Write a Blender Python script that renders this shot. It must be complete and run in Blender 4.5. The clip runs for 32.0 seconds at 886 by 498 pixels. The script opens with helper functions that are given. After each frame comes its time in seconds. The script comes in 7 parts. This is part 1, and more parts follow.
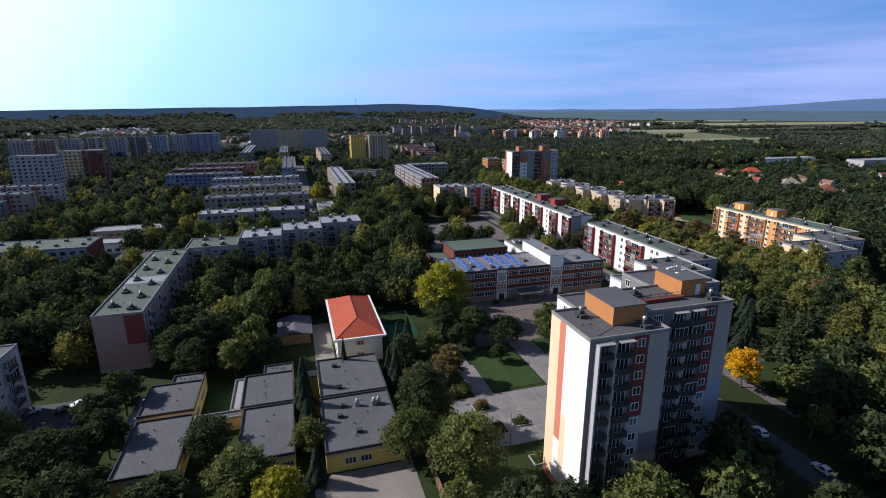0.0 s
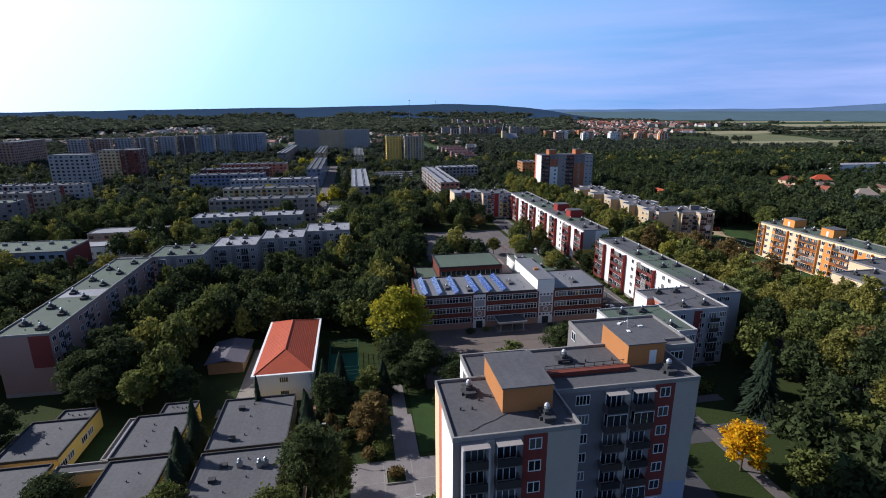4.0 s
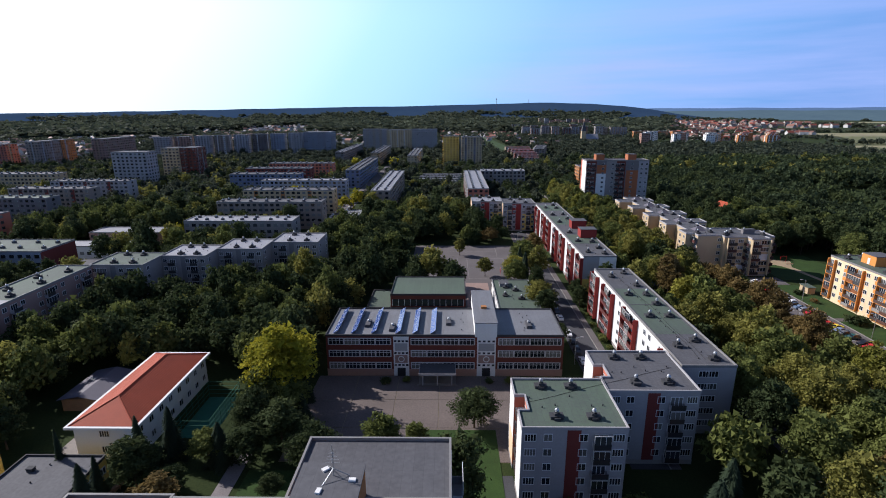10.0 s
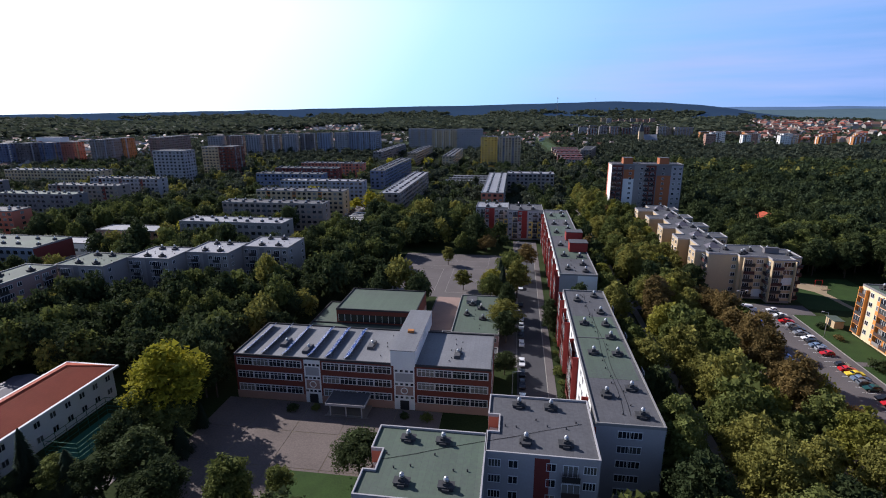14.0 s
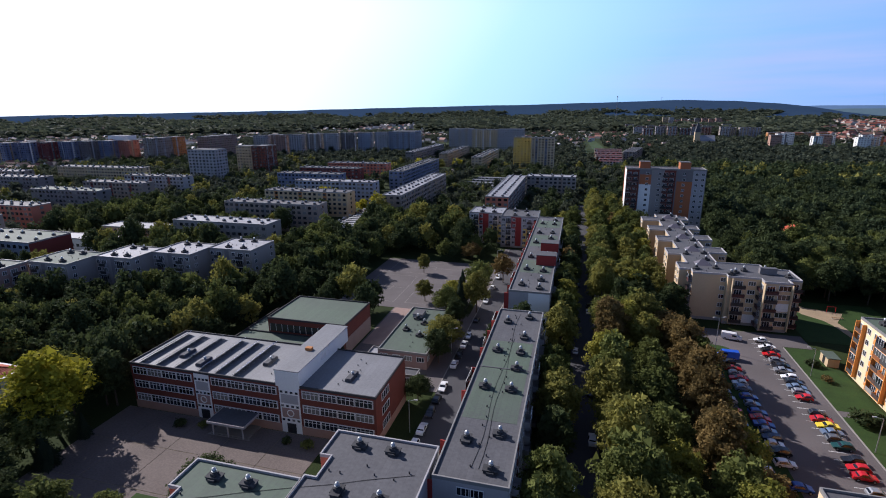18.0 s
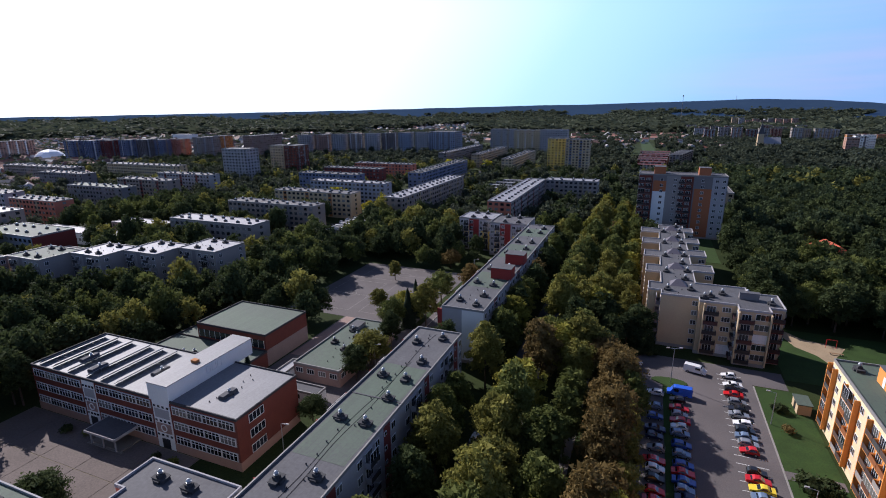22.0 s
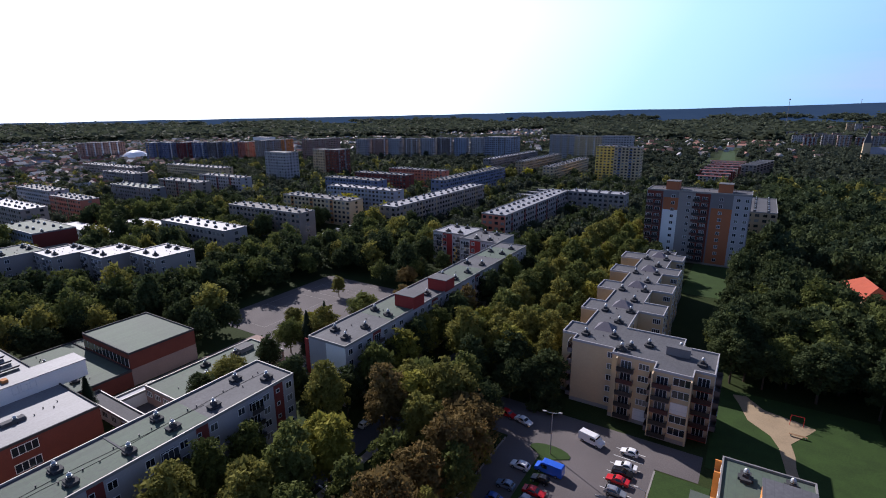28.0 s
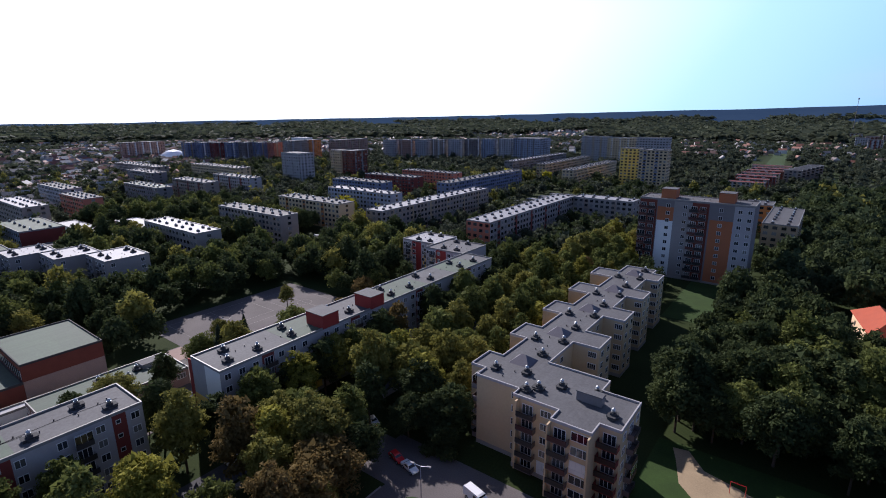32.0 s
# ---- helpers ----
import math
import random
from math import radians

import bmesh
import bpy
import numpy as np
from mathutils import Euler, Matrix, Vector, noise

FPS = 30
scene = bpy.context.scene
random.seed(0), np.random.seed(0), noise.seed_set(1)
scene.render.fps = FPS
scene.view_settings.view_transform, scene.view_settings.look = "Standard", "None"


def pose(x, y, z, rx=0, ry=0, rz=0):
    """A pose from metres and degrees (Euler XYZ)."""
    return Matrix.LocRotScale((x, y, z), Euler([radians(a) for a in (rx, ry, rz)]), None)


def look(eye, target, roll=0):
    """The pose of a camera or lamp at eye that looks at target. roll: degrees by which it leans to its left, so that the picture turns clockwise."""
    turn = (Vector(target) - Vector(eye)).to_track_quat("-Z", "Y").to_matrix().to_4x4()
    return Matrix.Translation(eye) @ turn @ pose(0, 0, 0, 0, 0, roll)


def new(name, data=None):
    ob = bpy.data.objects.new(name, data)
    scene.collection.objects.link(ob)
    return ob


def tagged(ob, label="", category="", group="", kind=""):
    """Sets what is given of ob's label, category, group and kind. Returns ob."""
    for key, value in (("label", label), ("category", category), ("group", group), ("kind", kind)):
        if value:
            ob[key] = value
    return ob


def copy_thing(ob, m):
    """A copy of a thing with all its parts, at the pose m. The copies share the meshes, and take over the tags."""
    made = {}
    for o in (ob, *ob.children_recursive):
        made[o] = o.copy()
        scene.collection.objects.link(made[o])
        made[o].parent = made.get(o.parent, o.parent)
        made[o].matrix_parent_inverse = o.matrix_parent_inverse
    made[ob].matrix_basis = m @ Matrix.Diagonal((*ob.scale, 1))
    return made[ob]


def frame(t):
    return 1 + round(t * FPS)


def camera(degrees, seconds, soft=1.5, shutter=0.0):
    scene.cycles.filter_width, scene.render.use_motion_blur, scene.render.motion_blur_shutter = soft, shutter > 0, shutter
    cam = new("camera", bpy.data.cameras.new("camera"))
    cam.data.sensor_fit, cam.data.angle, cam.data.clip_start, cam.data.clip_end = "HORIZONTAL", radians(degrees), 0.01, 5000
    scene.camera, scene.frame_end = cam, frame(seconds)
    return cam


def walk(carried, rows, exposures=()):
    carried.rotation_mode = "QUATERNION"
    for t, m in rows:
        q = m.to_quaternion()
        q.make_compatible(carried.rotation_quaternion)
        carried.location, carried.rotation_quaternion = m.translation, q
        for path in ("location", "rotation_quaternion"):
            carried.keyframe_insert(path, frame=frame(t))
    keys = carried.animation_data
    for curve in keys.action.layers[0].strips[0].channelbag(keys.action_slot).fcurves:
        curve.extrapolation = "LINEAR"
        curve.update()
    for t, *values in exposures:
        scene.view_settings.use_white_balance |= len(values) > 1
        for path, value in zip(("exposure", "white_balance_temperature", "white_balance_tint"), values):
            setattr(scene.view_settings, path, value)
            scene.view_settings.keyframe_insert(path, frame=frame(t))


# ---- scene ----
cam = camera(82.3, 32.0, soft=1.0)
METRES, EYE, TILT, LEAN, TURN = 285.0, 64.0, 0.0, 0.0, -16.4
ROWS = [
    (0.0, 0.0, 0.0, 0.0, -0.03, -15.37, 0.1),
    (0.5, 0.0118, 0.0092, 0.0002, 0.81, -15.36, 0.11),
    (1.0, 0.0233, 0.0186, 0.0003, 1.97, -15.37, 0.13),
    (1.5, 0.0346, 0.0285, 0.0002, 2.97, -15.37, 0.11),
    (2.0, 0.046, 0.0386, 0.0001, 3.66, -15.36, 0.12),
    (2.5, 0.0573, 0.049, 0.0001, 4.35, -15.36, 0.13),
    (3.0, 0.0685, 0.0597, 0.0001, 5.15, -15.36, 0.15),
    (3.5, 0.0794, 0.0707, 0.0001, 5.88, -15.34, 0.14),
    (4.0, 0.0905, 0.0815, 0.0002, 6.51, -15.35, 0.14),
    (4.5, 0.1017, 0.0923, 0.0001, 7.16, -15.34, 0.12),
    (6.5, 0.1461, 0.1369, 0.0006, 10.57, -15.42, 0.11),
    (7.0, 0.1572, 0.1478, 0.0006, 11.46, -15.41, 0.12),
    (7.5, 0.1684, 0.1586, 0.0006, 12.35, -15.42, 0.12),
    (8.0, 0.1797, 0.1693, 0.0007, 13.22, -15.43, 0.16),
    (8.5, 0.1908, 0.1801, 0.0012, 14.21, -15.45, 0.18),
    (9.0, 0.202, 0.191, 0.0015, 15.27, -15.47, 0.17),
    (9.5, 0.2134, 0.2017, 0.0014, 16.24, -15.47, 0.18),
    (10.0, 0.2245, 0.2125, 0.0013, 17.15, -15.45, 0.17),
    (10.5, 0.2359, 0.2234, 0.0017, 18.13, -15.47, 0.2),
    (11.0, 0.2474, 0.2343, 0.0018, 19.08, -15.46, 0.24),
    (11.5, 0.2579, 0.2444, 0.0019, 19.95, -15.47, 0.25),
    (12.0, 0.2693, 0.2558, 0.0018, 20.82, -15.47, 0.28),
    (12.5, 0.2804, 0.2668, 0.0018, 21.71, -15.49, 0.28),
    (13.0, 0.2918, 0.2778, 0.0018, 22.61, -15.49, 0.27),
    (13.5, 0.3031, 0.289, 0.0018, 23.53, -15.49, 0.29),
    (15.5, 0.348, 0.3333, 0.0013, 27.11, -15.51, 0.33),
    (16.0, 0.3594, 0.3442, 0.0017, 27.97, -15.52, 0.39),
    (16.5, 0.3706, 0.355, 0.0021, 28.8, -15.51, 0.37),
    (17.0, 0.3819, 0.3659, 0.0024, 29.6, -15.51, 0.36),
    (17.5, 0.393, 0.3768, 0.0027, 30.4, -15.51, 0.38),
    (18.0, 0.4038, 0.3879, 0.0031, 31.29, -15.53, 0.4),
    (18.5, 0.4146, 0.3995, 0.0031, 32.31, -15.52, 0.39),
    (19.0, 0.425, 0.4112, 0.0031, 33.23, -15.52, 0.42),
    (19.5, 0.4351, 0.4231, 0.0033, 34.1, -15.54, 0.39),
    (20.0, 0.4451, 0.4351, 0.0034, 34.95, -15.56, 0.4),
    (20.5, 0.4552, 0.4475, 0.0034, 35.67, -15.57, 0.4),
    (21.0, 0.4649, 0.4596, 0.0036, 36.54, -15.57, 0.43),
    (21.5, 0.4744, 0.472, 0.0034, 37.45, -15.54, 0.41),
    (22.0, 0.4838, 0.485, 0.0036, 38.25, -15.5, 0.46),
    (22.5, 0.4932, 0.4976, 0.0034, 38.92, -15.43, 0.48),
    (23.0, 0.5022, 0.5112, 0.0039, 39.56, -15.4, 0.49),
    (23.5, 0.5109, 0.5246, 0.0042, 40.35, -15.32, 0.5),
    (24.0, 0.519, 0.5383, 0.0047, 41.05, -15.29, 0.47),
    (24.5, 0.5264, 0.5518, 0.0045, 41.89, -15.21, 0.47),
    (25.0, 0.5332, 0.5655, 0.0049, 42.89, -15.17, 0.48),
    (25.5, 0.5397, 0.5791, 0.005, 44.05, -15.11, 0.44),
    (27.5, 0.5665, 0.6379, 0.0048, 47.38, -15.01, 0.43),
    (28.0, 0.5723, 0.6523, 0.0043, 48.13, -14.97, 0.4),
    (28.5, 0.5772, 0.6667, 0.0042, 48.85, -14.96, 0.43),
    (29.0, 0.5819, 0.6813, 0.0038, 49.58, -14.95, 0.39),
    (29.5, 0.5866, 0.6961, 0.0033, 50.13, -14.92, 0.38),
    (30.0, 0.5909, 0.7112, 0.0034, 50.86, -14.92, 0.4),
    (30.5, 0.5947, 0.7263, 0.0031, 51.66, -14.9, 0.42),
    (31.0, 0.5981, 0.7416, 0.003, 52.44, -14.88, 0.45),
    (31.5, 0.6014, 0.7568, 0.0028, 53.03, -14.85, 0.45),
    (32.0, 0.6044, 0.772, 0.0027, 53.55, -14.85, 0.42),
]
walk(cam, [(t, pose(0, 0, EYE, TILT, LEAN, TURN) @ pose(METRES * x, METRES * y, METRES * z, 90 + pitch, roll, yaw)) for t, x, y, z, yaw, pitch, roll in ROWS], [(0.0, 0.57, 5960, 13), (12.0, 0.57, 5970, 16), (32.0, 0.60, 5970, 20)])


# ---- world and light ----
SUN_DIR = Vector((-0.90, 0.44, 0.0)).normalized()
SUN_EL = radians(34.0)
world = bpy.data.worlds.new("world")
scene.world = world
world.use_nodes = True
wn, wl = world.node_tree.nodes, world.node_tree.links
sky = wn.new("ShaderNodeTexSky")
sky.sky_type = "NISHITA"
sky.sun_disc = False
sky.sun_elevation = SUN_EL
sky.sun_rotation = math.atan2(SUN_DIR.x, SUN_DIR.y)
sky.air_density, sky.dust_density, sky.ozone_density = 1.0, 0.4, 4.0
wtc = wn.new("ShaderNodeTexCoord")
wmix = wn.new("ShaderNodeMix")
wmix.data_type = "RGBA"
# haze that thickens towards the horizon
wsep = wn.new("ShaderNodeSeparateXYZ")
wl.new(wtc.outputs["Generated"], wsep.inputs["Vector"])
whz = wn.new("ShaderNodeMapRange")
whz.interpolation_type = "SMOOTHSTEP"
whz.inputs["From Min"].default_value, whz.inputs["From Max"].default_value = 0.14, 0.46
whz.inputs["To Min"].default_value, whz.inputs["To Max"].default_value = 0.93, 0.0
wl.new(wsep.outputs["Z"], whz.inputs["Value"])
wl.new(whz.outputs["Result"], wmix.inputs["Factor"])
wl.new(sky.outputs["Color"], wmix.inputs["A"])
# bright aureole of the haze round the sun
wdot = wn.new("ShaderNodeVectorMath")
wdot.operation = "DOT_PRODUCT"
wdot.inputs[1].default_value = SUN_DIR * math.cos(SUN_EL) + Vector((0, 0, math.sin(SUN_EL)))
wl.new(wtc.outputs["Generated"], wdot.inputs[0])
wau = wn.new("ShaderNodeMapRange")
wau.inputs["From Min"].default_value = -1.0
wl.new(wdot.outputs["Value"], wau.inputs["Value"])
wglow = wn.new("ShaderNodeValToRGB")
stops = ((0.18, (3.4, 6.0, 11.8)), (0.30, (2.1, 4.6, 10.6)), (0.45, (2.9, 6.3, 12.7)), (0.65, (5.6, 10.6, 16.8)), (0.765, (9.4, 15.2, 18.8)), (0.86, (17.5, 20.5, 22.5)), (1.0, (26.0, 27.0, 28.0)))
wglow.color_ramp.elements.remove(wglow.color_ramp.elements[1])
wglow.color_ramp.elements[0].position = 0.0
wglow.color_ramp.elements[0].color = (4.4, 7.4, 13.0, 1)
for p, c in stops:
    e = wglow.color_ramp.elements.new(p)
    e.color = (*c, 1)
wl.new(wau.outputs["Result"], wglow.inputs["Fac"])
wl.new(wglow.outputs["Color"], wmix.inputs["B"])
# faint pinkish veil cloud in flat streaks
wmap2 = wn.new("ShaderNodeMapping")
wmap2.inputs["Scale"].default_value = (1.0, 1.6, 14.0)
wmap2.inputs["Rotation"].default_value = (0.03, -0.05, 0.3)
wn2 = wn.new("ShaderNodeTexNoise")
wn2.inputs["Scale"].default_value, wn2.inputs["Detail"].default_value, wn2.inputs["Roughness"].default_value = 1.3, 6.0, 0.55
wl.new(wtc.outputs["Generated"], wmap2.inputs["Vector"])
wl.new(wmap2.outputs["Vector"], wn2.inputs["Vector"])
wr2 = wn.new("ShaderNodeMapRange")
wr2.inputs["From Min"].default_value, wr2.inputs["From Max"].default_value = 0.36, 0.66
wr2.inputs["To Max"].default_value = 0.85
wl.new(wn2.outputs["Fac"], wr2.inputs["Value"])
wveil2 = wn.new("ShaderNodeMix")
wveil2.data_type = "RGBA"
wveil2.blend_type = "LIGHTEN"
wlow = wn.new("ShaderNodeMapRange")
wlow.inputs["From Min"].default_value, wlow.inputs["From Max"].default_value = 0.05, 0.20
wlow.inputs["To Min"].default_value, wlow.inputs["To Max"].default_value = 1.0, 0.34
wl.new(wsep.outputs["Z"], wlow.inputs["Value"])
wlm = wn.new("ShaderNodeMath")
wlm.operation = "MULTIPLY"
wl.new(wr2.outputs["Result"], wlm.inputs[0])
wl.new(wlow.outputs["Result"], wlm.inputs[1])
wl.new(wlm.outputs[0], wveil2.inputs["Factor"])
wl.new(wmix.outputs["Result"], wveil2.inputs["A"])
wveil2.inputs["B"].default_value = (7.4, 9.0, 15.2, 1)
wl.new(wveil2.outputs["Result"], wn["Background"].inputs["Color"])
wn["Background"].inputs["Strength"].default_value = 0.043

sun_data = bpy.data.lights.new("sun", "SUN")
sun_data.energy, sun_data.angle, sun_data.color = 4.2, radians(0.55), (1.0, 0.94, 0.85)
sun = new("sun", sun_data)
sun.matrix_basis = look((0, 0, 200), Vector((0, 0, 200)) - (SUN_DIR * math.cos(SUN_EL) + Vector((0, 0, math.sin(SUN_EL)))))

# ---- materials ----
MATS = {}


def mat(name, col, rough=0.8, var=0.25, scale=0.6, fine=9.0, bump=0.0, metal=0.0, spec=0.3, stain=None, coat=0.0):
    """Paint, render, membrane: two scales of noise over a base colour, worn by an optional second colour."""
    m = bpy.data.materials.new(name)
    m.use_nodes = True
    nt = m.node_tree
    N, L = nt.nodes, nt.links
    b = N["Principled BSDF"]
    b.inputs["Roughness"].default_value = rough
    b.inputs["Metallic"].default_value = metal
    b.inputs["Specular IOR Level"].default_value = spec
    b.inputs["Coat Weight"].default_value = coat
    geo = N.new("ShaderNodeNewGeometry")
    n1, n2 = N.new("ShaderNodeTexNoise"), N.new("ShaderNodeTexNoise")
    n1.inputs["Scale"].default_value, n1.inputs["Detail"].default_value = scale, 5.0
    n2.inputs["Scale"].default_value, n2.inputs["Detail"].default_value = fine, 3.0
    for n in (n1, n2):
        L.new(geo.outputs["Position"], n.inputs["Vector"])
    add = N.new("ShaderNodeMath")
    add.operation = "ADD"
    L.new(n1.outputs["Fac"], add.inputs[0])
    L.new(n2.outputs["Fac"], add.inputs[1])
    ramp = N.new("ShaderNodeMapRange")
    ramp.inputs["From Min"].default_value, ramp.inputs["From Max"].default_value = 0.55, 1.45
    L.new(add.outputs[0], ramp.inputs["Value"])
    mix = N.new("ShaderNodeMix")
    mix.data_type = "RGBA"
    dark = stain or tuple(c * (1 - var) for c in col)
    light = col if stain else tuple(min(1.0, c * (1 + var)) for c in col)
    mix.inputs["A"].default_value = (*dark, 1)
    mix.inputs["B"].default_value = (*light, 1)
    L.new(ramp.outputs["Result"], mix.inputs["Factor"])
    L.new(mix.outputs["Result"], b.inputs["Base Color"])
    if bump:
        bm_ = N.new("ShaderNodeBump")
        bm_.inputs["Strength"].default_value = bump
        bm_.inputs["Distance"].default_value = 0.05
        L.new(n2.outputs["Fac"], bm_.inputs["Height"])
        L.new(bm_.outputs["Normal"], b.inputs["Normal"])
    MATS[name] = m
    return m


def felt(name, col, stain, scale=0.06, rough=0.78, spec=0.32):
    """Roofing felt laid in metre-wide strips, patched and weathered."""
    m = mat(name, col, rough, 0.3, scale, 2.0, 0.15, spec=spec, stain=stain)
    N, L = m.node_tree.nodes, m.node_tree.links
    b = N["Principled BSDF"]
    old = b.inputs["Base Color"].links[0].from_socket
    geo = N.new("ShaderNodeNewGeometry")
    mp = N.new("ShaderNodeMapping")
    mp.inputs["Rotation"].default_value = (0, 0, radians(90))
    br = N.new("ShaderNodeTexBrick")
    br.inputs["Scale"].default_value = 1.0
    br.inputs["Brick Width"].default_value, br.inputs["Row Height"].default_value = 9.0, 1.0
    br.inputs["Mortar Size"].default_value, br.inputs["Mortar Smooth"].default_value = 0.03, 0.6
    br.inputs["Color1"].default_value, br.inputs["Color2"].default_value, br.inputs["Mortar"].default_value = (1.03, 1.03, 1.03, 1), (0.94, 0.94, 0.94, 1), (0.80, 0.80, 0.80, 1)
    L.new(geo.outputs["Position"], mp.inputs["Vector"])
    L.new(mp.outputs["Vector"], br.inputs["Vector"])
    mul = N.new("ShaderNodeMix")
    mul.data_type, mul.blend_type = "RGBA", "MULTIPLY"
    mul.inputs["Factor"].default_value = 1.0
    L.new(old, mul.inputs["A"])
    L.new(br.outputs["Color"], mul.inputs["B"])
    L.new(mul.outputs["Result"], b.inputs["Base Color"])
    return m


def palette(name, cols, rough=0.5, metal=0.0, coat=0.0, source="Random", spec=0.4):
    """One of several flat colours, chosen for each object by its random number."""
    m = bpy.data.materials.new(name)
    m.use_nodes = True
    N, L = m.node_tree.nodes, m.node_tree.links
    b = N["Principled BSDF"]
    b.inputs["Roughness"].default_value, b.inputs["Metallic"].default_value = rough, metal
    b.inputs["Coat Weight"].default_value, b.inputs["Coat Roughness"].default_value = coat, 0.06
    b.inputs["Specular IOR Level"].default_value = spec
    src = N.new("ShaderNodeObjectInfo").outputs["Random"] if source == "Random" else N.new("ShaderNodeNewGeometry").outputs["Random Per Island"]
    r = N.new("ShaderNodeValToRGB")
    r.color_ramp.interpolation = "CONSTANT"
    e = r.color_ramp.elements
    while len(e) < len(cols):
        e.new(0.5)
    for i, c in enumerate(cols):
        e[i].position, e[i].color = i / len(cols), (*c, 1)
    L.new(src, r.inputs["Fac"])
    L.new(r.outputs["Color"], b.inputs["Base Color"])
    MATS[name] = m
    return m


def leafmat(name, c0, c1, patch=0.12, through_light=0.32):
    """Leaves: hue by object, by patch of crown and by leaf; light comes through them."""
    m = bpy.data.materials.new(name)
    m.use_nodes = True
    N, L = m.node_tree.nodes, m.node_tree.links
    b = N["Principled BSDF"]
    b.inputs["Roughness"].default_value, b.inputs["Specular IOR Level"].default_value = 0.8, 0.05
    info, geo = N.new("ShaderNodeObjectInfo"), N.new("ShaderNodeNewGeometry")
    n = N.new("ShaderNodeTexNoise")
    n.inputs["Scale"].default_value, n.inputs["Detail"].default_value = patch, 3.0
    L.new(geo.outputs["Position"], n.inputs["Vector"])
    a1, a2 = N.new("ShaderNodeMath"), N.new("ShaderNodeMath")
    a1.operation = a2.operation = "MULTIPLY_ADD"
    a1.inputs[1].default_value, a2.inputs[1].default_value = 0.50, 0.45
    L.new(info.outputs["Random"], a1.inputs[0])
    L.new(geo.outputs["Random Per Island"], a2.inputs[0])
    L.new(n.outputs["Fac"], a1.inputs[2])
    L.new(a1.outputs[0], a2.inputs[2])
    r = N.new("ShaderNodeMapRange")
    r.inputs["From Min"].default_value, r.inputs["From Max"].default_value = 0.42, 1.50
    L.new(a2.outputs[0], r.inputs["Value"])
    mix = N.new("ShaderNodeMix")
    mix.data_type = "RGBA"
    mix.inputs["A"].default_value, mix.inputs["B"].default_value = (*c0, 1), (*c1, 1)
    L.new(r.outputs["Result"], mix.inputs["Factor"])
    L.new(mix.outputs["Result"], b.inputs["Base Color"])
    t = N.new("ShaderNodeBsdfTranslucent")
    L.new(mix.outputs["Result"], t.inputs["Color"])
    s = N.new("ShaderNodeMixShader")
    s.inputs["Fac"].default_value = through_light
    L.new(b.outputs["BSDF"], s.inputs[1])
    L.new(t.outputs["BSDF"], s.inputs[2])
    L.new(s.outputs["Shader"], N["Material Output"].inputs["Surface"])
    MATS[name] = m
    return m


def ground_mat():
    """Rough grass near by; further out a patchwork of woods, meadow and stubble."""
    m = bpy.data.materials.new("grass")
    m.use_nodes = True
    N, L = m.node_tree.nodes, m.node_tree.links
    b = N["Principled BSDF"]
    b.inputs["Roughness"].default_value, b.inputs["Specular IOR Level"].default_value = 0.95, 0.1
    geo = N.new("ShaderNodeNewGeometry")
    big, small, tiny = (N.new("ShaderNodeTexNoise") for _ in range(3))
    for n, s, d in ((big, 0.0035, 3.0), (small, 0.07, 5.0), (tiny, 2.5, 4.0)):
        n.inputs["Scale"].default_value, n.inputs["Detail"].default_value = s, d
        L.new(geo.outputs["Position"], n.inputs["Vector"])
    g1 = N.new("ShaderNodeMix")
    g1.data_type = "RGBA"
    g1.inputs["A"].default_value, g1.inputs["B"].default_value = (0.014, 0.024, 0.007, 1), (0.038, 0.051, 0.016, 1)
    ad = N.new("ShaderNodeMath")
    ad.operation = "ADD"
    L.new(small.outputs["Fac"], ad.inputs[0])
    L.new(tiny.outputs["Fac"], ad.inputs[1])
    mr = N.new("ShaderNodeMapRange")
    mr.inputs["From Min"].default_value, mr.inputs["From Max"].default_value = 0.6, 1.4
    L.new(ad.outputs[0], mr.inputs["Value"])
    L.new(mr.outputs["Result"], g1.inputs["Factor"])
    g2 = N.new("ShaderNodeMix")
    g2.data_type = "RGBA"
    g2.inputs["B"].default_value = (0.06, 0.055, 0.03, 1)
    mr2 = N.new("ShaderNodeMapRange")
    mr2.inputs["From Min"].default_value, mr2.inputs["From Max"].default_value = 0.62, 0.70
    L.new(big.outputs["Fac"], mr2.inputs["Value"])
    L.new(mr2.outputs["Result"], g2.inputs["Factor"])
    L.new(g1.outputs["Result"], g2.inputs["A"])
    L.new(g2.outputs["Result"], b.inputs["Base Color"])
    MATS["grass"] = m
    return m


GRASS = ground_mat()
LAWN = mat("lawn", (0.024, 0.050, 0.008), 0.95, 0.35, 0.25, 4.0, 0.3)
ASPHALT = mat("asphalt", (0.060, 0.059, 0.064), 0.9, 0.28, 0.12, 5.0, 0.15)
ASPHALT_OLD = mat("old_asphalt", (0.112, 0.098, 0.096), 0.9, 0.3, 0.10, 4.0, 0.15)
CONCRETE = mat("concrete", (0.206, 0.181, 0.156), 0.85, 0.25, 0.2, 5.0, 0.2)
YARD = mat("weathered_yard_concrete", (0.132, 0.106, 0.094), 0.9, 0.35, 0.10, 3.0, 0.2)
PLAZA = mat("worn_plaza_paving", (0.185, 0.165, 0.160), 0.9, 0.32, 0.25, 4.0, 0.2)
WARM = mat("warm_grey_render", (0.350, 0.312, 0.270), 0.85, 0.08, 0.25, 3.0, 0.1)
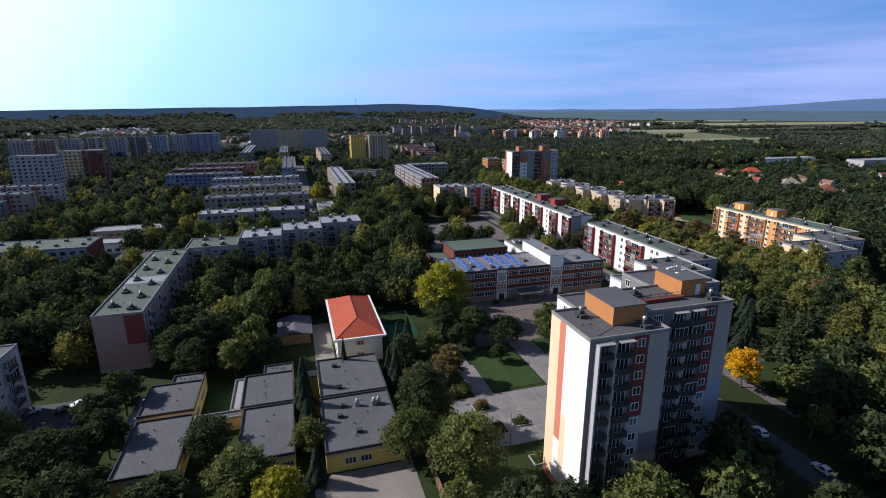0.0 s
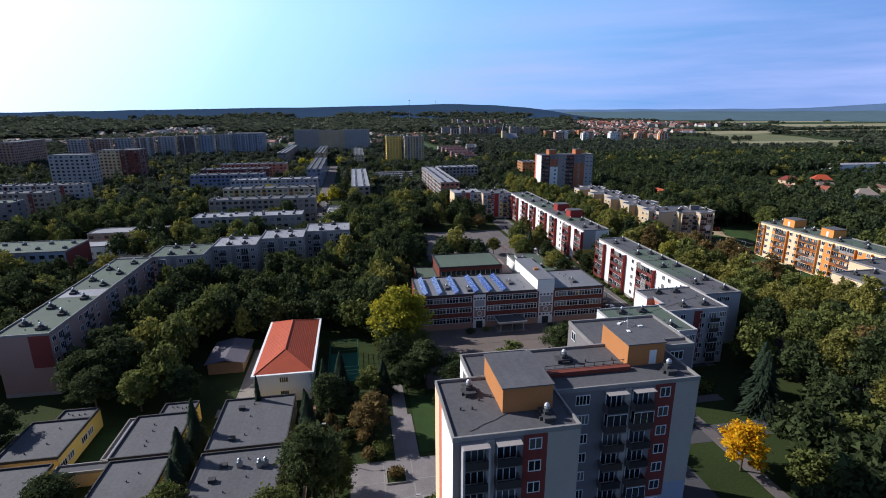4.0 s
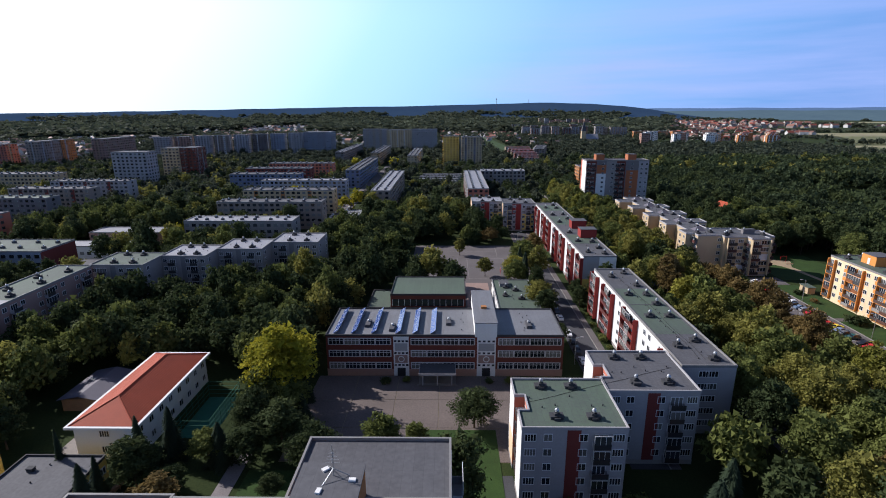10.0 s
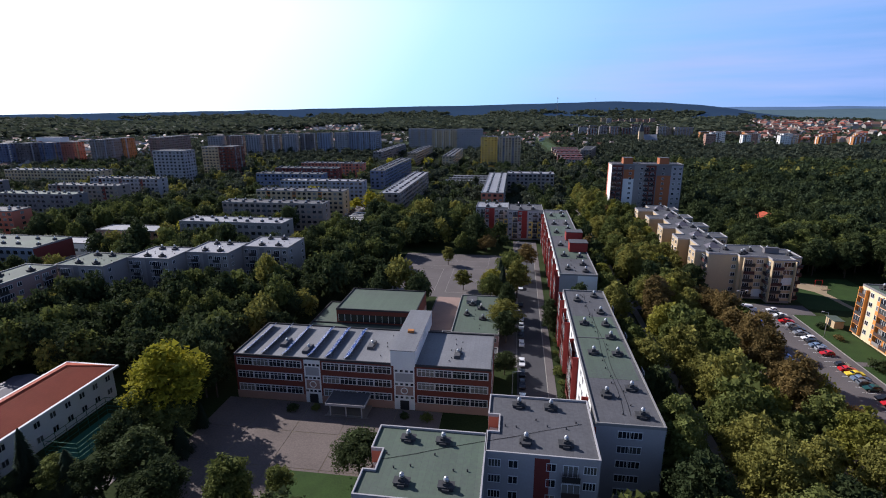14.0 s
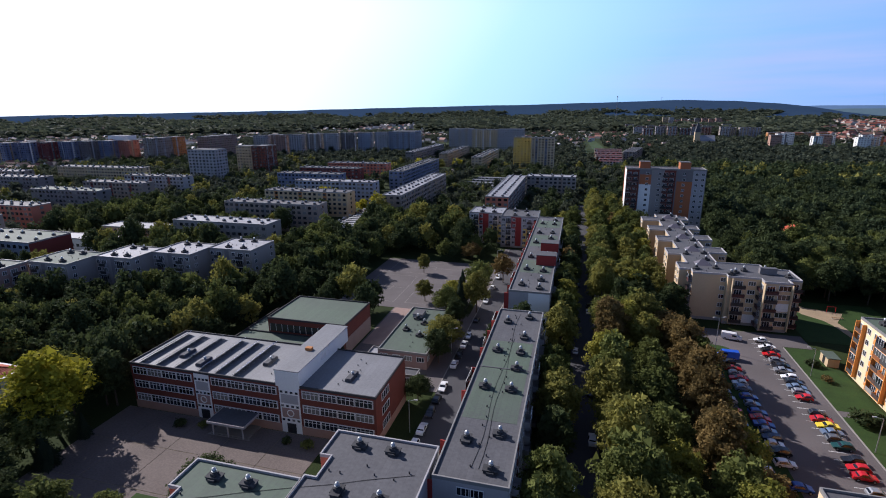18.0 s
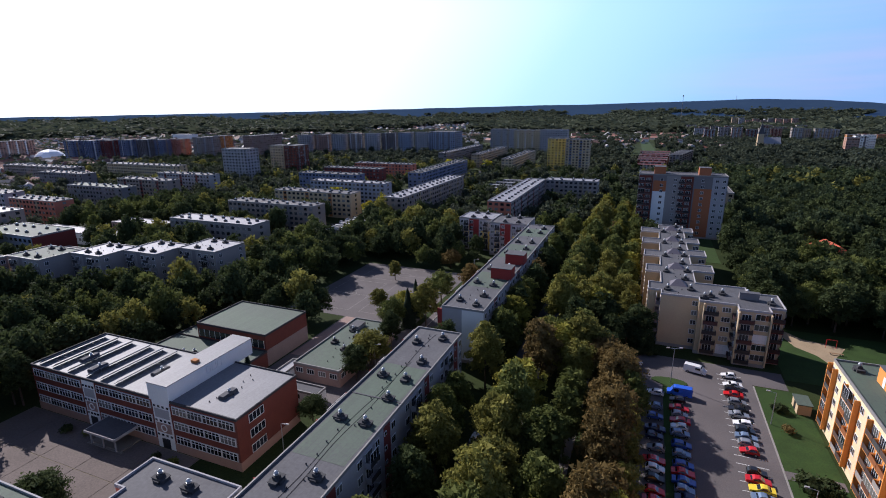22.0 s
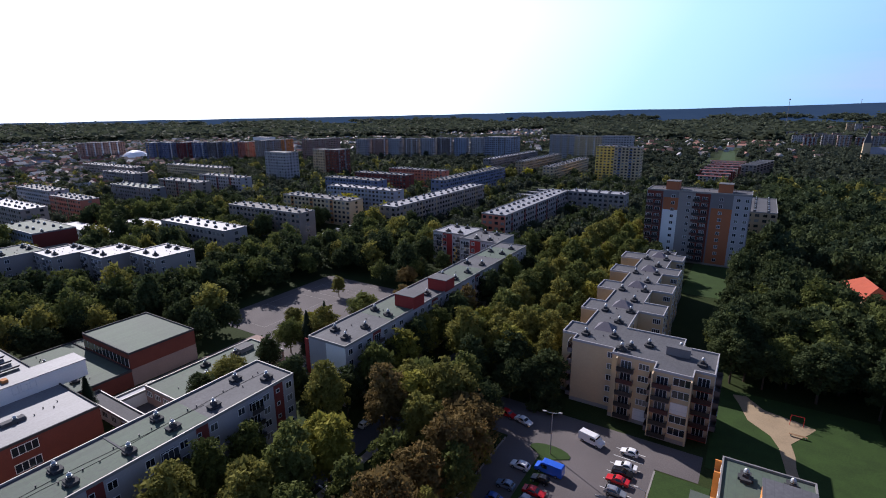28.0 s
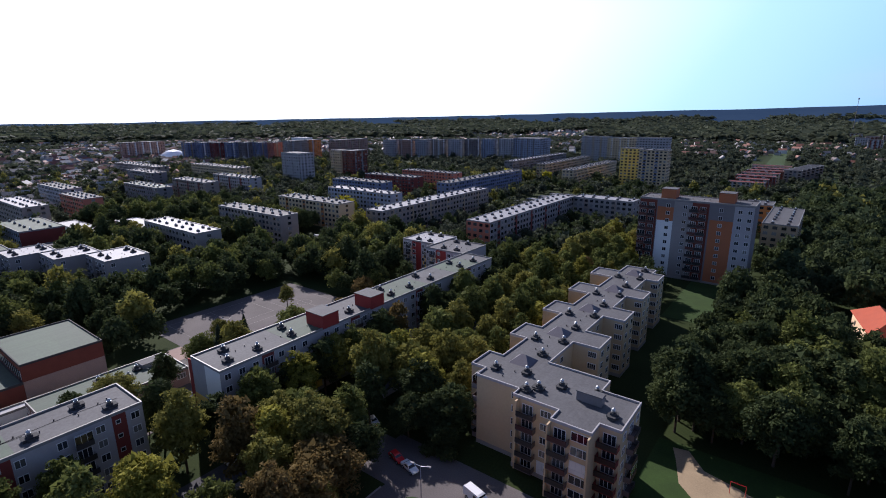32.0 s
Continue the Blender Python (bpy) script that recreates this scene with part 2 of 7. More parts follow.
PINKISH = mat("faded_pink_render", (0.300, 0.195, 0.168), 0.85, 0.09, 0.25, 3.0, 0.1)
PINK_PAVE = mat("pinkish_paving", (0.270, 0.188, 0.158), 0.85, 0.2, 0.2, 5.0, 0.2)
SAND = mat("sand", (0.30, 0.225, 0.14), 0.95, 0.2, 0.3, 4.0, 0.2)
KERB = mat("kerb_stone", (0.240, 0.225, 0.205), 0.85, 0.2, 0.5, 6.0)
LINE = mat("road_paint", (0.75, 0.75, 0.72), 0.7, 0.2, 0.7, 7.0)
MEMBRANE = felt("grey_roof_membrane", (0.112, 0.111, 0.118), (0.062, 0.061, 0.067), 0.10)
MEMBRANE_D = mat("dark_roof_membrane", (0.080, 0.079, 0.085), 0.85, 0.25, 0.12, 2.0, 0.15)
MEMBRANE_G = felt("green_roof_felt", (0.088, 0.126, 0.086), (0.070, 0.080, 0.072), 0.08)
MEMBRANE_S = felt("silvery_roof_membrane", (0.185, 0.186, 0.196), (0.120, 0.120, 0.128), 0.10, 0.62, 0.45)
MEMBRANE_L = felt("pale_roof_membrane", (0.31, 0.31, 0.33), (0.18, 0.18, 0.20), 0.06, 0.66, 0.4)
COPING = mat("metal_coping", (0.215, 0.205, 0.195), 0.5, 0.12, 0.5, 6.0)
WHITE = mat("white_render", (0.690, 0.680, 0.655), 0.85, 0.07, 0.25, 3.0, 0.1)
GREYW = mat("pale_grey_render", (0.335, 0.322, 0.325), 0.85, 0.09, 0.25, 3.0, 0.1)
GREY = mat("grey_render", (0.172, 0.158, 0.158), 0.85, 0.10, 0.25, 3.0, 0.1)
TAN = mat("tan_render", (0.348, 0.258, 0.162), 0.85, 0.09, 0.25, 3.0, 0.1)
PEACH = mat("peach_render", (0.720, 0.513, 0.324), 0.85, 0.07, 0.25, 3.0, 0.1)
CREAM = mat("cream_render", (0.490, 0.370, 0.225), 0.85, 0.08, 0.25, 3.0, 0.1)
YELLOW = mat("yellow_render", (0.72, 0.50, 0.12), 0.85, 0.10, 0.25, 3.0, 0.1)
SALMON = mat("salmon_render", (0.500, 0.160, 0.100), 0.85, 0.08, 0.25, 3.0, 0.1)
ORANGE = mat("orange_render", (0.400, 0.165, 0.055), 0.85, 0.09, 0.25, 3.0, 0.1)
RED = mat("red_render", (0.250, 0.032, 0.026), 0.8, 0.12, 0.25, 3.0, 0.1)
DARKRED = mat("dark_red_render", (0.17, 0.035, 0.028), 0.8, 0.12, 0.25, 3.0, 0.1)
CREAM_L = mat("bright_cream_render", (0.70, 0.56, 0.35), 0.85, 0.07, 0.25, 3.0, 0.1)
ORANGE_L = mat("bright_orange_render", (0.62, 0.25, 0.06), 0.85, 0.08, 0.25, 3.0, 0.1)
BRICK = mat("brick_cladding", (0.145, 0.038, 0.025), 0.85, 0.15, 0.5, 6.0, 0.2)
BRICK_O = mat("rust_orange_render", (0.36, 0.125, 0.055), 0.85, 0.1, 0.25, 3.0, 0.1)
GREYD = mat("dull_grey_render", (0.265, 0.240, 0.228), 0.85, 0.10, 0.25, 3.0, 0.1)
BROWND = mat("dull_brown_render", (0.15, 0.125, 0.12), 0.85, 0.12, 0.25, 3.0, 0.1)
BRICK_L = mat("brick_plinth", (0.34, 0.20, 0.15), 0.85, 0.12, 0.5, 6.0, 0.2)
BLUEW = mat("pale_blue_render", (0.262, 0.290, 0.352), 0.85, 0.08, 0.25, 3.0, 0.1)
BLUE = mat("blue_render", (0.140, 0.165, 0.250), 0.85, 0.1, 0.25, 3.0, 0.1)
PLINTH = mat("plinth_concrete", (0.28, 0.26, 0.24), 0.9, 0.18, 0.3, 5.0, 0.15)
BROWN = mat("brown_panel", (0.270, 0.215, 0.180), 0.85, 0.12, 0.25, 3.0, 0.1)
PVC = mat("white_window_frame", (0.624, 0.624, 0.616), 0.45, 0.05, 0.8, 8.0)
DARKMETAL = mat("dark_metal", (0.045, 0.045, 0.05), 0.5, 0.2, 0.8, 8.0, 0, 0.6)
STEEL = mat("galvanised_steel", (0.42, 0.43, 0.44), 0.5, 0.12, 1.5, 9.0, 0, 0.9)
TILE_RED = mat("red_roof_tile", (0.350, 0.062, 0.024), 0.7, 0.16, 0.4, 5.0, 0.2)
TAR = mat("tarred_coping", (0.040, 0.039, 0.042), 0.8, 0.2, 0.6, 6.0)
VENTBOX = mat("tarred_vent_box", (0.045, 0.045, 0.048), 0.85, 0.25, 0.8, 6.0)
BARK = mat("bark", (0.075, 0.055, 0.04), 0.95, 0.3, 1.5, 8.0, 0.4)
WOOD = mat("weathered_wood", (0.22, 0.13, 0.07), 0.85, 0.25, 0.8, 7.0, 0.2)
COURT = mat("green_court_mesh", (0.02, 0.10, 0.06), 0.8, 0.2, 0.4, 5.0)
SHED_ROOF = mat("grey_violet_sheet", (0.110, 0.100, 0.120), 0.6, 0.15, 0.4, 5.0)
TYRE = mat("tyre_rubber", (0.015, 0.015, 0.016), 0.85, 0.2, 3.0, 20.0)
SOLAR = mat("solar_cells", (0.020, 0.055, 0.220), 0.12, 0.15, 1.0, 6.0, 0, 0.0, 0.7)
LAMP = mat("lamp_glass", (0.6, 0.6, 0.58), 0.3, 0.05)
GLASS = palette("window_glass", [(0.012, 0.015, 0.02), (0.02, 0.024, 0.03), (0.035, 0.04, 0.05), (0.016, 0.02, 0.026), (0.08, 0.08, 0.078), (0.02, 0.022, 0.03), (0.15, 0.145, 0.135)], 0.06, spec=0.45)
GLASS_J = palette("far_window_glass", [(0.012, 0.015, 0.02), (0.03, 0.035, 0.04), (0.06, 0.06, 0.065), (0.016, 0.02, 0.026), (0.2, 0.2, 0.19)], 0.12, source="Island", spec=0.6)
RAILING = palette("balcony_panel", [(0.10, 0.03, 0.025), (0.06, 0.05, 0.05), (0.16, 0.05, 0.04), (0.22, 0.21, 0.20), (0.08, 0.025, 0.02)], 0.6)
RAIL_DARK = palette("dark_balcony_panel", [(0.022, 0.02, 0.02), (0.035, 0.03, 0.03), (0.05, 0.035, 0.03), (0.02, 0.02, 0.024)], 0.6)
RAIL_RED = palette("dark_red_balcony_panel", [(0.050, 0.014, 0.014), (0.030, 0.012, 0.012), (0.020, 0.016, 0.016), (0.085, 0.026, 0.02), (0.025, 0.02, 0.02)], 0.6)
RAIL_ORANGE = palette("orange_balcony_panel", [(0.10, 0.045, 0.03), (0.06, 0.04, 0.035), (0.22, 0.08, 0.03), (0.05, 0.05, 0.05), (0.26, 0.24, 0.22), (0.08, 0.05, 0.04)], 0.6)
PAINT = palette("car_paint", [(0.70, 0.70, 0.70), (0.012, 0.013, 0.016), (0.50, 0.012, 0.016), (0.02, 0.05, 0.26), (0.30, 0.31, 0.33), (0.015, 0.02, 0.035), (0.42, 0.010, 0.014), (0.66, 0.66, 0.67), (0.02, 0.035, 0.12), (0.05, 0.055, 0.06), (0.36, 0.38, 0.42), (0.03, 0.08, 0.32), (0.010, 0.010, 0.012), (0.16, 0.17, 0.19)], 0.4, 0.0, 0.35)
PAINT_BLUE = mat("blue_van_paint", (0.02, 0.10, 0.55), 0.35, 0.05, coat=0.8)
PAINT_WHITE = mat("white_car_paint", (0.72, 0.72, 0.72), 0.35, 0.04, coat=0.8)
PAINT_YELLOW = mat("yellow_car_paint", (0.75, 0.55, 0.03), 0.35, 0.04, coat=0.8)
PAINT_RED = mat("red_car_paint", (0.50, 0.012, 0.015), 0.35, 0.04, coat=0.8)
CAR_GLASS = mat("car_glass", (0.012, 0.014, 0.017), 0.05, 0.05, spec=0.7)
LEAF = leafmat("green_leaves", (0.055, 0.070, 0.021), (0.172, 0.190, 0.054))
LEAF_D = leafmat("dark_green_leaves", (0.027, 0.040, 0.018), (0.080, 0.100, 0.038))
LEAF_O = leafmat("olive_leaves", (0.090, 0.092, 0.026), (0.275, 0.255, 0.062))
LEAF_B = leafmat("browning_leaves", (0.090, 0.068, 0.028), (0.205, 0.142, 0.052))
LEAF_Y = leafmat("yellow_leaves", (0.085, 0.112, 0.018), (0.400, 0.345, 0.028))
LEAF_A = leafmat("yellowing_leaves", (0.105, 0.112, 0.024), (0.310, 0.285, 0.052))
LEAF_OR = leafmat("orange_leaves", (0.45, 0.24, 0.008), (0.80, 0.45, 0.012))
LEAF_C = leafmat("conifer_needles", (0.016, 0.026, 0.018), (0.044, 0.062, 0.034), 0.3, 0.12)
LEAF_W = leafmat("deep_forest_leaves", (0.025, 0.037, 0.020), (0.060, 0.080, 0.038), 0.03)
# paler, cooler green: some distance haze is put into this leaf colour
LEAF_F = leafmat("hazed_far_woods_leaves", (0.036, 0.046, 0.034), (0.098, 0.112, 0.068), 0.02)


def backdrop_mat(name, woods, haze_glow):
    """Far wooded ridge as a plain backdrop, air haze put into colour and emission."""
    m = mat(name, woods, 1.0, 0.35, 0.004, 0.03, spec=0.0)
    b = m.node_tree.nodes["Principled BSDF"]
    b.inputs["Emission Color"].default_value = (*haze_glow, 1)
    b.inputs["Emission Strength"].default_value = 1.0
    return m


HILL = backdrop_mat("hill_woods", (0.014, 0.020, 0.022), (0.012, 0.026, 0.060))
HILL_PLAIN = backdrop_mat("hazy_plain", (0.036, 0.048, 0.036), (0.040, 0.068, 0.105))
HILL_FAR = backdrop_mat("blue_haze_distance", (0.030, 0.042, 0.050), (0.055, 0.096, 0.185))


# ---- mesh helpers ----
class MB:
    """Collects boxes, quads and prisms and makes one mesh of them."""

    def __init__(self):
        self.v, self.f, self.m = [], [], []

    def poly(self, pts, mi=0):
        i = len(self.v)
        self.v += [tuple(p) for p in pts]
        self.f.append(tuple(range(i, i + len(pts))))
        self.m.append(mi)
        return self

    def box(self, x0, y0, z0, x1, y1, z1, mi=0, taper=0.0, skip=""):
        i, t = len(self.v), taper
        self.v += [(x0, y0, z0), (x1, y0, z0), (x1, y1, z0), (x0, y1, z0),
                   (x0 + t, y0 + t, z1), (x1 - t, y0 + t, z1), (x1 - t, y1 - t, z1), (x0 + t, y1 - t, z1)]
        for key, q in (("b", (3, 2, 1, 0)), ("t", (4, 5, 6, 7)), ("s", (0, 1, 5, 4)), ("e", (1, 2, 6, 5)), ("n", (2, 3, 7, 6)), ("w", (3, 0, 4, 7))):
            if key not in skip:
                self.f.append(tuple(i + k for k in q))
                self.m.append(mi)
        return self

    def grid(self, xs, zs, hole, d, y0=0.0, cell=None):
        """An upright lattice of thickness d in the xz plane, one connected piece; hole(i, j) leaves a cell open, or fills it with material cell."""
        i0, nx, nz = len(self.v), len(xs), len(zs)
        for y in (y0 - d, y0):
            self.v += [(x, y, z) for z in zs for x in xs]
        k = lambda i, j, b: i0 + b * nx * nz + j * nx + i
        solid = lambda i, j: 0 <= i < nx - 1 and 0 <= j < nz - 1 and (cell is not None or not hole(i, j))
        for j in range(nz - 1):
            for i in range(nx - 1):
                if not solid(i, j):
                    continue
                self.f.append((k(i, j, 0), k(i + 1, j, 0), k(i + 1, j + 1, 0), k(i, j + 1, 0)))
                self.m.append(cell if cell is not None and hole(i, j) else 0)
                for di, dj, a, b in ((0, -1, (i, j), (i + 1, j)), (1, 0, (i + 1, j), (i + 1, j + 1)), (0, 1, (i + 1, j + 1), (i, j + 1)), (-1, 0, (i, j + 1), (i, j))):
                    if not solid(i + di, j + dj):
                        self.f.append((k(*b, 0), k(*a, 0), k(*a, 1), k(*b, 1)))
                        self.m.append(0)
        return self

    def prism(self, pts, z0, z1, mi=0):
        i, n = len(self.v), len(pts)
        self.v += [(x, y, z0) for x, y in pts] + [(x, y, z1) for x, y in pts]
        self.f.append(tuple(range(i + n - 1, i - 1, -1)))
        self.f.append(tuple(range(i + n, i + 2 * n)))
        self.m += [mi, mi]
        for k in range(n):
            self.f.append((i + k, i + (k + 1) % n, i + n + (k + 1) % n, i + n + k))
            self.m.append(mi)
        return self

    def tube(self, p0, p1, r0, r1, n=6, mi=0, cap=True):
        p0, p1 = Vector(p0), Vector(p1)
        q = (p1 - p0).to_track_quat("Z", "Y")
        i = len(self.v)
        for p, r in ((p0, r0), (p1, r1)):
            for k in range(n):
                a = 2 * math.pi * k / n
                self.v.append(tuple(p + q @ Vector((r * math.cos(a), r * math.sin(a), 0))))
        for k in range(n):
            self.f.append((i + k, i + (k + 1) % n, i + n + (k + 1) % n, i + n + k))
            self.m.append(mi)
        if cap:
            self.f.append(tuple(i + n + k for k in range(n)))
            self.f.append(tuple(i + n - 1 - k for k in range(n)))
            self.m += [mi, mi]
        return self

    def mesh(self, name, *mats):
        me = bpy.data.meshes.new(name)
        me.from_pydata(self.v, [], self.f)
        for m in mats:
            me.materials.append(m)
        if len(mats) > 1:
            me.polygons.foreach_set("material_index", self.m)
        me.update()
        return me


def quads_mesh(name, verts, material, per=4):
    """A mesh of loose quads (or triangles), from an array of their corners."""
    n = len(verts) // per
    me = bpy.data.meshes.new(name)
    me.vertices.add(n * per)
    me.vertices.foreach_set("co", np.ascontiguousarray(verts, dtype=np.float32).ravel())
    me.loops.add(n * per)
    me.loops.foreach_set("vertex_index", np.arange(n * per, dtype=np.int32))
    me.polygons.add(n)
    me.polygons.foreach_set("loop_start", np.arange(0, n * per, per, dtype=np.int32))
    me.materials.append(material)
    me.update(calc_edges=True)
    return me


def thing(name, label, category, at=(0, 0, 0), group="", kind="", data=None):
    ob = new(name, data)
    ob.location = at
    return tagged(ob, label, category, group, kind)


def part(name, data, parent, m=None, label=""):
    """A mesh under its thing; m is in the thing's own space."""
    ob = new(name, data)
    ob.parent = parent
    if m is not None:
        ob.matrix_basis = m
    if label:
        ob["label"] = label
    return ob


CACHE = {}


def cached(key, make):
    if key not in CACHE:
        CACHE[key] = make()
    return CACHE[key]


# ---- building kit ----
TURNS = {"S": 0, "N": 180, "W": -90, "E": 90}


def frame_mesh(w, h, sashes, whole=False):
    def make():
        f = 0.09
        xs = []
        for i in range(sashes + 1):
            x = -w / 2 + (w - f) * i / sashes
            xs += [x, x + f]
        if whole:
            return MB().grid(xs, [0, f, h - f, h], lambda i, j: i % 2 == 1 and j == 1, 0.10, 0.0, 1).mesh("window", PVC, GLASS)
        b = MB().grid(xs, [0, f, h - f, h], lambda i, j: i % 2 == 1 and j == 1, 0.10)
        return b.mesh("window_frame", PVC)
    return cached(("frame", round(w, 2), round(h, 2), sashes, whole), make)


def pane_mesh(w, h):
    return cached(("pane", round(w, 2), round(h, 2)), lambda: MB().box(-w / 2 + 0.05, -0.045, 0.05, w / 2 - 0.05, 0.02, h - 0.05).mesh("pane", GLASS))


def balcony_mesh(w, d, wall):
    return cached(("balc", round(w, 2), d, wall.name), lambda: MB().box(-w / 2, -d, -0.14, w / 2, 0, 0).box(-w / 2, -d, 0, -w / 2 + 0.08, 0, 0.95).box(w / 2 - 0.08, -d, 0, w / 2, 0, 0.95).mesh("balcony", wall))


def railing_mesh(w, d, m):
    return cached(("rail", round(w, 2), d, m.name), lambda: MB().box(-w / 2 + 0.02, -d - 0.05, 0.06, w / 2 - 0.02, -d + 0.01, 0.96).box(-w / 2, -d - 0.07, 0.98, w / 2, -d + 0.03, 1.04).mesh("railing", m))


def glazing_mesh(w, d, h):
    def make():
        b = MB()
        for i in range(4):
            x = -w / 2 + (w - 0.06) * i / 3
            b.box(x, -d - 0.02, 1.04, x + 0.06, -d + 0.04, h, 0)
        b.box(-w / 2, -d - 0.02, h - 0.08, w / 2, -d + 0.04, h, 0)
        b.box(-w / 2 + 0.05, -d, 1.04, w / 2 - 0.05, -d + 0.02, h - 0.08, 1)
        return b.mesh("glazing", PVC, GLASS)
    return cached(("glazing", round(w, 2), d, h), make)


def vent_mesh():
    def make():
        b = MB()
        b.box(-1.05, -0.62, 0, 1.05, 0.62, 0.5, 0)
        b.box(-0.5, -0.95, 0, 0.5, 0.95, 0.42, 0)
        b.box(-1.15, -0.7, 0.5, 1.15, 0.7, 0.6, 0)
        b.box(-0.42, -0.42, 0.6, 0.42, 0.42, 1.0, 0)
        b.tube((0, 0, 1.0), (0, 0, 1.25), 0.3, 0.28, 10, 0)
        return b.mesh("roof_vent", VENTBOX)
    return cached("vent", make)


def cowl_mesh():
    def make():
        b = MB()
        for z0, z1, r0, r1 in ((1.2, 1.3, 0.36, 0.36), (1.3, 1.52, 0.24, 0.36), (1.52, 1.74, 0.36, 0.24), (1.74, 1.86, 0.24, 0.05)):
            b.tube((0, 0, z0), (0, 0, z1), r0, r1, 12, 0)
        return b.mesh("cowl", STEEL)
    return cached("cowl", make)


BLOCKED = []  # plan rectangles in which no tree stands


def clear(x0, y0, x1, y1, margin=3.0):
    BLOCKED.append((x0 - margin, y0 - margin, x1 + margin, y1 + margin))


class House:
    """A flat-roofed block of rectangular sections, with the facade elements as parts."""

    def __init__(self, name, label, category="apartment block", kind="", group=""):
        self.ob = thing(name, label, category, (0, 0, 0), group, kind)
        self.first = True

    def place(self, x, y):
        if self.first:
            self.ob.location = (x, y, 0)
            self.o, self.first = Vector((x, y, 0)), False

    def add(self, name, data, m=None, label="", under=None):
        m = m or Matrix.Identity(4)
        if under is None:
            m = Matrix.Translation(-self.o) @ m
        return part(name, data, under or self.ob, m, label)

    def section(self, x0, y0, x1, y1, h, wall, roof=MEMBRANE, plinth=True, coping=COPING, parapet=0.35, z0=0.0):
        self.place((x0 + x1) / 2, (y0 + y1) / 2)
        clear(x0, y0, x1, y1)
        self.add("wall", MB().box(x0, y0, z0, x1, y1, h - parapet - 0.2, skip="b").mesh("wall", wall))
        if plinth:
            p = 0.05
            self.add("plinth", MB().box(x0 - p, y0 - p, 0, x1 + p, y1 + p, 0.9, skip="b").mesh("plinth", PLINTH))
        b = MB().box(x0 + 0.17, y0 + 0.17, h - parapet - 0.196, x1 - 0.17, y1 - 0.17, h - parapet)
        self.add("roof", b.mesh("roof", roof))
        c, p = MB(), 0.17
        for a in ((x0 - 0.06, y0 - 0.06, x1 + 0.06, y0 + p), (x0 - 0.06, y1 - p, x1 + 0.06, y1 + 0.06), (x0 - 0.06, y0 + p, x0 + p, y1 - p), (x1 - p, y0 + p, x1 + 0.06, y1 - p)):
            c.box(a[0], a[1], h - parapet - 0.2, a[2], a[3], h)
        self.add("parapet", c.mesh("parapet", coping))
        self.rect, self.h = (x0, y0, x1, y1), h
        return self

    def outline(self, pts, h, wall, roof=MEMBRANE, coping=COPING, parapet=0.35):
        """A storeyed body over a right-angled plan, given anticlockwise, with one roof and a parapet along its edge."""
        xs, ys = [p[0] for p in pts], [p[1] for p in pts]
        self.place((min(xs) + max(xs)) / 2, (min(ys) + max(ys)) / 2)
        self.add("wall", MB().prism(pts, 0.0, h - parapet - 0.2).mesh("wall", wall))
        n, inner, outer, plinth = len(pts), [], [], []
        for i in range(n):
            a, b, d = Vector(pts[i - 1]), Vector(pts[i]), Vector(pts[(i + 1) % n])
            e0, e1 = (b - a).normalized(), (d - b).normalized()
            inward = Vector((-e0.y, e0.x)) + Vector((-e1.y, e1.x))
            inner.append(tuple(b + inward * 0.17))
            plinth.append(tuple(b - inward * 0.05))
            outer.append(tuple(b - inward * 0.06))
        c = MB()
        z0, z1 = h - parapet - 0.2, h
        for q, z_ in ((outer, z0), (outer, z1), (inner, z1), (inner, z0)):
            c.v += [(x, y, z_) for x, y in q]
        for k in range(4):
            for i in range(n):
                j = (i + 1) % n
                c.f.append((k * n + i, k * n + j, (k + 1) % 4 * n + j, (k + 1) % 4 * n + i))
                c.m.append(0)
        self.add("plinth", MB().prism(plinth, 0.0, 0.9).mesh("plinth", PLINTH))
        self.add("roof", MB().prism([(x, y) for x, y in inner], h - parapet - 0.196, h - parapet).mesh("roof", roof))
        self.add("parapet", c.mesh("parapet", coping))
        self.rect, self.h = (min(xs), min(ys), max(xs), max(ys)), h
        return self

    def at(self, side, u, z, rect=None):
        """The pose of a facade element u metres from the facade's left end, as seen from outside."""
        x0, y0, x1, y1 = rect or self.rect
        p = {"S": (x0 + u, y0), "N": (x1 - u, y1), "W": (x0, y1 - u), "E": (x1, y0 + u)}[side]
        return pose(p[0], p[1], z, 0, 0, TURNS[side])

    def panel(self, side, u0, u1, z0, z1, m, out=0.03, rect=None, name="wall_panel"):
        self.add(name, MB().box(0, -out, 0, u1 - u0, 0.0, z1 - z0).mesh(name, m), self.at(side, u0, z0, rect))
        return self

    def fin(self, side, u, z0, z1, m, out=1.25, wide=0.22):
        self.add("fin", MB().box(-wide / 2, -out, 0, wide / 2, 0, z1 - z0).mesh("fin", m), self.at(side, u, z0))

    def facade(self, side, spec, storeys=5, base=1.0, step=2.8, panes=True, rail=RAILING, slab=GREYW, fins=None, start=0.0, end=None, rect=None, glazed=0.35, depth=1.15, joined=False):
        """spec: one letter a bay. w window, d wide window, s small window, p pair of narrow windows, b balcony, . blank."""
        x0, y0, x1, y1 = rect or self.rect
        full = (x1 - x0) if side in "SN" else (y1 - y0)
        end = full if end is None else end
        bw = (end - start) / len(spec)
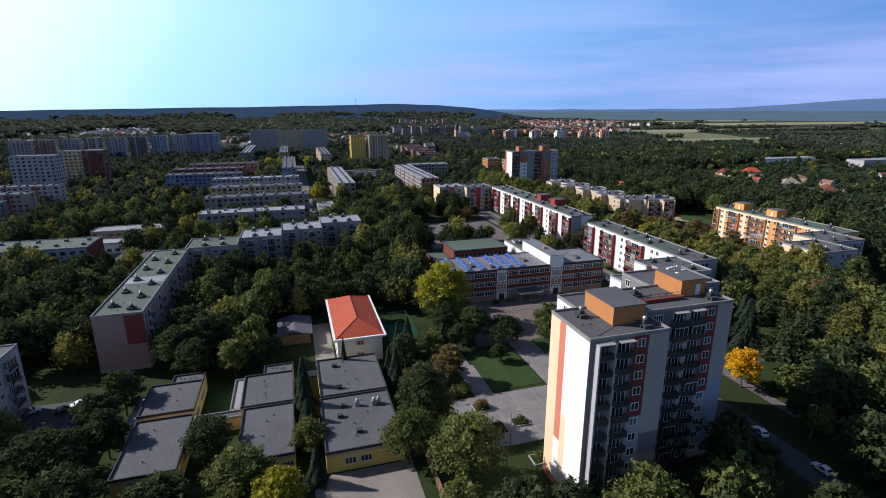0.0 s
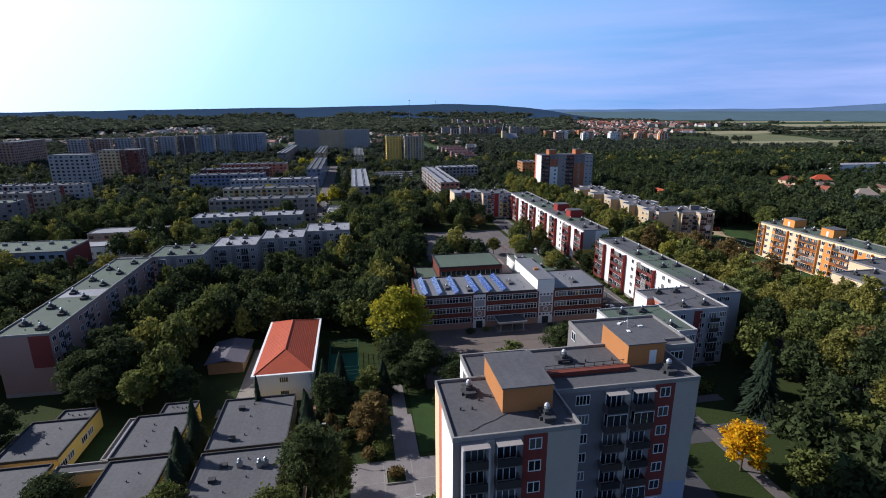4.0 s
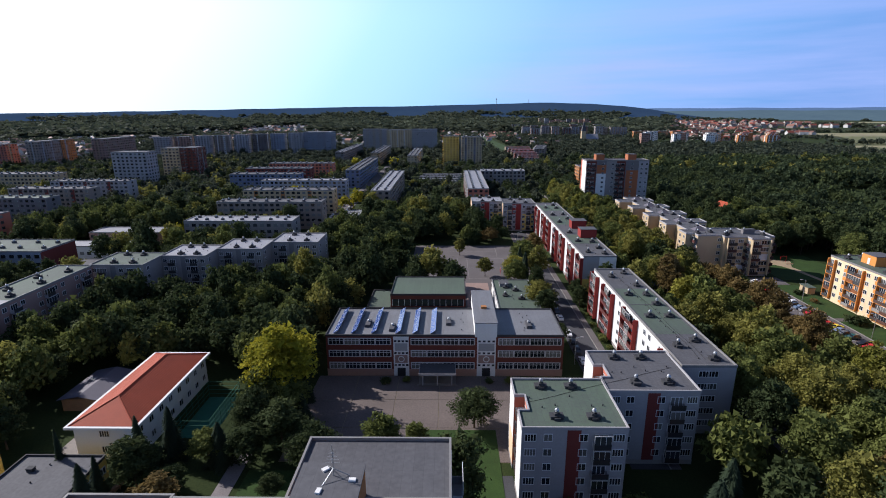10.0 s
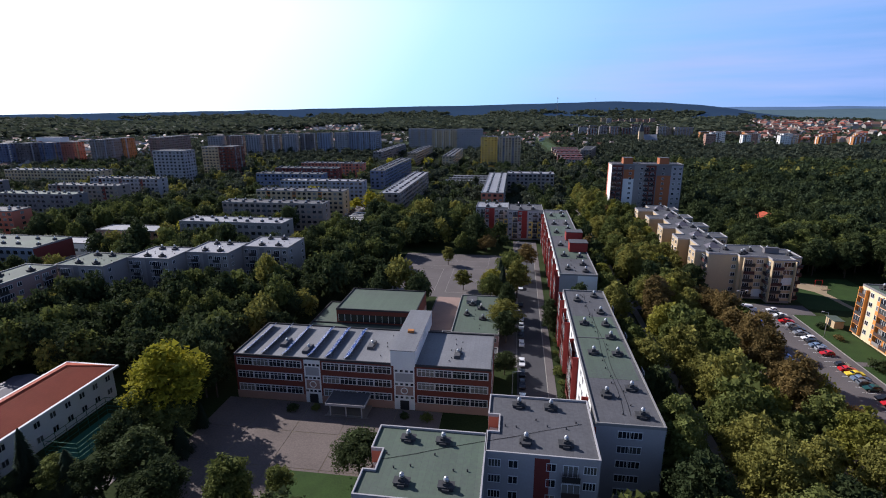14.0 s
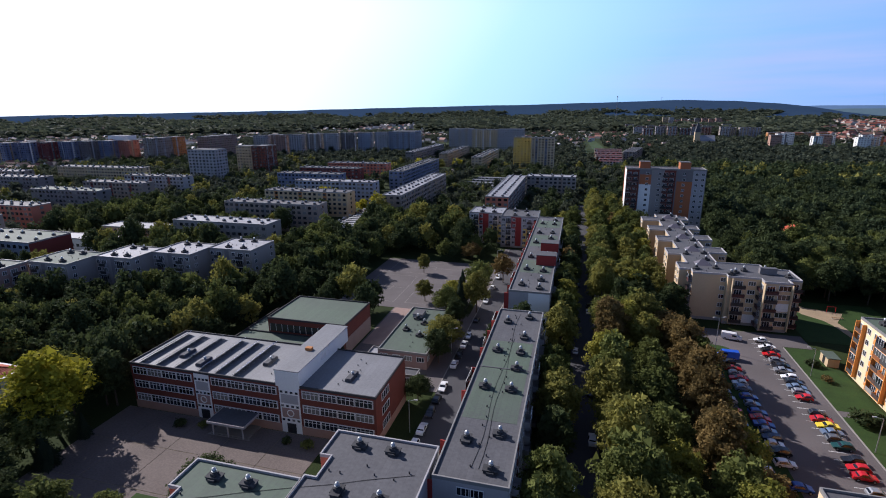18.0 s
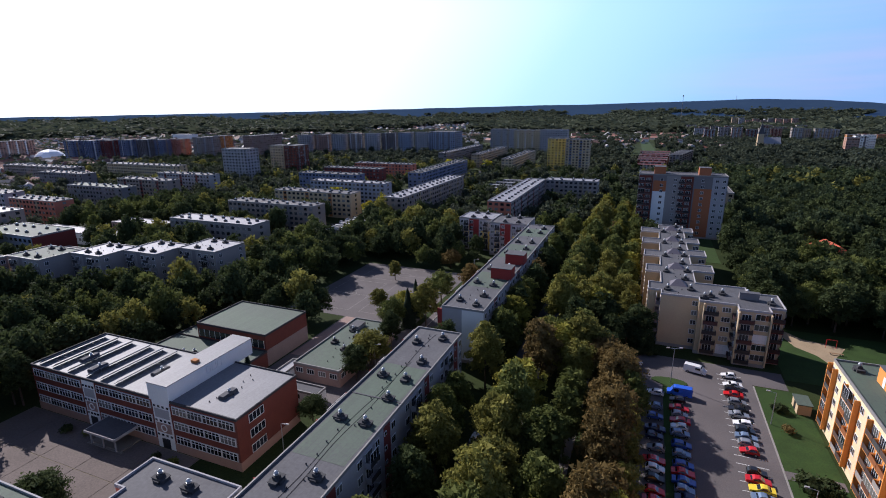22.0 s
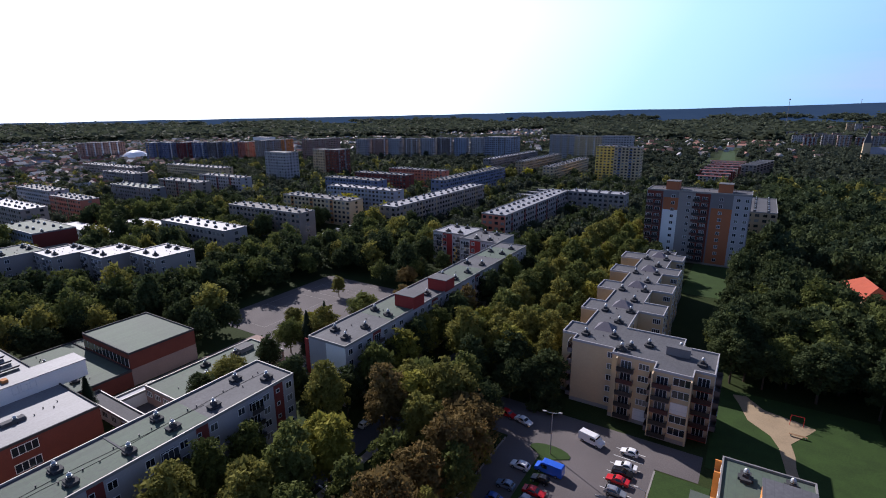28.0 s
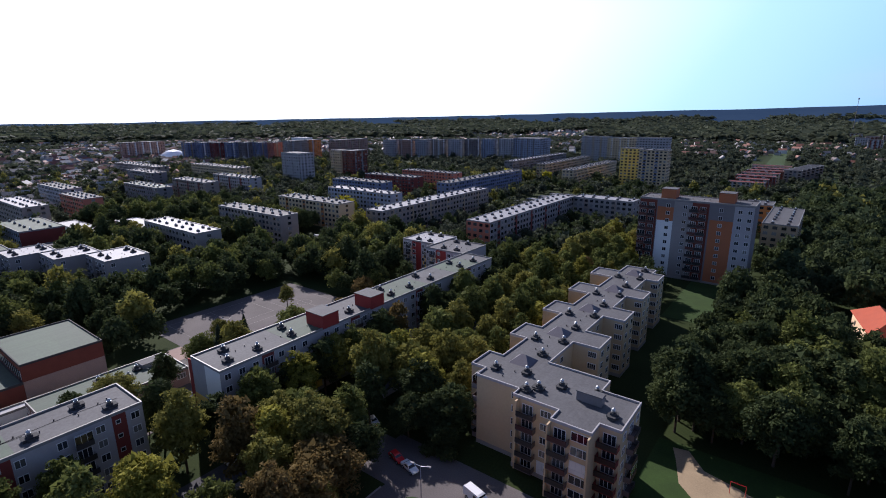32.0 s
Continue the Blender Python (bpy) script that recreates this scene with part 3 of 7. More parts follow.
        if joined:
            b = MB()
            for i, ch in enumerate(spec):
                for k in range(storeys):
                    if ch != ".":
                        m = self.at(side, start + bw * (i + 0.5), base + step * k + 0.85, rect)
                        p = [m @ Vector(q) for q in ((-0.9, -0.04, 0), (0.9, -0.04, 0), (0.9, -0.04, 1.4), (-0.9, -0.04, 1.4))]
                        b.poly(p)
            self.add("glazing", b.mesh("glazing", GLASS_J))["kind"] = "stuff"
            return self
        for i, ch in enumerate(spec):
            u = start + bw * (i + 0.5)
            if ch == ".":
                continue
            for k in range(storeys):
                z = base + step * k
                if ch == "b":
                    w = bw - 0.12
                    bal = self.add("balcony", balcony_mesh(w, depth, slab), self.at(side, u, z, rect))
                    part("railing", railing_mesh(w, depth, rail), bal)
                    if random.random() < glazed:
                        part("glazing", glazing_mesh(w, depth, 2.6), bal)
                    size, zz, n = (min(2.2, w - 0.4), 2.05, 3), z + 0.12, 3
                else:
                    size = {"w": (1.45, 1.4, 2), "d": (2.1, 1.4, 3), "s": (0.8, 0.8, 1), "p": (1.9, 1.4, 4), "l": (bw - 0.3, 1.7, max(2, int(bw / 1.1))), "t": (0.9, 1.9, 1)}[ch]
                    zz = z + (1.2 if ch == "s" else 0.85)
                m = self.at(side, u, zz, rect)
                win = self.add("window", frame_mesh(*size, not panes), m)
                if panes:
                    part("pane", pane_mesh(size[0], size[1]), win)
            if fins and ch == "b":
                if i == 0 or spec[i - 1] != "b":
                    self.fin(side, u - bw / 2, base - 0.2, base + step * storeys - 0.2, fins, depth + 0.1)
                if i + 1 == len(spec) or spec[i + 1] != "b":
                    self.fin(side, u + bw / 2, base - 0.2, base + step * storeys - 0.2, fins, depth + 0.1)
        return self

    def vents(self, pts, z=None):
        z = (self.h - 0.35) if z is None else z
        for x, y in pts:
            v = self.add("roof_vent", vent_mesh(), pose(x, y, z, 0, 0, random.choice((0, 90))))
            part("cowl", cowl_mesh(), v, None, "galvanised rotating cowl")
        return self

    def stubs(self, n, z=None):
        """Short pipes and small hatches scattered on a roof."""
        z = (self.h - 0.35) if z is None else z
        x0, y0, x1, y1 = self.rect
        for k in range(n):
            f = (k + random.uniform(0.2, 0.8)) / n
            g = random.choice((0.42, 0.46, 0.6)) + random.uniform(-0.03, 0.03)
            x, y = (x0 + (x1 - x0) * g, y0 + 1.2 + (y1 - y0 - 2.4) * f) if y1 - y0 > x1 - x0 else (x0 + 1.2 + (x1 - x0 - 2.4) * f, y0 + (y1 - y0) * g)
            self.add("vent_pipe", cached("stub", lambda: MB().tube((0, 0, 0), (0, 0, 0.26), 0.10, 0.10, 7).tube((0, 0, 0.26), (0, 0, 0.34), 0.15, 0.10, 7).mesh("vent_pipe", DARKMETAL)), pose(x, y, z))
        return self

    def hut(self, x0, y0, x1, y1, z0, z1, wall, roof=MEMBRANE, door=None):
        self.add("roof_hut", MB().box(x0, y0, z0, x1, y1, z1 - 0.15, skip="b").mesh("roof_hut", wall))
        self.add("roof", MB().box(x0 - 0.12, y0 - 0.12, z1 - 0.15, x1 + 0.12, y1 + 0.12, z1).mesh("roof", roof))
        if door:
            self.add("door", cached("hutdoor", lambda: MB().box(-0.5, -0.06, 0, 0.5, 0.0, 2.0).mesh("door", PVC)), self.at(door[0], door[1], z0 + 0.1, (x0, y0, x1, y1)))
        return self


# ---- ground, roads and paving ----
def structure(name, data, label, category):
    return tagged(new(name, data), label, category, "", "structure")


structure("ground", MB().poly([(-5200, -5200, 0), (5200, -5200, 0), (5200, 5200, 0), (-5200, 5200, 0)]).mesh("ground", GRASS), "rough dark grass reaching to the horizon", "ground")


def strip(name, rects, z, m, label, category, margin=1.0, block=True):
    b = MB()
    for x0, y0, x1, y1 in rects:
        b.box(x0, y0, 0.001, x1, y1, z, skip="b")
        if block:
            clear(x0, y0, x1, y1, margin)
    return structure(name, b.mesh(name, m), label, category)


strip("road_school_street", [(112.2, 120, 119.4, 306)], 0.03, ASPHALT, "worn grey asphalt street beside the school", "road")
strip("road_car_park", [(171.5, 130, 199.5, 231), (164, 218, 171.5, 231), (199.5, 222.5, 207, 231)], 0.03, ASPHALT_OLD, "worn grey asphalt car park with parked cars", "road", 0.5)
strip("road_avenue", [(142.6, -60, 148.8, 430)], 0.03, ASPHALT, "grey asphalt street under rows of trees", "road", -1.0)
strip("pavement_avenue", [(149.6, -60, 151.4, 430), (160.6, 20, 162.6, 212)], 0.08, CONCRETE, "concrete footway under the avenue trees", "pavement", 0.0, False)
strip("pavement_annex", [(84, 177, 110.2, 224)], 0.018, ASPHALT_OLD, "paved school yard round the annex", "pavement", 0.0, False)
strip("road_link", [(148.8, 221, 166, 229)], 0.034, ASPHALT_OLD, "short asphalt link into the car park", "road", 0.0)
strip("road_tower", [(84, -40, 90, 118), (90, 92, 142.6, 97)], 0.036, ASPHALT, "dark asphalt lane beside the tower block", "road", 0.0)
strip("road_far_street", [(3.5, 292, 12.5, 640)], 0.03, ASPHALT_OLD, "long straight grey asphalt street between blocks", "road", 3.0)
strip("road_west_yard", [(-66, 106, -42, 122)], 0.03, ASPHALT, "asphalt yard with a few parked cars", "road", 0.0)
strip("pavement_street", [(119.4, 120, 121.4, 306), (110.2, 176, 112.2, 306)], 0.10, ASPHALT_OLD, "pale concrete pavement along the street", "pavement", 0.0)
strip("pavement_kindergarten", [(-0.5, 60, 17.5, 80.5), (5, 100.2, 8, 118), (-1, 118, 8, 121), (2, 121, 7, 150)], 0.05, CONCRETE, "pale concrete kindergarten yard", "pavement", 0.0)
strip("pavement_playground", [(62, 224, 108, 279)], 0.04, ASPHALT_OLD, "grey asphalt school sports ground", "pavement", 0.0)
strip("pavement_court", [(84.5, 196, 93, 224)], 0.05, PINK_PAVE, "pinkish paved court behind the school", "pavement", 0.0)
strip("pavement_plaza", [(28, 79, 56, 97.5), (55, 97.5, 64, 128), (36.4, 97.5, 41.0, 112), (37.2, 112, 40.2, 126)], 0.05, PLAZA, "cracked asphalt plaza with planting beds", "pavement", 0.0)
strip("lawn_plaza", [(41.4, 98.8, 54.4, 119)], 0.09, LAWN, "mown green lawn beside the plaza", "lawn", -3.0)
strip("lawn_car_park", [(199.8, 128, 209, 222)], 0.10, LAWN, "mown lawn between car park and orange block", "lawn", 0.0)
# lawn left off beside the block, darker ground grass standing in for its shadow
strip("lawn_east", [(207.5, 228, 238, 262), (190, 330, 204, 384)], 0.06, LAWN, "green lawn beside the stepped block", "lawn", 0.5)
strip("lawn_school", [(62, 112, 88, 121.4), (70, 121.4, 88, 131.5)], 0.11, LAWN, "green lawn in front of the school yard", "lawn", -1.0)
structure("lawn_far", MB().prism([(163, 870), (184, 870), (163, 1260), (149, 1260)], 0.0, 0.10).mesh("lawn_far", LAWN), "long bright green meadow strip in the woods", "lawn")
clear(148, 800, 188, 960, 2.0)
clear(146, 960, 178, 1262, 2.0)
strip("lawn_kinder", [(-22.5, 100, -14.8, 118)], 0.06, LAWN, "dark green kindergarten lawn", "lawn", 0.0)
sp = [(210.6, 260.0), (211.9, 256.6), (214.0, 249.8), (218.2, 245.7), (219.6, 242.0), (220.4, 236.0), (221.6, 226.0), (223.6, 226.0), (222.3, 236.4), (222.3, 240.5), (221.7, 244.6), (225.2, 250.6), (226.4, 253.0), (223.0, 254.4), (217.0, 256.0), (213.4, 260.6)]
structure("path_sand", MB().prism(sp, 0.0, 0.10).mesh("path_sand", SAND), "bare sandy playground patch with a footpath", "path")
strip("path_lawn", [(199.8, 188, 209, 190.4), (95, 105, 112, 107.5), (99.5, 70, 102, 105)], 0.112, ASPHALT_OLD, "narrow concrete footpath", "path", 0.0)

pz = MB()
for x in (34.0, 39.2, 44.6, 50.0):
    pz.box(x - 0.09, 79.3, 0.05, x + 0.09, 97.3, 0.058, skip="b")
for y in (83.2, 87.4, 91.8):
    pz.box(28.2, y - 0.09, 0.05, 55.8, y + 0.09, 0.0585, skip="b")
for y in (101, 107, 113, 119, 125):
    pz.box(55.2, y - 0.08, 0.05, 63.8, y + 0.08, 0.058, skip="b")
structure("trim_plaza_joints", pz.mesh("trim_plaza_joints", KERB), "pale weathered joints of the plaza paving", "paving")
# markings of the school sports ground
cm = MB()
for x0, y0, x1, y1 in ((66, 229, 82, 257), (86, 229, 102, 257), (68, 261, 100, 276)):
    for q in ((x0, y0, x1, y0 + 0.12), (x0, y1 - 0.12, x1, y1), (x0, y0 + 0.12, x0 + 0.12, y1 - 0.12), (x1 - 0.12, y0 + 0.12, x1, y1 - 0.12), (x0 + 0.12, (y0 + y1) / 2 - 0.06, x1 - 0.12, (y0 + y1) / 2 + 0.06)):
        cm.box(q[0], q[1], 0.04, q[2], q[3], 0.046, skip="b")
    cx, cy = (x0 + x1) / 2, (y0 + y1) / 2
    for k in range(24):
        a0, a1 = 0.2618 * k, 0.2618 * (k + 1)
        cm.poly([(cx + r * math.cos(a), cy + r * math.sin(a), 0.048) for r, a in ((2.5, a0), (2.62, a0), (2.62, a1), (2.5, a1))])
structure("court_marking", cm.mesh("court_marking", KERB), "worn white court lines on the sports ground", "marking")

# tarred slabs of the school yard, one by one
yard = structure("pavement_school_yard", MB().box(46, 121.5, 0.001, 96, 153.6, 0.03, skip="b").mesh("yard_base", mat("dry_joint_grass", (0.205, 0.170, 0.105), 0.95, 0.35, 0.3, 5.0, 0.2)), "weathered concrete slab school yard with open joints", "pavement")
clear(46, 121.5, 96, 153.6, 0)
for i in range(5):
    for j in range(3):
        w, d = 50 / 5, 32.0 / 3
        me = cached(("yardslab", w, d), lambda: MB().box(0.05, 0.05, 0.0, w - 0.05, d - 0.05, 0.05, taper=0.015, skip="b").mesh("slab", YARD))
        part("slab", me, yard, pose(46 + w * i, 121.5 + d * j, 0.03))

# kerbs round the grass of the car park
kerbs = structure("kerb_car_park", MB().box(199.5, 130, 0.0, 199.8, 222, 0.14).box(171.2, 130, 0, 171.5, 217, 0.14).mesh("kerb_car_park", KERB), "pale stone kerb of the car park", "kerb")
structure("kerb_street", MB().box(119.3, 120, 0.0, 119.5, 306, 0.13).box(112.0, 176, 0.0, 112.25, 306, 0.13).mesh("kerb_street", KERB), "pale stone kerb of the street", "kerb")


def island(cx, y0, y1, r):
    pts = [(cx - r * 0.45, y0), (cx + r * 0.45, y0), (cx + r * 0.45, y1 - r * 1.2)]
    for k in range(9):
        a = -0.2 + (math.pi + 0.4) * k / 8
        pts.append((cx + r * 1.25 * math.cos(a), y1 - r * 0.6 + r * 0.6 * math.sin(a)))
    return pts + [(cx - r * 0.45, y1 - r * 1.2)]


structure("lawn_island", MB().prism(island(180.9, 135, 219.2, 3.3), 0.0, 0.16).mesh("lawn_island", LAWN), "grass island between rows of parked cars", "lawn")
lines = MB()
for k in range(40):
    y = 149 + 2.55 * k
    if y < 227:
        lines.box(191.9, y - 0.05, 0.031, 197.4, y + 0.05, 0.036, skip="b")
structure("road_marking", lines.mesh("road_marking", LINE), "worn white parking bay lines", "road marking")

# planting beds with shrubs on the plaza
for x0, y0, x1, y1 in ((34.3, 91, 38, 94.5), (34.2, 82.4, 38.6, 86), (40.2, 84, 44, 87), (39, 72, 42.5, 75)):
    bed = thing("planting_bed", "low planting bed with a pale stone edging", "planter", ((x0 + x1) / 2, (y0 + y1) / 2, 0))
    w, d = (x1 - x0) / 2, (y1 - y0) / 2
    e = MB()
    for q in ((-w, -d, w, -d + 0.2), (-w, d - 0.2, w, d), (-w, -d + 0.2, -w + 0.2, d - 0.2), (w - 0.2, -d + 0.2, w, d - 0.2)):
        e.box(q[0], q[1], 0, q[2], q[3], 0.35)
    part("edging", e.mesh("edging", KERB), bed)
    part("soil", MB().box(-w + 0.2, -d + 0.2, 0, w - 0.2, d - 0.2, 0.22).mesh("soil", GRASS), bed)

# ---- blocks near the walk ----
H5 = 15.5


def stair_strip(h, side, u0, u1, z1, m=DARKRED, rect=None):
    h.panel(side, u0, u1, 0.9, z1, m, 0.05, rect)


# eleven-storey tower
t = House("tower_block", "eleven-storey panel tower in grey, white and red with orange roof huts", "tower block")
HT = 31.5
A = (40.0, 59.3, 54.0, 71.0)
t.section(*A, HT, GREY, MEMBRANE_D)
t.panel("W", 0, 3.0, 0.9, HT - 0.6, PEACH).panel("W", 3.0, 4.9, 9.5, HT - 0.6, SALMON).panel("W", 4.9, 11.7, 0.9, HT - 0.6, WHITE)
t.panel("W", 3.0, 4.9, 0.9, 9.5, WHITE).panel("W", 4.9, 6.6, 0.9, 15.0, PEACH, 0.034, None, "wall_panel")
t.panel("W", 0, 11.7, 0.0, 1.6, SALMON, 0.06)
t.panel("S", 7.6, 10.3, HT - 0.6 - 14, HT - 0.6, DARKRED).panel("S", 7.6, 10.3, 0.9, HT - 14.6, GREYW).panel("S", 10.3, 14, HT - 18, HT - 0.6, WARM, 0.028).panel("S", 3.6, 4.4, 0.9, HT - 0.6, WARM, 0.25).panel("S", 10.3, 14, 0.9, 9.5, TAN)
for u0, u1 in ((0.9, 3.6), (4.4, 7.2)):
    t.facade("S", "b", 11, 0.6, 2.76, start=u0, end=u1, rail=RAIL_DARK, slab=BROWND, fins=GREYW if u0 < 1 else None, glazed=0.2, depth=1.25)
    t.add("awning", MB().box(-1.35, -1.35, 0, 1.35, 0.0, 0.05).mesh("awning", GREYD), t.at("S", (u0 + u1) / 2, HT - 0.75))
t.facade("S", "w", 11, 0.6, 2.76, start=7.6, end=10.3)
t.vents([(43.6, 68.0), (51.0, 61.6)]).stubs(9)
t.hut(46.4, 63.2, 52.3, 71.4, HT - 0.35, 34.3, ORANGE, MEMBRANE, ("E", 2.0))
A2 = (44.5, 71.0, 54.0, 77.3)
t.section(*A2, HT, WHITE, MEMBRANE_D)
t.facade("W", "w", 11, 0.6, 2.76)
t.facade("N", "wbw", 11, 0.6, 2.76, rail=RAIL_DARK, joined=True)
B = (54.0, 66.2, 73.2, 77.0)
t.section(*B, HT - 0.02, GREY, MEMBRANE_D)
t.panel("S", 13.2, 15.9, HT - 17.4, HT - 0.6, DARKRED).panel("S", 13.2, 15.9, 0.9, HT - 17.4, GREYW).panel("S", 15.9, 19.2, 16, HT - 0.6, WARM, 0.028).panel("S", 9.0, 9.8, 0.9, HT - 0.6, WARM, 0.25).panel("S", 15.9, 19.2, 0.9, 16, BLUEW)
t.facade("S", "p", 11, 0.6, 2.76, start=2.0, end=5.0)
for u0, u1 in ((6.2, 9.0), (9.8, 12.6)):
    t.facade("S", "b", 11, 0.6, 2.76, start=u0, end=u1, rail=RAIL_DARK, slab=BROWND, glazed=0.2, depth=1.25)
    t.add("awning", MB().box(-1.35, -1.35, 0, 1.35, 0.0, 0.05).mesh("awning", GREYD), t.at("S", (u0 + u1) / 2, HT - 0.75))
t.facade("S", "w", 11, 0.6, 2.76, start=13.2, end=15.9)
t.vents([(58.0, 73.5), (70.3, 68.6)]).stubs(8)
t.hut(65.7, 70.7, 71.0, 77.9, HT - 0.37, 34.3, ORANGE, MEMBRANE, ("S", 3.6))
C = (64.0, 77.0, 78.6, 85.6)
t.section(*C, HT - 0.04, GREY, MEMBRANE)
t.section(73.2, 74.9, 78.6, 77.0, HT - 0.04, GREY, MEMBRANE, parapet=0.36)
t.facade("S", "d", 11, 0.6, 2.76)
t.facade("W", "w.", 11, 0.6, 2.76, rect=C)
t.facade("E", "wbw", 11, 0.6, 2.76, rect=C, rail=RAIL_DARK)
t.facade("N", "wbbw", 11, 0.6, 2.76, rect=C, rail=RAIL_DARK, joined=True)
# roof walkway, aerial and brick upstand
rail = MB()
for i in range(9):
    rail.box(54.2 + 1.35 * i, 70.6, HT - 0.35, 54.26 + 1.35 * i, 70.66, HT + 0.75)
rail.box(54.2, 70.6, HT + 0.72, 65.2, 70.66, HT + 0.78).box(54.2, 70.6, HT + 0.25, 65.2, 70.66, HT + 0.29)
t.add("roof_railing", rail.mesh("roof_railing", DARKMETAL))
t.add("brick_upstand", MB().box(52.6, 69.6, HT - 0.35, 65.6, 70.5, HT + 0.25).mesh("brick_upstand", BRICK))
aer = MB().tube((68.6, 76.4, 34.3), (68.6, 76.4, 37.3), 0.05, 0.03, 6)
for k in range(5):
    aer.tube((68.0 + 0.1 * k, 76.4, 35.6 + 0.3 * k), (69.2 - 0.1 * k, 76.4, 35.6 + 0.3 * k), 0.025, 0.025, 5)
for a in range(3):
    aer.tube((68.6, 76.4, 35.0), (68.6 + 1.4 * math.cos(2.1 * a), 76.4 + 1.4 * math.sin(2.1 * a), 34.3), 0.03, 0.03, 5)
t.add("aerial", aer.mesh("aerial", STEEL))
for a in range(3):
    x, y = 68.6 + 1.7 * math.cos(2.1 * a), 76.4 + 1.5 * math.sin(2.1 * a) - 0.6
    t.add("aerial_weight", cached("aw", lambda: MB().box(-0.3, -0.2, 0, 0.3, 0.2, 0.15).mesh("aerial_weight", WHITE)), pose(x, y, 34.3, 0, 0, 40 * a))


def five_storey(name, label, rects, wall, roofs, south="pw.wbp", west="..", north="wbbw", east="", strip_m=DARKRED, strip_at=None, panes=True, rail=RAIL_DARK, vent=True):
    """Stepped block of square sections, one stair a section."""
    h = House(name, label)
    for i, r in enumerate(rects):
        h.section(*r, H5, wall, roofs[i % len(roofs)])
        x0, y0, x1, y1 = r
        if strip_at is not None:
            stair_strip(h, "S", strip_at[0], strip_at[1], H5 - 0.6, strip_m)
        for side, spec in (("S", south), ("W", west), ("N", north), ("E", east)):
            if spec:
                h.facade(side, spec, 5, 1.0, 2.75, panes, rail=rail, joined=side == "N")
        if vent:
            w, d = x1 - x0, y1 - y0
            h.vents([(x0 + w * 0.36, y0 + d * 0.2), (x0 + w * 0.72, y0 + d * 0.2), (x0 + w * 0.3, y0 + d * 0.82), (x0 + w * 0.62, y0 + d * 0.82)])
            h.stubs(6)
    return h


z = House("stepped_block", "white five-storey stepped panel block with dark red stair strips")
for r, felt_ in (((90.0, 110.5, 107.0, 125.8), MEMBRANE_G), ((107.0, 121.6, 123.7, 137.2), MEMBRANE)):
    x0, y0, x1, y1 = r
    z.outline([(x0, y0), (x1, y0), (x1, y1), (x0, y1), (x0, y0 + 9.6), (x0 + 1.8, y0 + 9.6), (x0 + 1.8, y0 + 5.0), (x0, y0 + 5.0)], H5, GREYW, felt_, GREYW)
    clear(*r)
    z.rect = r
    stair_strip(z, "S", 7.3, 9.5, H5 - 0.6, DARKRED)
    z.facade("S", "pw.wbp", 5, 1.0, 2.75, rail=RAIL_DARK)
    z.facade("E", "w.w", 5, 1.0, 2.75, rail=RAIL_DARK)
    z.facade("N", "wbbw", 5, 1.0, 2.75, rail=RAIL_DARK, joined=True)
    # balcony niche in the end wall, salmon inside
    d = y1 - y0
    z.panel("W", d - 5.0, d, 0.9, H5 - 0.6, WHITE, 0.03, r).panel("W", 0, d - 9.6, 0.9, H5 - 0.6, WHITE, 0.03, r)
    z.panel("W", 0.6, d - 9.6, 0.9, 6.5, PEACH, 0.034, r)
    z.panel("W", d - 9.6, d - 5.0, 0.9, H5 - 0.4, SALMON, 0.03, (x0 + 1.8, y0, x1, y1))
    z.panel("S", 0.0, 1.8, 0.9, H5 - 0.4, SALMON, 0.03, (x0, y0 + 9.6, x1, y1))
    z.facade("W", "b", 5, 1.0, 2.75, rect=(x0 + 1.8, y0, x1, y1), start=d - 9.5, end=d - 5.1, rail=RAIL_DARK, slab=WHITE, glazed=0.0, depth=1.6)
    w_ = x1 - x0
    z.vents([(x0 + w_ * 0.36, y0 + d * 0.2), (x0 + w_ * 0.72, y0 + d * 0.2), (x0 + w_ * 0.3, y0 + d * 0.82), (x0 + w_ * 0.62, y0 + d * 0.82)])
    z.stubs(6)

# long white block with red balconies beside the school street
m2 = House("long_block", "long white five-storey block with red balconies and flat roof", group="long blocks by the street")
R2 = (124.4, 131.0, 135.2, 194.0)
m2.section(*R2, H5, GREYW, MEMBRANE)
m2.add("roof_felt", MB().box(125.2, 146, H5 - 0.345, 134.4, 176, H5 - 0.33).mesh("roof_felt", MEMBRANE_G))
m2.panel("W", 0, 63, 0.9, H5 - 0.6, WHITE, 0.03)
m2.facade("W", "bb.wbbb.wwbbb.ww.wbbb", 5, 1.0, 2.75, rail=RAILING, slab=RED, fins=RED, glazed=0.5)
m2.facade("E", "wbwsw.wbwsw.wbwsw.wbwsw", 5, 1.0, 2.75, panes=False, rail=RAIL_DARK)
for u in (9.3, 25.5, 42.0, 58.0):
    m2.panel("E", u, u + 2.2, 0.9, H5 - 0.6, DARKRED, 0.04)
m2.facade("S", "..dd..", 5, 1.0, 2.75)
m2.vents([(127.4, y) for y in (140, 156, 171, 186.5)] + [(132.2, y) for y in (134, 142.5, 156, 164, 171, 178.5, 190)]).stubs(22)
m2.add("roof_seam", MB().box(124.8, 163.6, H5 - 0.34, 134.8, 163.9, H5 - 0.24).mesh("roof_seam", MEMBRANE_D))

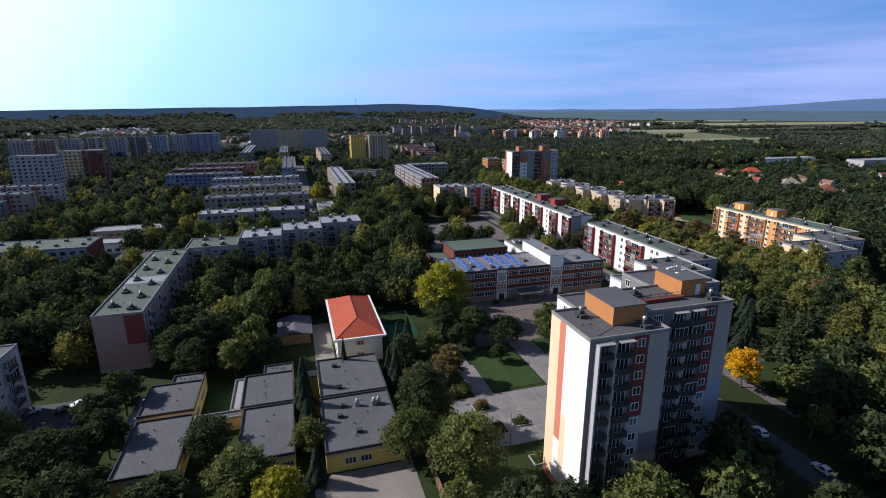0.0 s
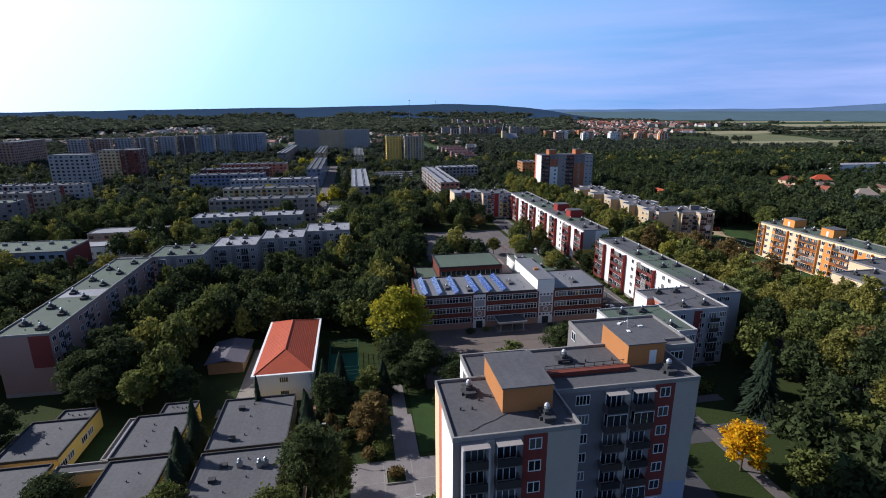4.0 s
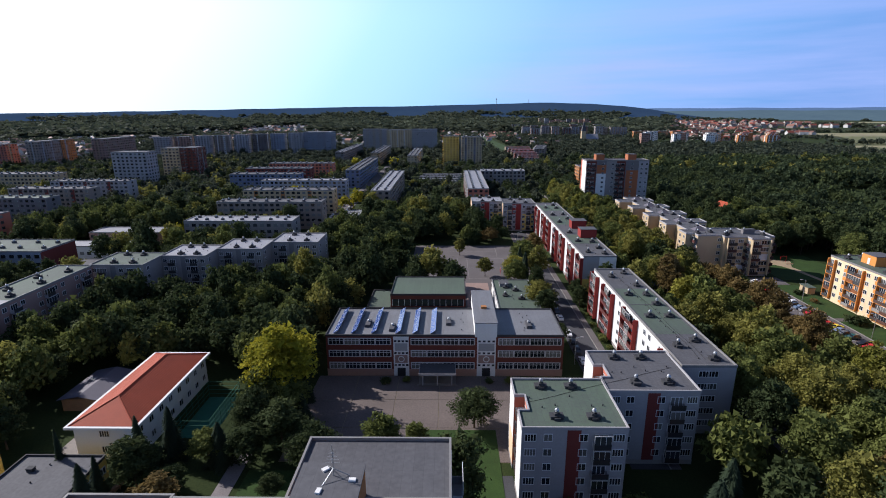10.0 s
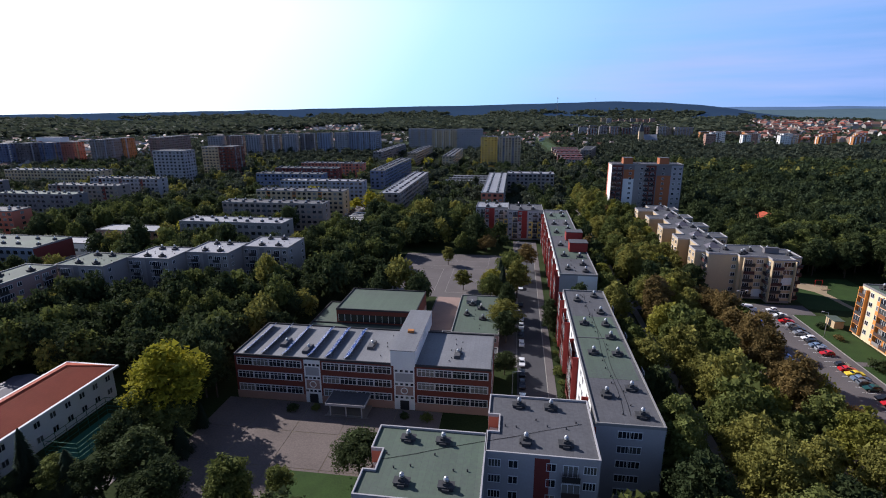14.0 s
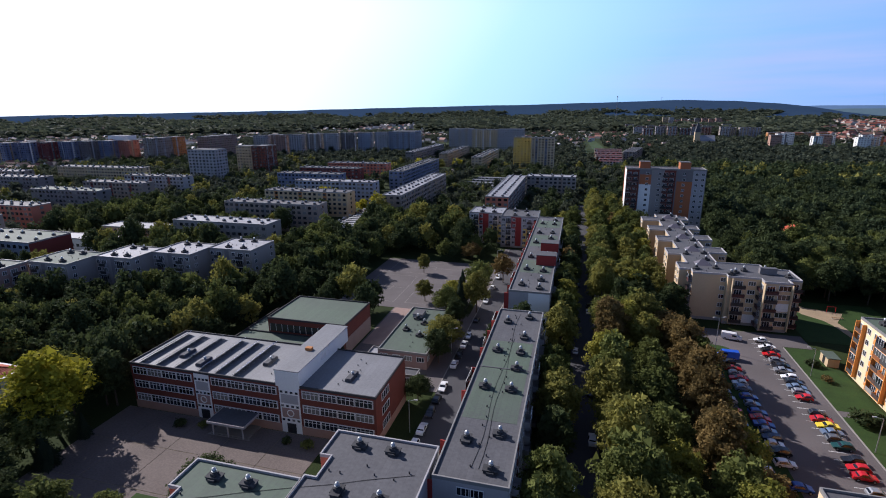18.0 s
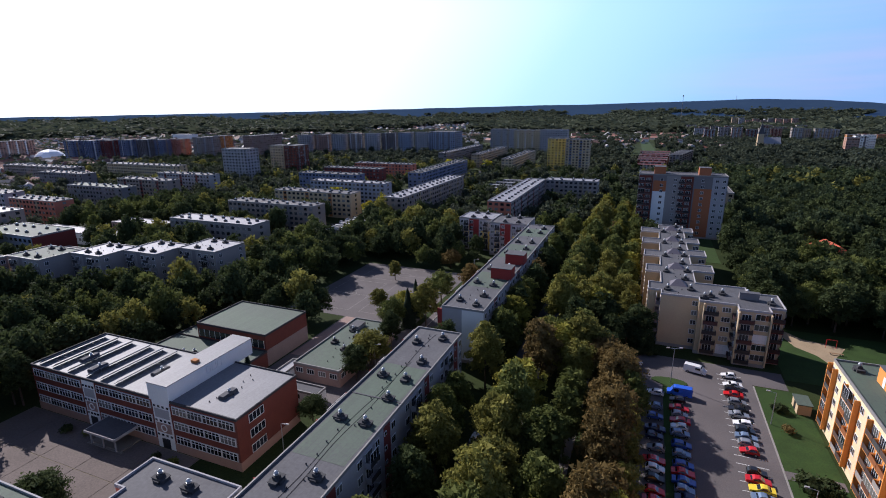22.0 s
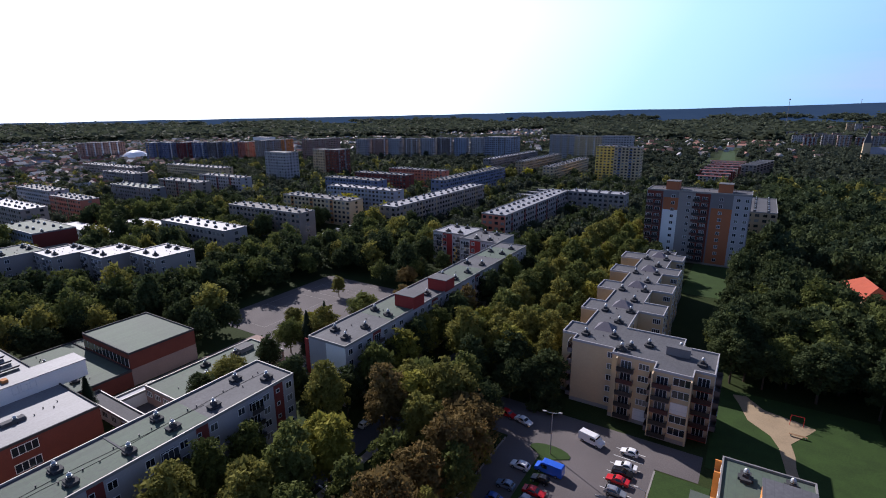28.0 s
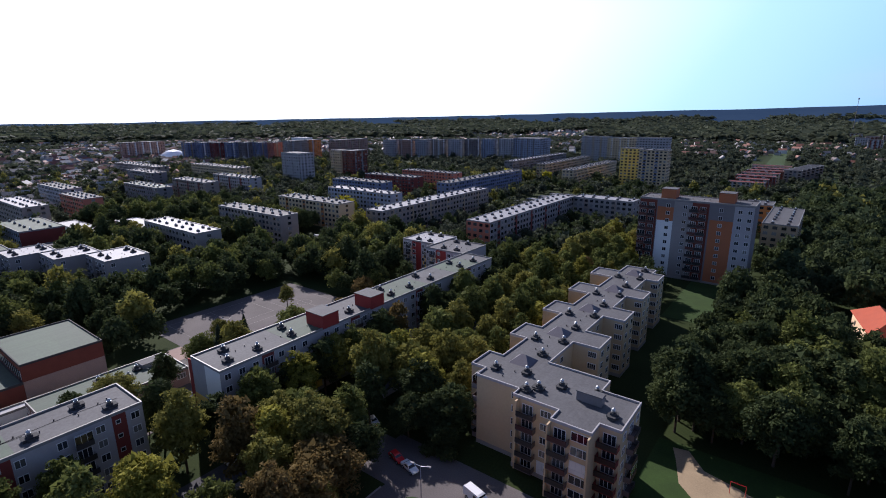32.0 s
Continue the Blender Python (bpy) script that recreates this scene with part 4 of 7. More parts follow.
def cable(h, x0, y0, x1, y1, z, bend):
    b = MB()
    p = [(x0 + (x1 - x0) * k / 14 + bend * math.sin(k * 0.9), y0 + (y1 - y0) * k / 14 + 0.15 * bend * math.cos(k * 1.7), z) for k in range(15)]
    for q0, q1 in zip(p, p[1:]):
        b.tube(q0, q1, 0.03, 0.03, 5)
    h.add("cable", b.mesh("cable", TYRE))


cable(m2, 129.3, 134, 129.8, 192, H5 - 0.30, 0.35)
cable(m2, 130.4, 134, 130.1, 178, H5 - 0.30, 0.22)
cable(t, 42.0, 60.5, 47.0, 63.0, HT - 0.30, 0.12)
cable(z, 92.0, 118.0, 122.0, 130.5, H5 - 0.30, 0.2)

m3 = House("long_block", "long white five-storey block with red roof huts and balconies", group="long blocks by the street")
R3 = (124.6, 208.3, 136.0, 311.0)
m3.section(*R3, H5, GREYW, MEMBRANE)
for y0, y1 in ((226, 240), (258, 276), (290, 304)):
    m3.add("roof_felt", MB().box(125.4, y0, H5 - 0.345, 135.2, y1, H5 - 0.33).mesh("roof_felt", MEMBRANE_G))
m3.panel("W", 0, 102.7, 0.9, H5 - 0.6, WHITE, 0.03)
m3.panel("S", 0, 5.5, 0.9, 7.0, YELLOW, 0.03).panel("S", 5.5, 11.4, 0.9, H5 - 0.6, WHITE, 0.03)
m3.facade("W", "bbwbb.wwbb.wbb.wwbb.wbb.wwbb.wbb", 5, 1.0, 2.75, panes=False, rail=RAILING, slab=RED, fins=RED, glazed=0.5)
m3.facade("E", "wwwbwww.wwwbwww.wwwbwww.wwwbwww.", 5, 1.0, 2.75, panes=False, rail=RAIL_DARK)
for u in (9.6, 35.4, 61.0, 86.5):
    m3.panel("E", u, u + 3.0, 0.9, H5 - 0.6, DARKRED, 0.04)
for u in (20, 46, 72, 95):
    m3.panel("E", u, u + 5.0, 0.9, 6.5, YELLOW, 0.035)
m3.hut(130.0, 234.6, 136.2, 239.6, H5 - 0.35, 18.6, RED, MEMBRANE).hut(130.2, 250.6, 136.3, 255.6, H5 - 0.35, 18.6, RED, MEMBRANE)
m3.vents([(127.6, y) for y in (214, 229, 243, 263, 279, 297)] + [(132.8, y) for y in (212, 219, 228, 246, 262, 270, 280, 296, 304)]).stubs(26)

co = five_storey("corner_block", "white, yellow and red five-storey block with small balconies", [(90.6, 315.0, 107.2, 330.0), (107.2, 309.5, 124.4, 325.5)], GREYW, [MEMBRANE_L, MEMBRANE], "wbw.wbw", "", "wbbw", "", RED, (6.8, 9.6), False)
for r in ((90.6, 315.0, 107.2, 330.0), (107.2, 309.5, 124.4, 325.5)):
    co.panel("S", 2.4, 4.7, 0.9, 12.0, YELLOW, 0.03, r).panel("S", 10.5, 16.4, 0.9, 9.5, YELLOW, 0.03, r).panel("S", 4.9, 6.7, 9.5, H5 - 0.6, RED, 0.034, r)
    co.panel("W", 0, r[3] - r[1], 0.9, H5 - 0.6, PEACH, 0.03, r)

# zigzag of white blocks behind the trees, and the long block that joins them
zg = five_storey("zigzag_block", "pale grey five-storey zigzag block with flat roofs", [(10.0, 227.0, 28.0, 242.0), (-6.5, 217.3, 10.0, 232.3), (-22.2, 208.2, -6.5, 223.0), (-40.0, 197.5, -22.2, 212.4)], GREYD, [MEMBRANE_L, MEMBRANE_L, MEMBRANE_L, MEMBRANE_G], "wb.wbw", "w.", "wbbw", "w.w", GREY, (6.8, 8.6), False)
lb = House("west_block", "long five-storey block with a green felt roof and reddish end wall")
RL = (-50.2, 134.6, -38.8, 197.0)
lb.section(*RL, H5, PINKISH, MEMBRANE_G)
lb.panel("S", 0, 7.0, 0.9, H5 - 0.6, PINKISH, 0.03).panel("S", 7.0, 11.4, 0.9, H5 - 0.6, DARKRED, 0.03).panel("S", 4.5, 11.4, 0.9, 7.0, PINKISH, 0.034)
lb.facade("E", "wbw.wbww.wbw.wbww.wbw", 5, 1.0, 2.75, False, rail=RAIL_DARK)
lb.facade("W", "bbw.bbw.bbw.bbw.bb", 5, 1.0, 2.75, rail=RAILING, joined=True)
lb.vents([(-47, y) for y in (141, 152, 163, 174, 185)] + [(-42, y) for y in (138, 147, 158, 169, 180, 191)]).stubs(10)
lb.add("roof_band", MB().box(-49.6, 160, H5 - 0.345, -39.4, 166, H5 - 0.33).mesh("roof_band", MEMBRANE_L))

wf = House("white_row_end", "grey five-storey block end with rows of windows")
wf.section(-72, 96, -60, 122, H5, GREYW, MEMBRANE)
wf.facade("E", "wbw.wbw", 5, 1.0, 2.75, rail=RAIL_DARK)
wf.facade("N", "w.w", 5, 1.0, 2.75)

# orange stepped block beyond the car park
ob = House("orange_block", "orange and cream five-storey block with balconies and orange roof huts")
RO = (210.0, 146.0, 221.4, 209.6)
ob.section(*RO, H5, ORANGE_L, MEMBRANE_G)
ob.panel("W", 0, 63.6, H5 - 1.3, H5 - 0.6, CREAM_L, 0.03)
for i in range(5):
    u = 0.4 + 12.7 * i
    ob.panel("W", u + 2.9, u + 6.4, 0.9, H5 - 1.3, CREAM_L if i % 2 == 0 else PEACH, 0.03)
ob.facade("W", "bwwbbwwbbbwwbbbwwbbbw", 5, 1.0, 2.75, rail=RAIL_ORANGE, slab=ORANGE_L, fins=ORANGE_L, glazed=0.25, depth=0.8)
ob.facade("E", "wbwsw.wbwsw.wbwsw.wbwsw", 5, 1.0, 2.75, rail=RAIL_ORANGE, joined=True)
ob.panel("W", 0, 63.6, 0.0, 0.95, CREAM_L, 0.07)
ob.hut(214.8, 197.0, 220.6, 202.8, H5 - 0.35, 18.4, ORANGE_L, MEMBRANE, ("W", 3.0)).hut(214.8, 178.6, 220.6, 184.2, H5 - 0.35, 18.4, ORANGE_L, MEMBRANE, ("W", 3.0))
ob.vents([(213, y) for y in (151, 163, 174, 190, 206)] + [(218.5, y) for y in (156, 168, 191, 207)]).stubs(12)
for r in ((192.6, 136.0, 210.0, 151.3), (175.6, 126.0, 192.6, 141.6)):
    ob.section(*r, H5, GREYW, MEMBRANE)
    ob.panel("W", 0, 7.5, 0.9, H5 - 0.6, PEACH, 0.03).panel("W", 7.5, 15.3, 0.9, H5 - 0.6, CREAM_L, 0.03)
    ob.panel("N", 0, r[2] - r[0], 0.9, H5 - 0.6, ORANGE_L, 0.03)
    ob.facade("S", "pw.wbp", 5, 1.0, 2.75, rail=RAIL_DARK)
    ob.facade("N", "wbbw", 5, 1.0, 2.75, rail=RAIL_ORANGE, joined=True)
    ob.vents([(r[0] + 5, r[1] + 3), (r[0] + 12, r[1] + 3), (r[0] + 5, r[3] - 3), (r[0] + 12, r[3] - 3)])

# cream stepped block by the car park
w = House("cream_stepped_block", "cream five-storey stepped block with pitched skylights and balconies")
WINGS_W = [(174.5, 241.4, 6.8), (173.6, 258.7, 7.6), (172.8, 277.2, 7.6), (171.8, 295.9, 7.6), (171.0, 314.6, 7.4)]
WINGS_E = [(193.3, 263.0), (192.7, 281.5), (191.8, 299.4), (190.8, 317.8)]
SPINE = (177.9, 238.2, 187.3, 329.4)
plan = [(177.9, 238.2), (187.3, 238.2), (187.3, 236.0), (196.2, 236.0), (196.2, 232.8), (203.4, 232.8), (203.4, 236.2), (207.0, 236.2), (207.0, 246.6), (200.0, 246.6), (200.0, 250.9), (187.3, 250.9)]
for x1, y0 in WINGS_E:
    plan += [(187.3, y0), (x1, y0), (x1, y0 + 7.4), (187.3, y0 + 7.4)]
plan += [(187.3, 329.4), (177.9, 329.4)]
for x0, y0, d in reversed(WINGS_W):
    plan += [(177.9, y0 + d), (x0, y0 + d), (x0, y0), (177.9, y0)]
w.outline(plan, H5, CREAM, MEMBRANE, GREYW)
clear(171, 238, 193, 330)
clear(187, 232, 207, 251)
w.rect = SPINE
w.stubs(26)
w.facade("S", ".....w", 5, 1.0, 2.75, panes=False)
w.facade("W", "b", 5, 1.0, 2.75, start=88.1, end=91.1, rail=RAIL_RED, slab=BROWND, glazed=0.05)
w.facade("E", "dw.", 5, 1.0, 2.75, start=13.0, end=24.4, panes=False)
for i, (x0, y0, d) in enumerate(WINGS_W):
    r = (x0, y0, 177.9, y0 + d)
    if i:
        w.panel("S", 0.0, 177.9 - x0, 0.9, H5 - 0.7, TAN, 0.03, r)
    w.facade("W", "ww", 5, 1.0, 2.75, rect=r, panes=False)
    w.vents([(179.6, y0 + 1.2), (185.6, y0 + 3.0), (184.6, y0 + 12.0)], H5 - 0.35)
    cx, cy = 182.6, y0 + 7.2
    zb, zt = H5 - 0.35, H5 + 1.25
    bb = [(cx - 2.3, cy - 2.2, zb), (cx + 2.3, cy - 2.2, zb), (cx + 2.3, cy + 2.2, zb), (cx - 2.3, cy + 2.2, zb)]
    top = [(cx - 0.5, cy, zt), (cx + 0.5, cy, zt)]
    sk = MB().poly([bb[0], bb[1], top[1], top[0]]).poly([bb[1], bb[2], top[1]]).poly([bb[2], bb[3], top[0], top[1]]).poly([bb[3], bb[0], top[0]])
    w.add("skylight", sk.mesh("skylight", SHED_ROOF))
for x1, y0 in WINGS_E:
    r = (187.3, y0, x1, y0 + 7.4)
    w.facade("S", ".p", 5, 1.0, 2.75, panes=False, rect=r)
    w.facade("E", "ww", 5, 1.0, 2.75, panes=False, rect=r)
    w.facade("E", "dw", 5, 1.0, 2.75, rect=SPINE, start=y0 + 8.2 - 238.2, end=min(y0 + 17.0, 329.0) - 238.2, panes=False)
RM, RF, RE = (187.3, 236.0, 196.2, 250.9), (196.2, 232.8, 203.4, 246.6), (203.4, 236.2, 207.0, 246.6)
w.facade("S", "bd", 5, 1.0, 2.75, rect=RM, start=1.2, end=8.4, rail=RAIL_RED, glazed=0.08, slab=BROWND, depth=1.3)
w.facade("S", "bl", 5, 1.0, 2.75, rect=RF, rail=RAIL_RED, glazed=0.15, slab=BROWND, depth=1.3)
w.panel("S", 3.7, 7.1, 6.6, 9.0, WHITE, 0.05, RF)
w.panel("S", 5.2, 8.6, 0.9, 3.6, WHITE, 0.05, RM)
w.facade("W", "b", 5, 1.0, 2.75, rect=RF, start=10.6, end=13.6, rail=RAIL_RED, glazed=0.08, slab=BROWND, depth=0.9)
w.facade("S", "b", 5, 1.0, 2.75, rect=RE, rail=RAIL_RED, slab=DARKRED, glazed=0.08, depth=1.5)
w.facade("E", "wbw", 5, 1.0, 2.75, rect=RE, rail=RAIL_RED, slab=BROWND)
for rr_, u0 in ((RM, 1.2), (RF, 0.0), (RF, 7.1)):
    w.rect = rr_
    w.fin("S", u0, 0.8, H5 - 0.6, CREAM, 1.3, 0.3)
w.hut(197.2, 241.2, 201.8, 242.8, H5 - 0.3, 17.1, GREY, MEMBRANE)
w.vents([(188.6, 238.6), (190.2, 240.4), (193.4, 243.5), (199.6, 245.0), (204.4, 239.6)], H5 - 0.35)

# ten-storey block beyond
t2 = House("tall_block", "ten-storey panel block with orange and white wall fields and roof huts", "tower block")
RT = (167.5, 374.5, 208.2, 387.5)
t2.section(*RT, 32.0, GREY, MEMBRANE)
# brick-coloured panels behind the balcony columns stand in for dark recess shade
t2.panel("S", 0.2, 6.7, 0.9, 31.2, BRICK, 0.026).panel("S", 19.7, 25.6, 0.9, 31.2, BRICK, 0.026).panel("S", 7.0, 13.1, 23.2, 28.7, BRICK_O).panel("S", 7.0, 13.1, 0.9, 23.2, WHITE).panel("S", 26.2, 34.1, 0.9, 25.3, BRICK_O).panel("S", 34.1, 40.5, 0.9, 31.2, GREYW).panel("S", 13.1, 19.7, 0.9, 31.2, GREYD, 0.028)
t2.panel("W", 0, 3.0, 0.9, 31.2, SALMON).panel("W", 3, 13, 0.9, 31.2, WHITE)
t2.facade("S", "bb.w.wbb.w.ww", 10, 1.2, 2.95, False, rail=RAIL_RED, slab=BROWND, glazed=0.1)
t2.facade("N", "wbw.wbw.wbw", 10, 1.2, 2.95, rail=RAIL_DARK, joined=True)
t2.hut(174.6, 378, 180.0, 384, 31.6, 35.4, BRICK_O, MEMBRANE).hut(195.4, 378, 200.8, 384, 31.6, 35.4, BRICK_O, MEMBRANE)
t2.stubs(12)

# ---- school ----
s = House("school", "three-storey brick-clad school with white window bands and solar panels", "school")
RS = (48.0, 153.8, 106.4, 171.0)
HS = 11.2
s.section(*RS, HS, BRICK, MEMBRANE_S, plinth=False, coping=TAR, parapet=0.3)
s.panel("S", 0, 58.4, 0.0, 1.9, BRICK_L, 0.06).panel("W", 0, 17.2, 0.0, 1.9, BRICK_L, 0.06).panel("E", 0, 17.2, 0, 1.9, BRICK_L, 0.06)
bays = [(0.6, 16.0), (20.9, 36.6), (42.4, 57.8)]
for u0, u1 in bays:
    for k in range(3):
        zz = 2.0 + 3.25 * k
        n = 4
        ww = (u1 - u0) / n
        s.panel("S", u0 - 0.1, u1 + 0.1, zz - 0.06, zz + 1.81, GREYW, 0.04, None, "window_band")
        for i in range(n):
            win = s.add("window", frame_mesh(ww - 0.16, 1.75, 4), s.at("S", u0 + ww * (i + 0.5), zz) @ pose(0, -0.04, 0))
            part("pane", pane_mesh(ww - 0.16, 1.75), win)
            part("transom", cached("transom", lambda: MB().box(-1.8, -0.11, 0, 1.8, -0.02, 0.06).mesh("transom", PVC)), win, pose(0, 0, 1.15))
for k in range(3):
    zz = 2.0 + 3.25 * k
    win = s.add("window", frame_mesh(4.0, 1.75, 4), s.at("E", 5.0, zz))
    part("pane", pane_mesh(4.0, 1.75), win)
    win = s.add("window", frame_mesh(2.4, 1.75, 2), s.at("W", 8.0, zz))
    part("pane", pane_mesh(2.4, 1.75), win)
    for i in range(9):
        win = s.add("window", frame_mesh(4.4, 1.75, 4), s.at("N", 4 + 6.2 * i, zz))
        part("pane", pane_mesh(4.4, 1.75), win)
for u0, u1 in ((16.6, 20.4), (37.2, 41.8)):
    s.panel("S", u0, u1, 0.0, HS - 0.5, WHITE, 0.07)
    for zz in (9.2, 6.0, 2.75):
        for k in range(4):
            s.add("window", cached("stairwin", lambda: MB().grid([-0.36, -0.31, 0.31, 0.36], [0, 0.05, 0.55, 0.6], lambda i, j: i == 1 and j == 1, 0.08, 0.0, 1).mesh("window", PVC, GLASS)), s.at("S", u0 + (u1 - u0) * (k + 0.5) / 4, zz) @ pose(0, -0.07, 0))
    s.panel("S", u0 + 0.35, u1 - 0.35, 6.9, 8.9, GREYW, 0.10, None, "relief_panel")
    s.panel("S", u0 + 0.35, u1 - 0.35, 3.6, 5.75, PINKISH, 0.10, None, "relief_panel")
    ring = MB()
    for k in range(20):
        a0, a1 = 2 * math.pi * k / 20, 2 * math.pi * (k + 1) / 20
        ring.tube((0.72 * math.cos(a0), 0, 0.72 * math.sin(a0)), (0.72 * math.cos(a1), 0, 0.72 * math.sin(a1)), 0.11, 0.11, 6, 0, False)
    s.add("relief_ring", ring.mesh("relief_ring", WHITE), s.at("S", (u0 + u1) / 2, 4.68) @ pose(0, -0.14, 0))
    s.add("door", MB().box(-1.0, -0.12, 0, 1.0, 0, 2.2).mesh("door", DARKMETAL), s.at("S", (u0 + u1) / 2, 0.05) @ pose(0, -0.07, 0))
# white stair tower through the roof
s.hut(84.6, 153.72, 90.0, 176.4, HS - 0.6, 14.4, WHITE, MEMBRANE_S)
for k in range(3):
    s.add("window", frame_mesh(1.1, 1.6, 1), s.at("E", 10 + 1.5 * k, 12.2, (84.6, 153.72, 90.0, 176.4)))
# entrance canopy on posts
s.add("canopy", MB().box(71.2, 148.6, 3.0, 79.8, 153.7, 3.4).mesh("canopy", MEMBRANE_D))
s.add("canopy_fascia", MB().box(71.1, 148.48, 2.95, 79.9, 148.6, 3.5).box(71.08, 148.6, 2.95, 71.2, 153.7, 3.5).box(79.8, 148.6, 2.95, 79.92, 153.7, 3.5).mesh("canopy_fascia", GREYW))
for x in (72, 75.5, 79):
    s.add("post", MB().box(x - 0.12, 149, 0, x + 0.12, 149.24, 3.0).mesh("post", GREYW))
s.add("steps", MB().box(71, 149.4, 0, 80, 153.7, 0.36).box(70.6, 149.0, 0, 80.4, 149.4, 0.18).mesh("steps", CONCRETE))
# rows of tilted solar panels
cxs, czs = [], []
for k in range(7):
    cxs += [-0.83 + 0.274 * k, -0.83 + 0.274 * k + 0.016]
for k in range(7):
    czs += [0.274 * k, 0.274 * k + 0.016]
cell_me = MB().grid(cxs[:-1], czs[:-1], lambda i, j: i % 2 == 1 and j % 2 == 1, 0.05, 0.0, 1).box(-0.82, -0.035, 0.01, 0.82, -0.01, 1.64, 2).mesh("solar_panel", STEEL, SOLAR, TAR)
stand = MB().tube((0, 0, 0), (0, 0, 0.95), 0.03, 0.03, 5).tube((0, 0, 0), (-1.3, 0, 0.1), 0.03, 0.03, 5).mesh("stand", STEEL)
for x in (51.0, 55.4, 60.4, 66.4, 70.6, 75.0):
    for j in range(9):
        y = 155.4 + 1.68 * j
        pn = s.add("solar_panel", cell_me, pose(x - 1.35, y, HS - 0.15, 0, 0, -90) @ pose(0, 0, 0, -57, 0, 0))
        s.add("solar_stand", stand, pose(x, y, HS - 0.3))
rb = cached("skylight_box", lambda: MB().box(-0.7, -1.9, 0, 0.7, 1.9, 0.55, 0).box(-0.6, -1.8, 0.55, 0.6, 1.8, 0.7, 0).mesh("roof_light", MEMBRANE_D))
for x, y in ((57.6, 160.5), (78.2, 161.8), (98.6, 160.0), (64.0, 158.0)):
    s.add("roof_light", rb, pose(x, y, HS - 0.3))
    s.add("cowl", cowl_mesh(), pose(x, y + 0.4, HS - 0.8))
s.add("roof_unit", MB().box(86.6, 162.6, 14.4, 88.0, 163.6, 15.0).mesh("roof_unit", ORANGE))
s.rect, s.h = (79, 155, 84, 170), HS
s.stubs(4)
s.rect = (91, 155, 105, 170)
s.stubs(8)

g = House("gymnasium", "brick gymnasium with flat green-grey roof and clerestory band", "school hall")
g.section(60.0, 188.0, 83.4, 205.2, 9.0, BRICK, MEMBRANE_G, plinth=False, coping=TAR)
g.panel("E", 0, 17.2, 0.0, 4.5, PINK_PAVE, 0.05)
g.panel("S", 0.6, 22.8, 5.0, 7.2, GLASS, 0.06, None, "clerestory")
for i in range(13):
    g.panel("S", 0.6 + 1.85 * i - 0.05, 0.6 + 1.85 * i + 0.07, 5.0, 7.2, PVC, 0.09, None, "mullion")
g.panel("N", 0.6, 22.8, 5.0, 7.2, GLASS, 0.06, None, "clerestory")
g.section(52.5, 171.2, 83.6, 187.9, 4.6, BRICK, MEMBRANE_G, plinth=False, coping=TAR)
g.section(52.5, 187.9, 59.9, 204.0, 4.6, BRICK, MEMBRANE_G, plinth=False, coping=TAR)
g.vents([(62 + 2.6 * i, 178 + (i % 3)) for i in range(7)], 4.3)
g.rect, g.h = (53, 172, 83, 187), 4.6
g.stubs(16)

an = House("annex", "low brick school annex with green felt roof", "school annex")
an.section(93.8, 185.6, 107.0, 215.2, 4.6, PINKISH, MEMBRANE_G, plinth=False, coping=COPING)
an.panel("W", 0, 29.6, 0.0, 4.0, WHITE, 0.05)
an.facade("S", "dddd", 1, 1.2, 3)
an.facade("E", "dddddddd", 1, 1.2, 3)
an.facade("W", "d.d.d.d.d", 1, 1.0, 3)
an.vents([(98, 207), (101, 204), (97, 199), (102, 196)], 4.2).stubs(8)
an.hut(96, 208, 99, 212, 4.25, 5.4, GREYW, MEMBRANE)
lk = House("covered_way", "white glazed covered way between school and annex", "passage")
lk.section(84.2, 176.6, 107.0, 180.0, 3.4, WHITE, MEMBRANE_D, plinth=False)
lk.facade("S", "dddddd", 1, 0.3, 3)
lk.section(91.0, 180.0, 93.7, 189.0, 3.4, WHITE, MEMBRANE_L, plinth=False)

# ---- hipped red-roofed building ----
rr = House("red_roofed_hall", "white two-storey hall with a hipped orange-red tile roof", "hall")
RR = (7.2, 121.6, 19.6, 151.0)
rr.place(13.4, 136)
clear(*RR)
rr.rect, rr.h = RR, 7.5
rr.add("wall", MB().box(7.6, 122.0, 0, 19.2, 150.6, 7.0, skip="b").mesh("wall", WHITE))
rr.add("eaves_band", MB().box(6.6, 121.0, 6.95, 20.2, 151.6, 7.42).mesh("eaves_band", WHITE))
xm, zr = 13.4, 10.3
ya, yb = 127.6, 145.0
e = [(7.15, 121.55, 7.43), (19.65, 121.55, 7.43), (19.65, 151.05, 7.43), (7.15, 151.05, 7.43)]
rr.add("roof", MB().poly([e[0], e[1], (xm, ya, zr)]).poly([e[1], e[2], (xm, yb, zr), (xm, ya, zr)]).poly([e[2], e[3], (xm, yb, zr)]).poly([e[3], e[0], (xm, ya, zr), (xm, yb, zr)]).mesh("roof", TILE_RED))
rr.add("ridge_tiles", MB().tube((xm, ya, zr), (xm, yb, zr), 0.14, 0.14, 6).tube(e[0], (xm, ya, zr), 0.12, 0.12, 6).tube(e[1], (xm, ya, zr), 0.12, 0.12, 6).tube(e[2], (xm, yb, zr), 0.12, 0.12, 6).tube(e[3], (xm, yb, zr), 0.12, 0.12, 6).mesh("ridge_tiles", TILE_RED))
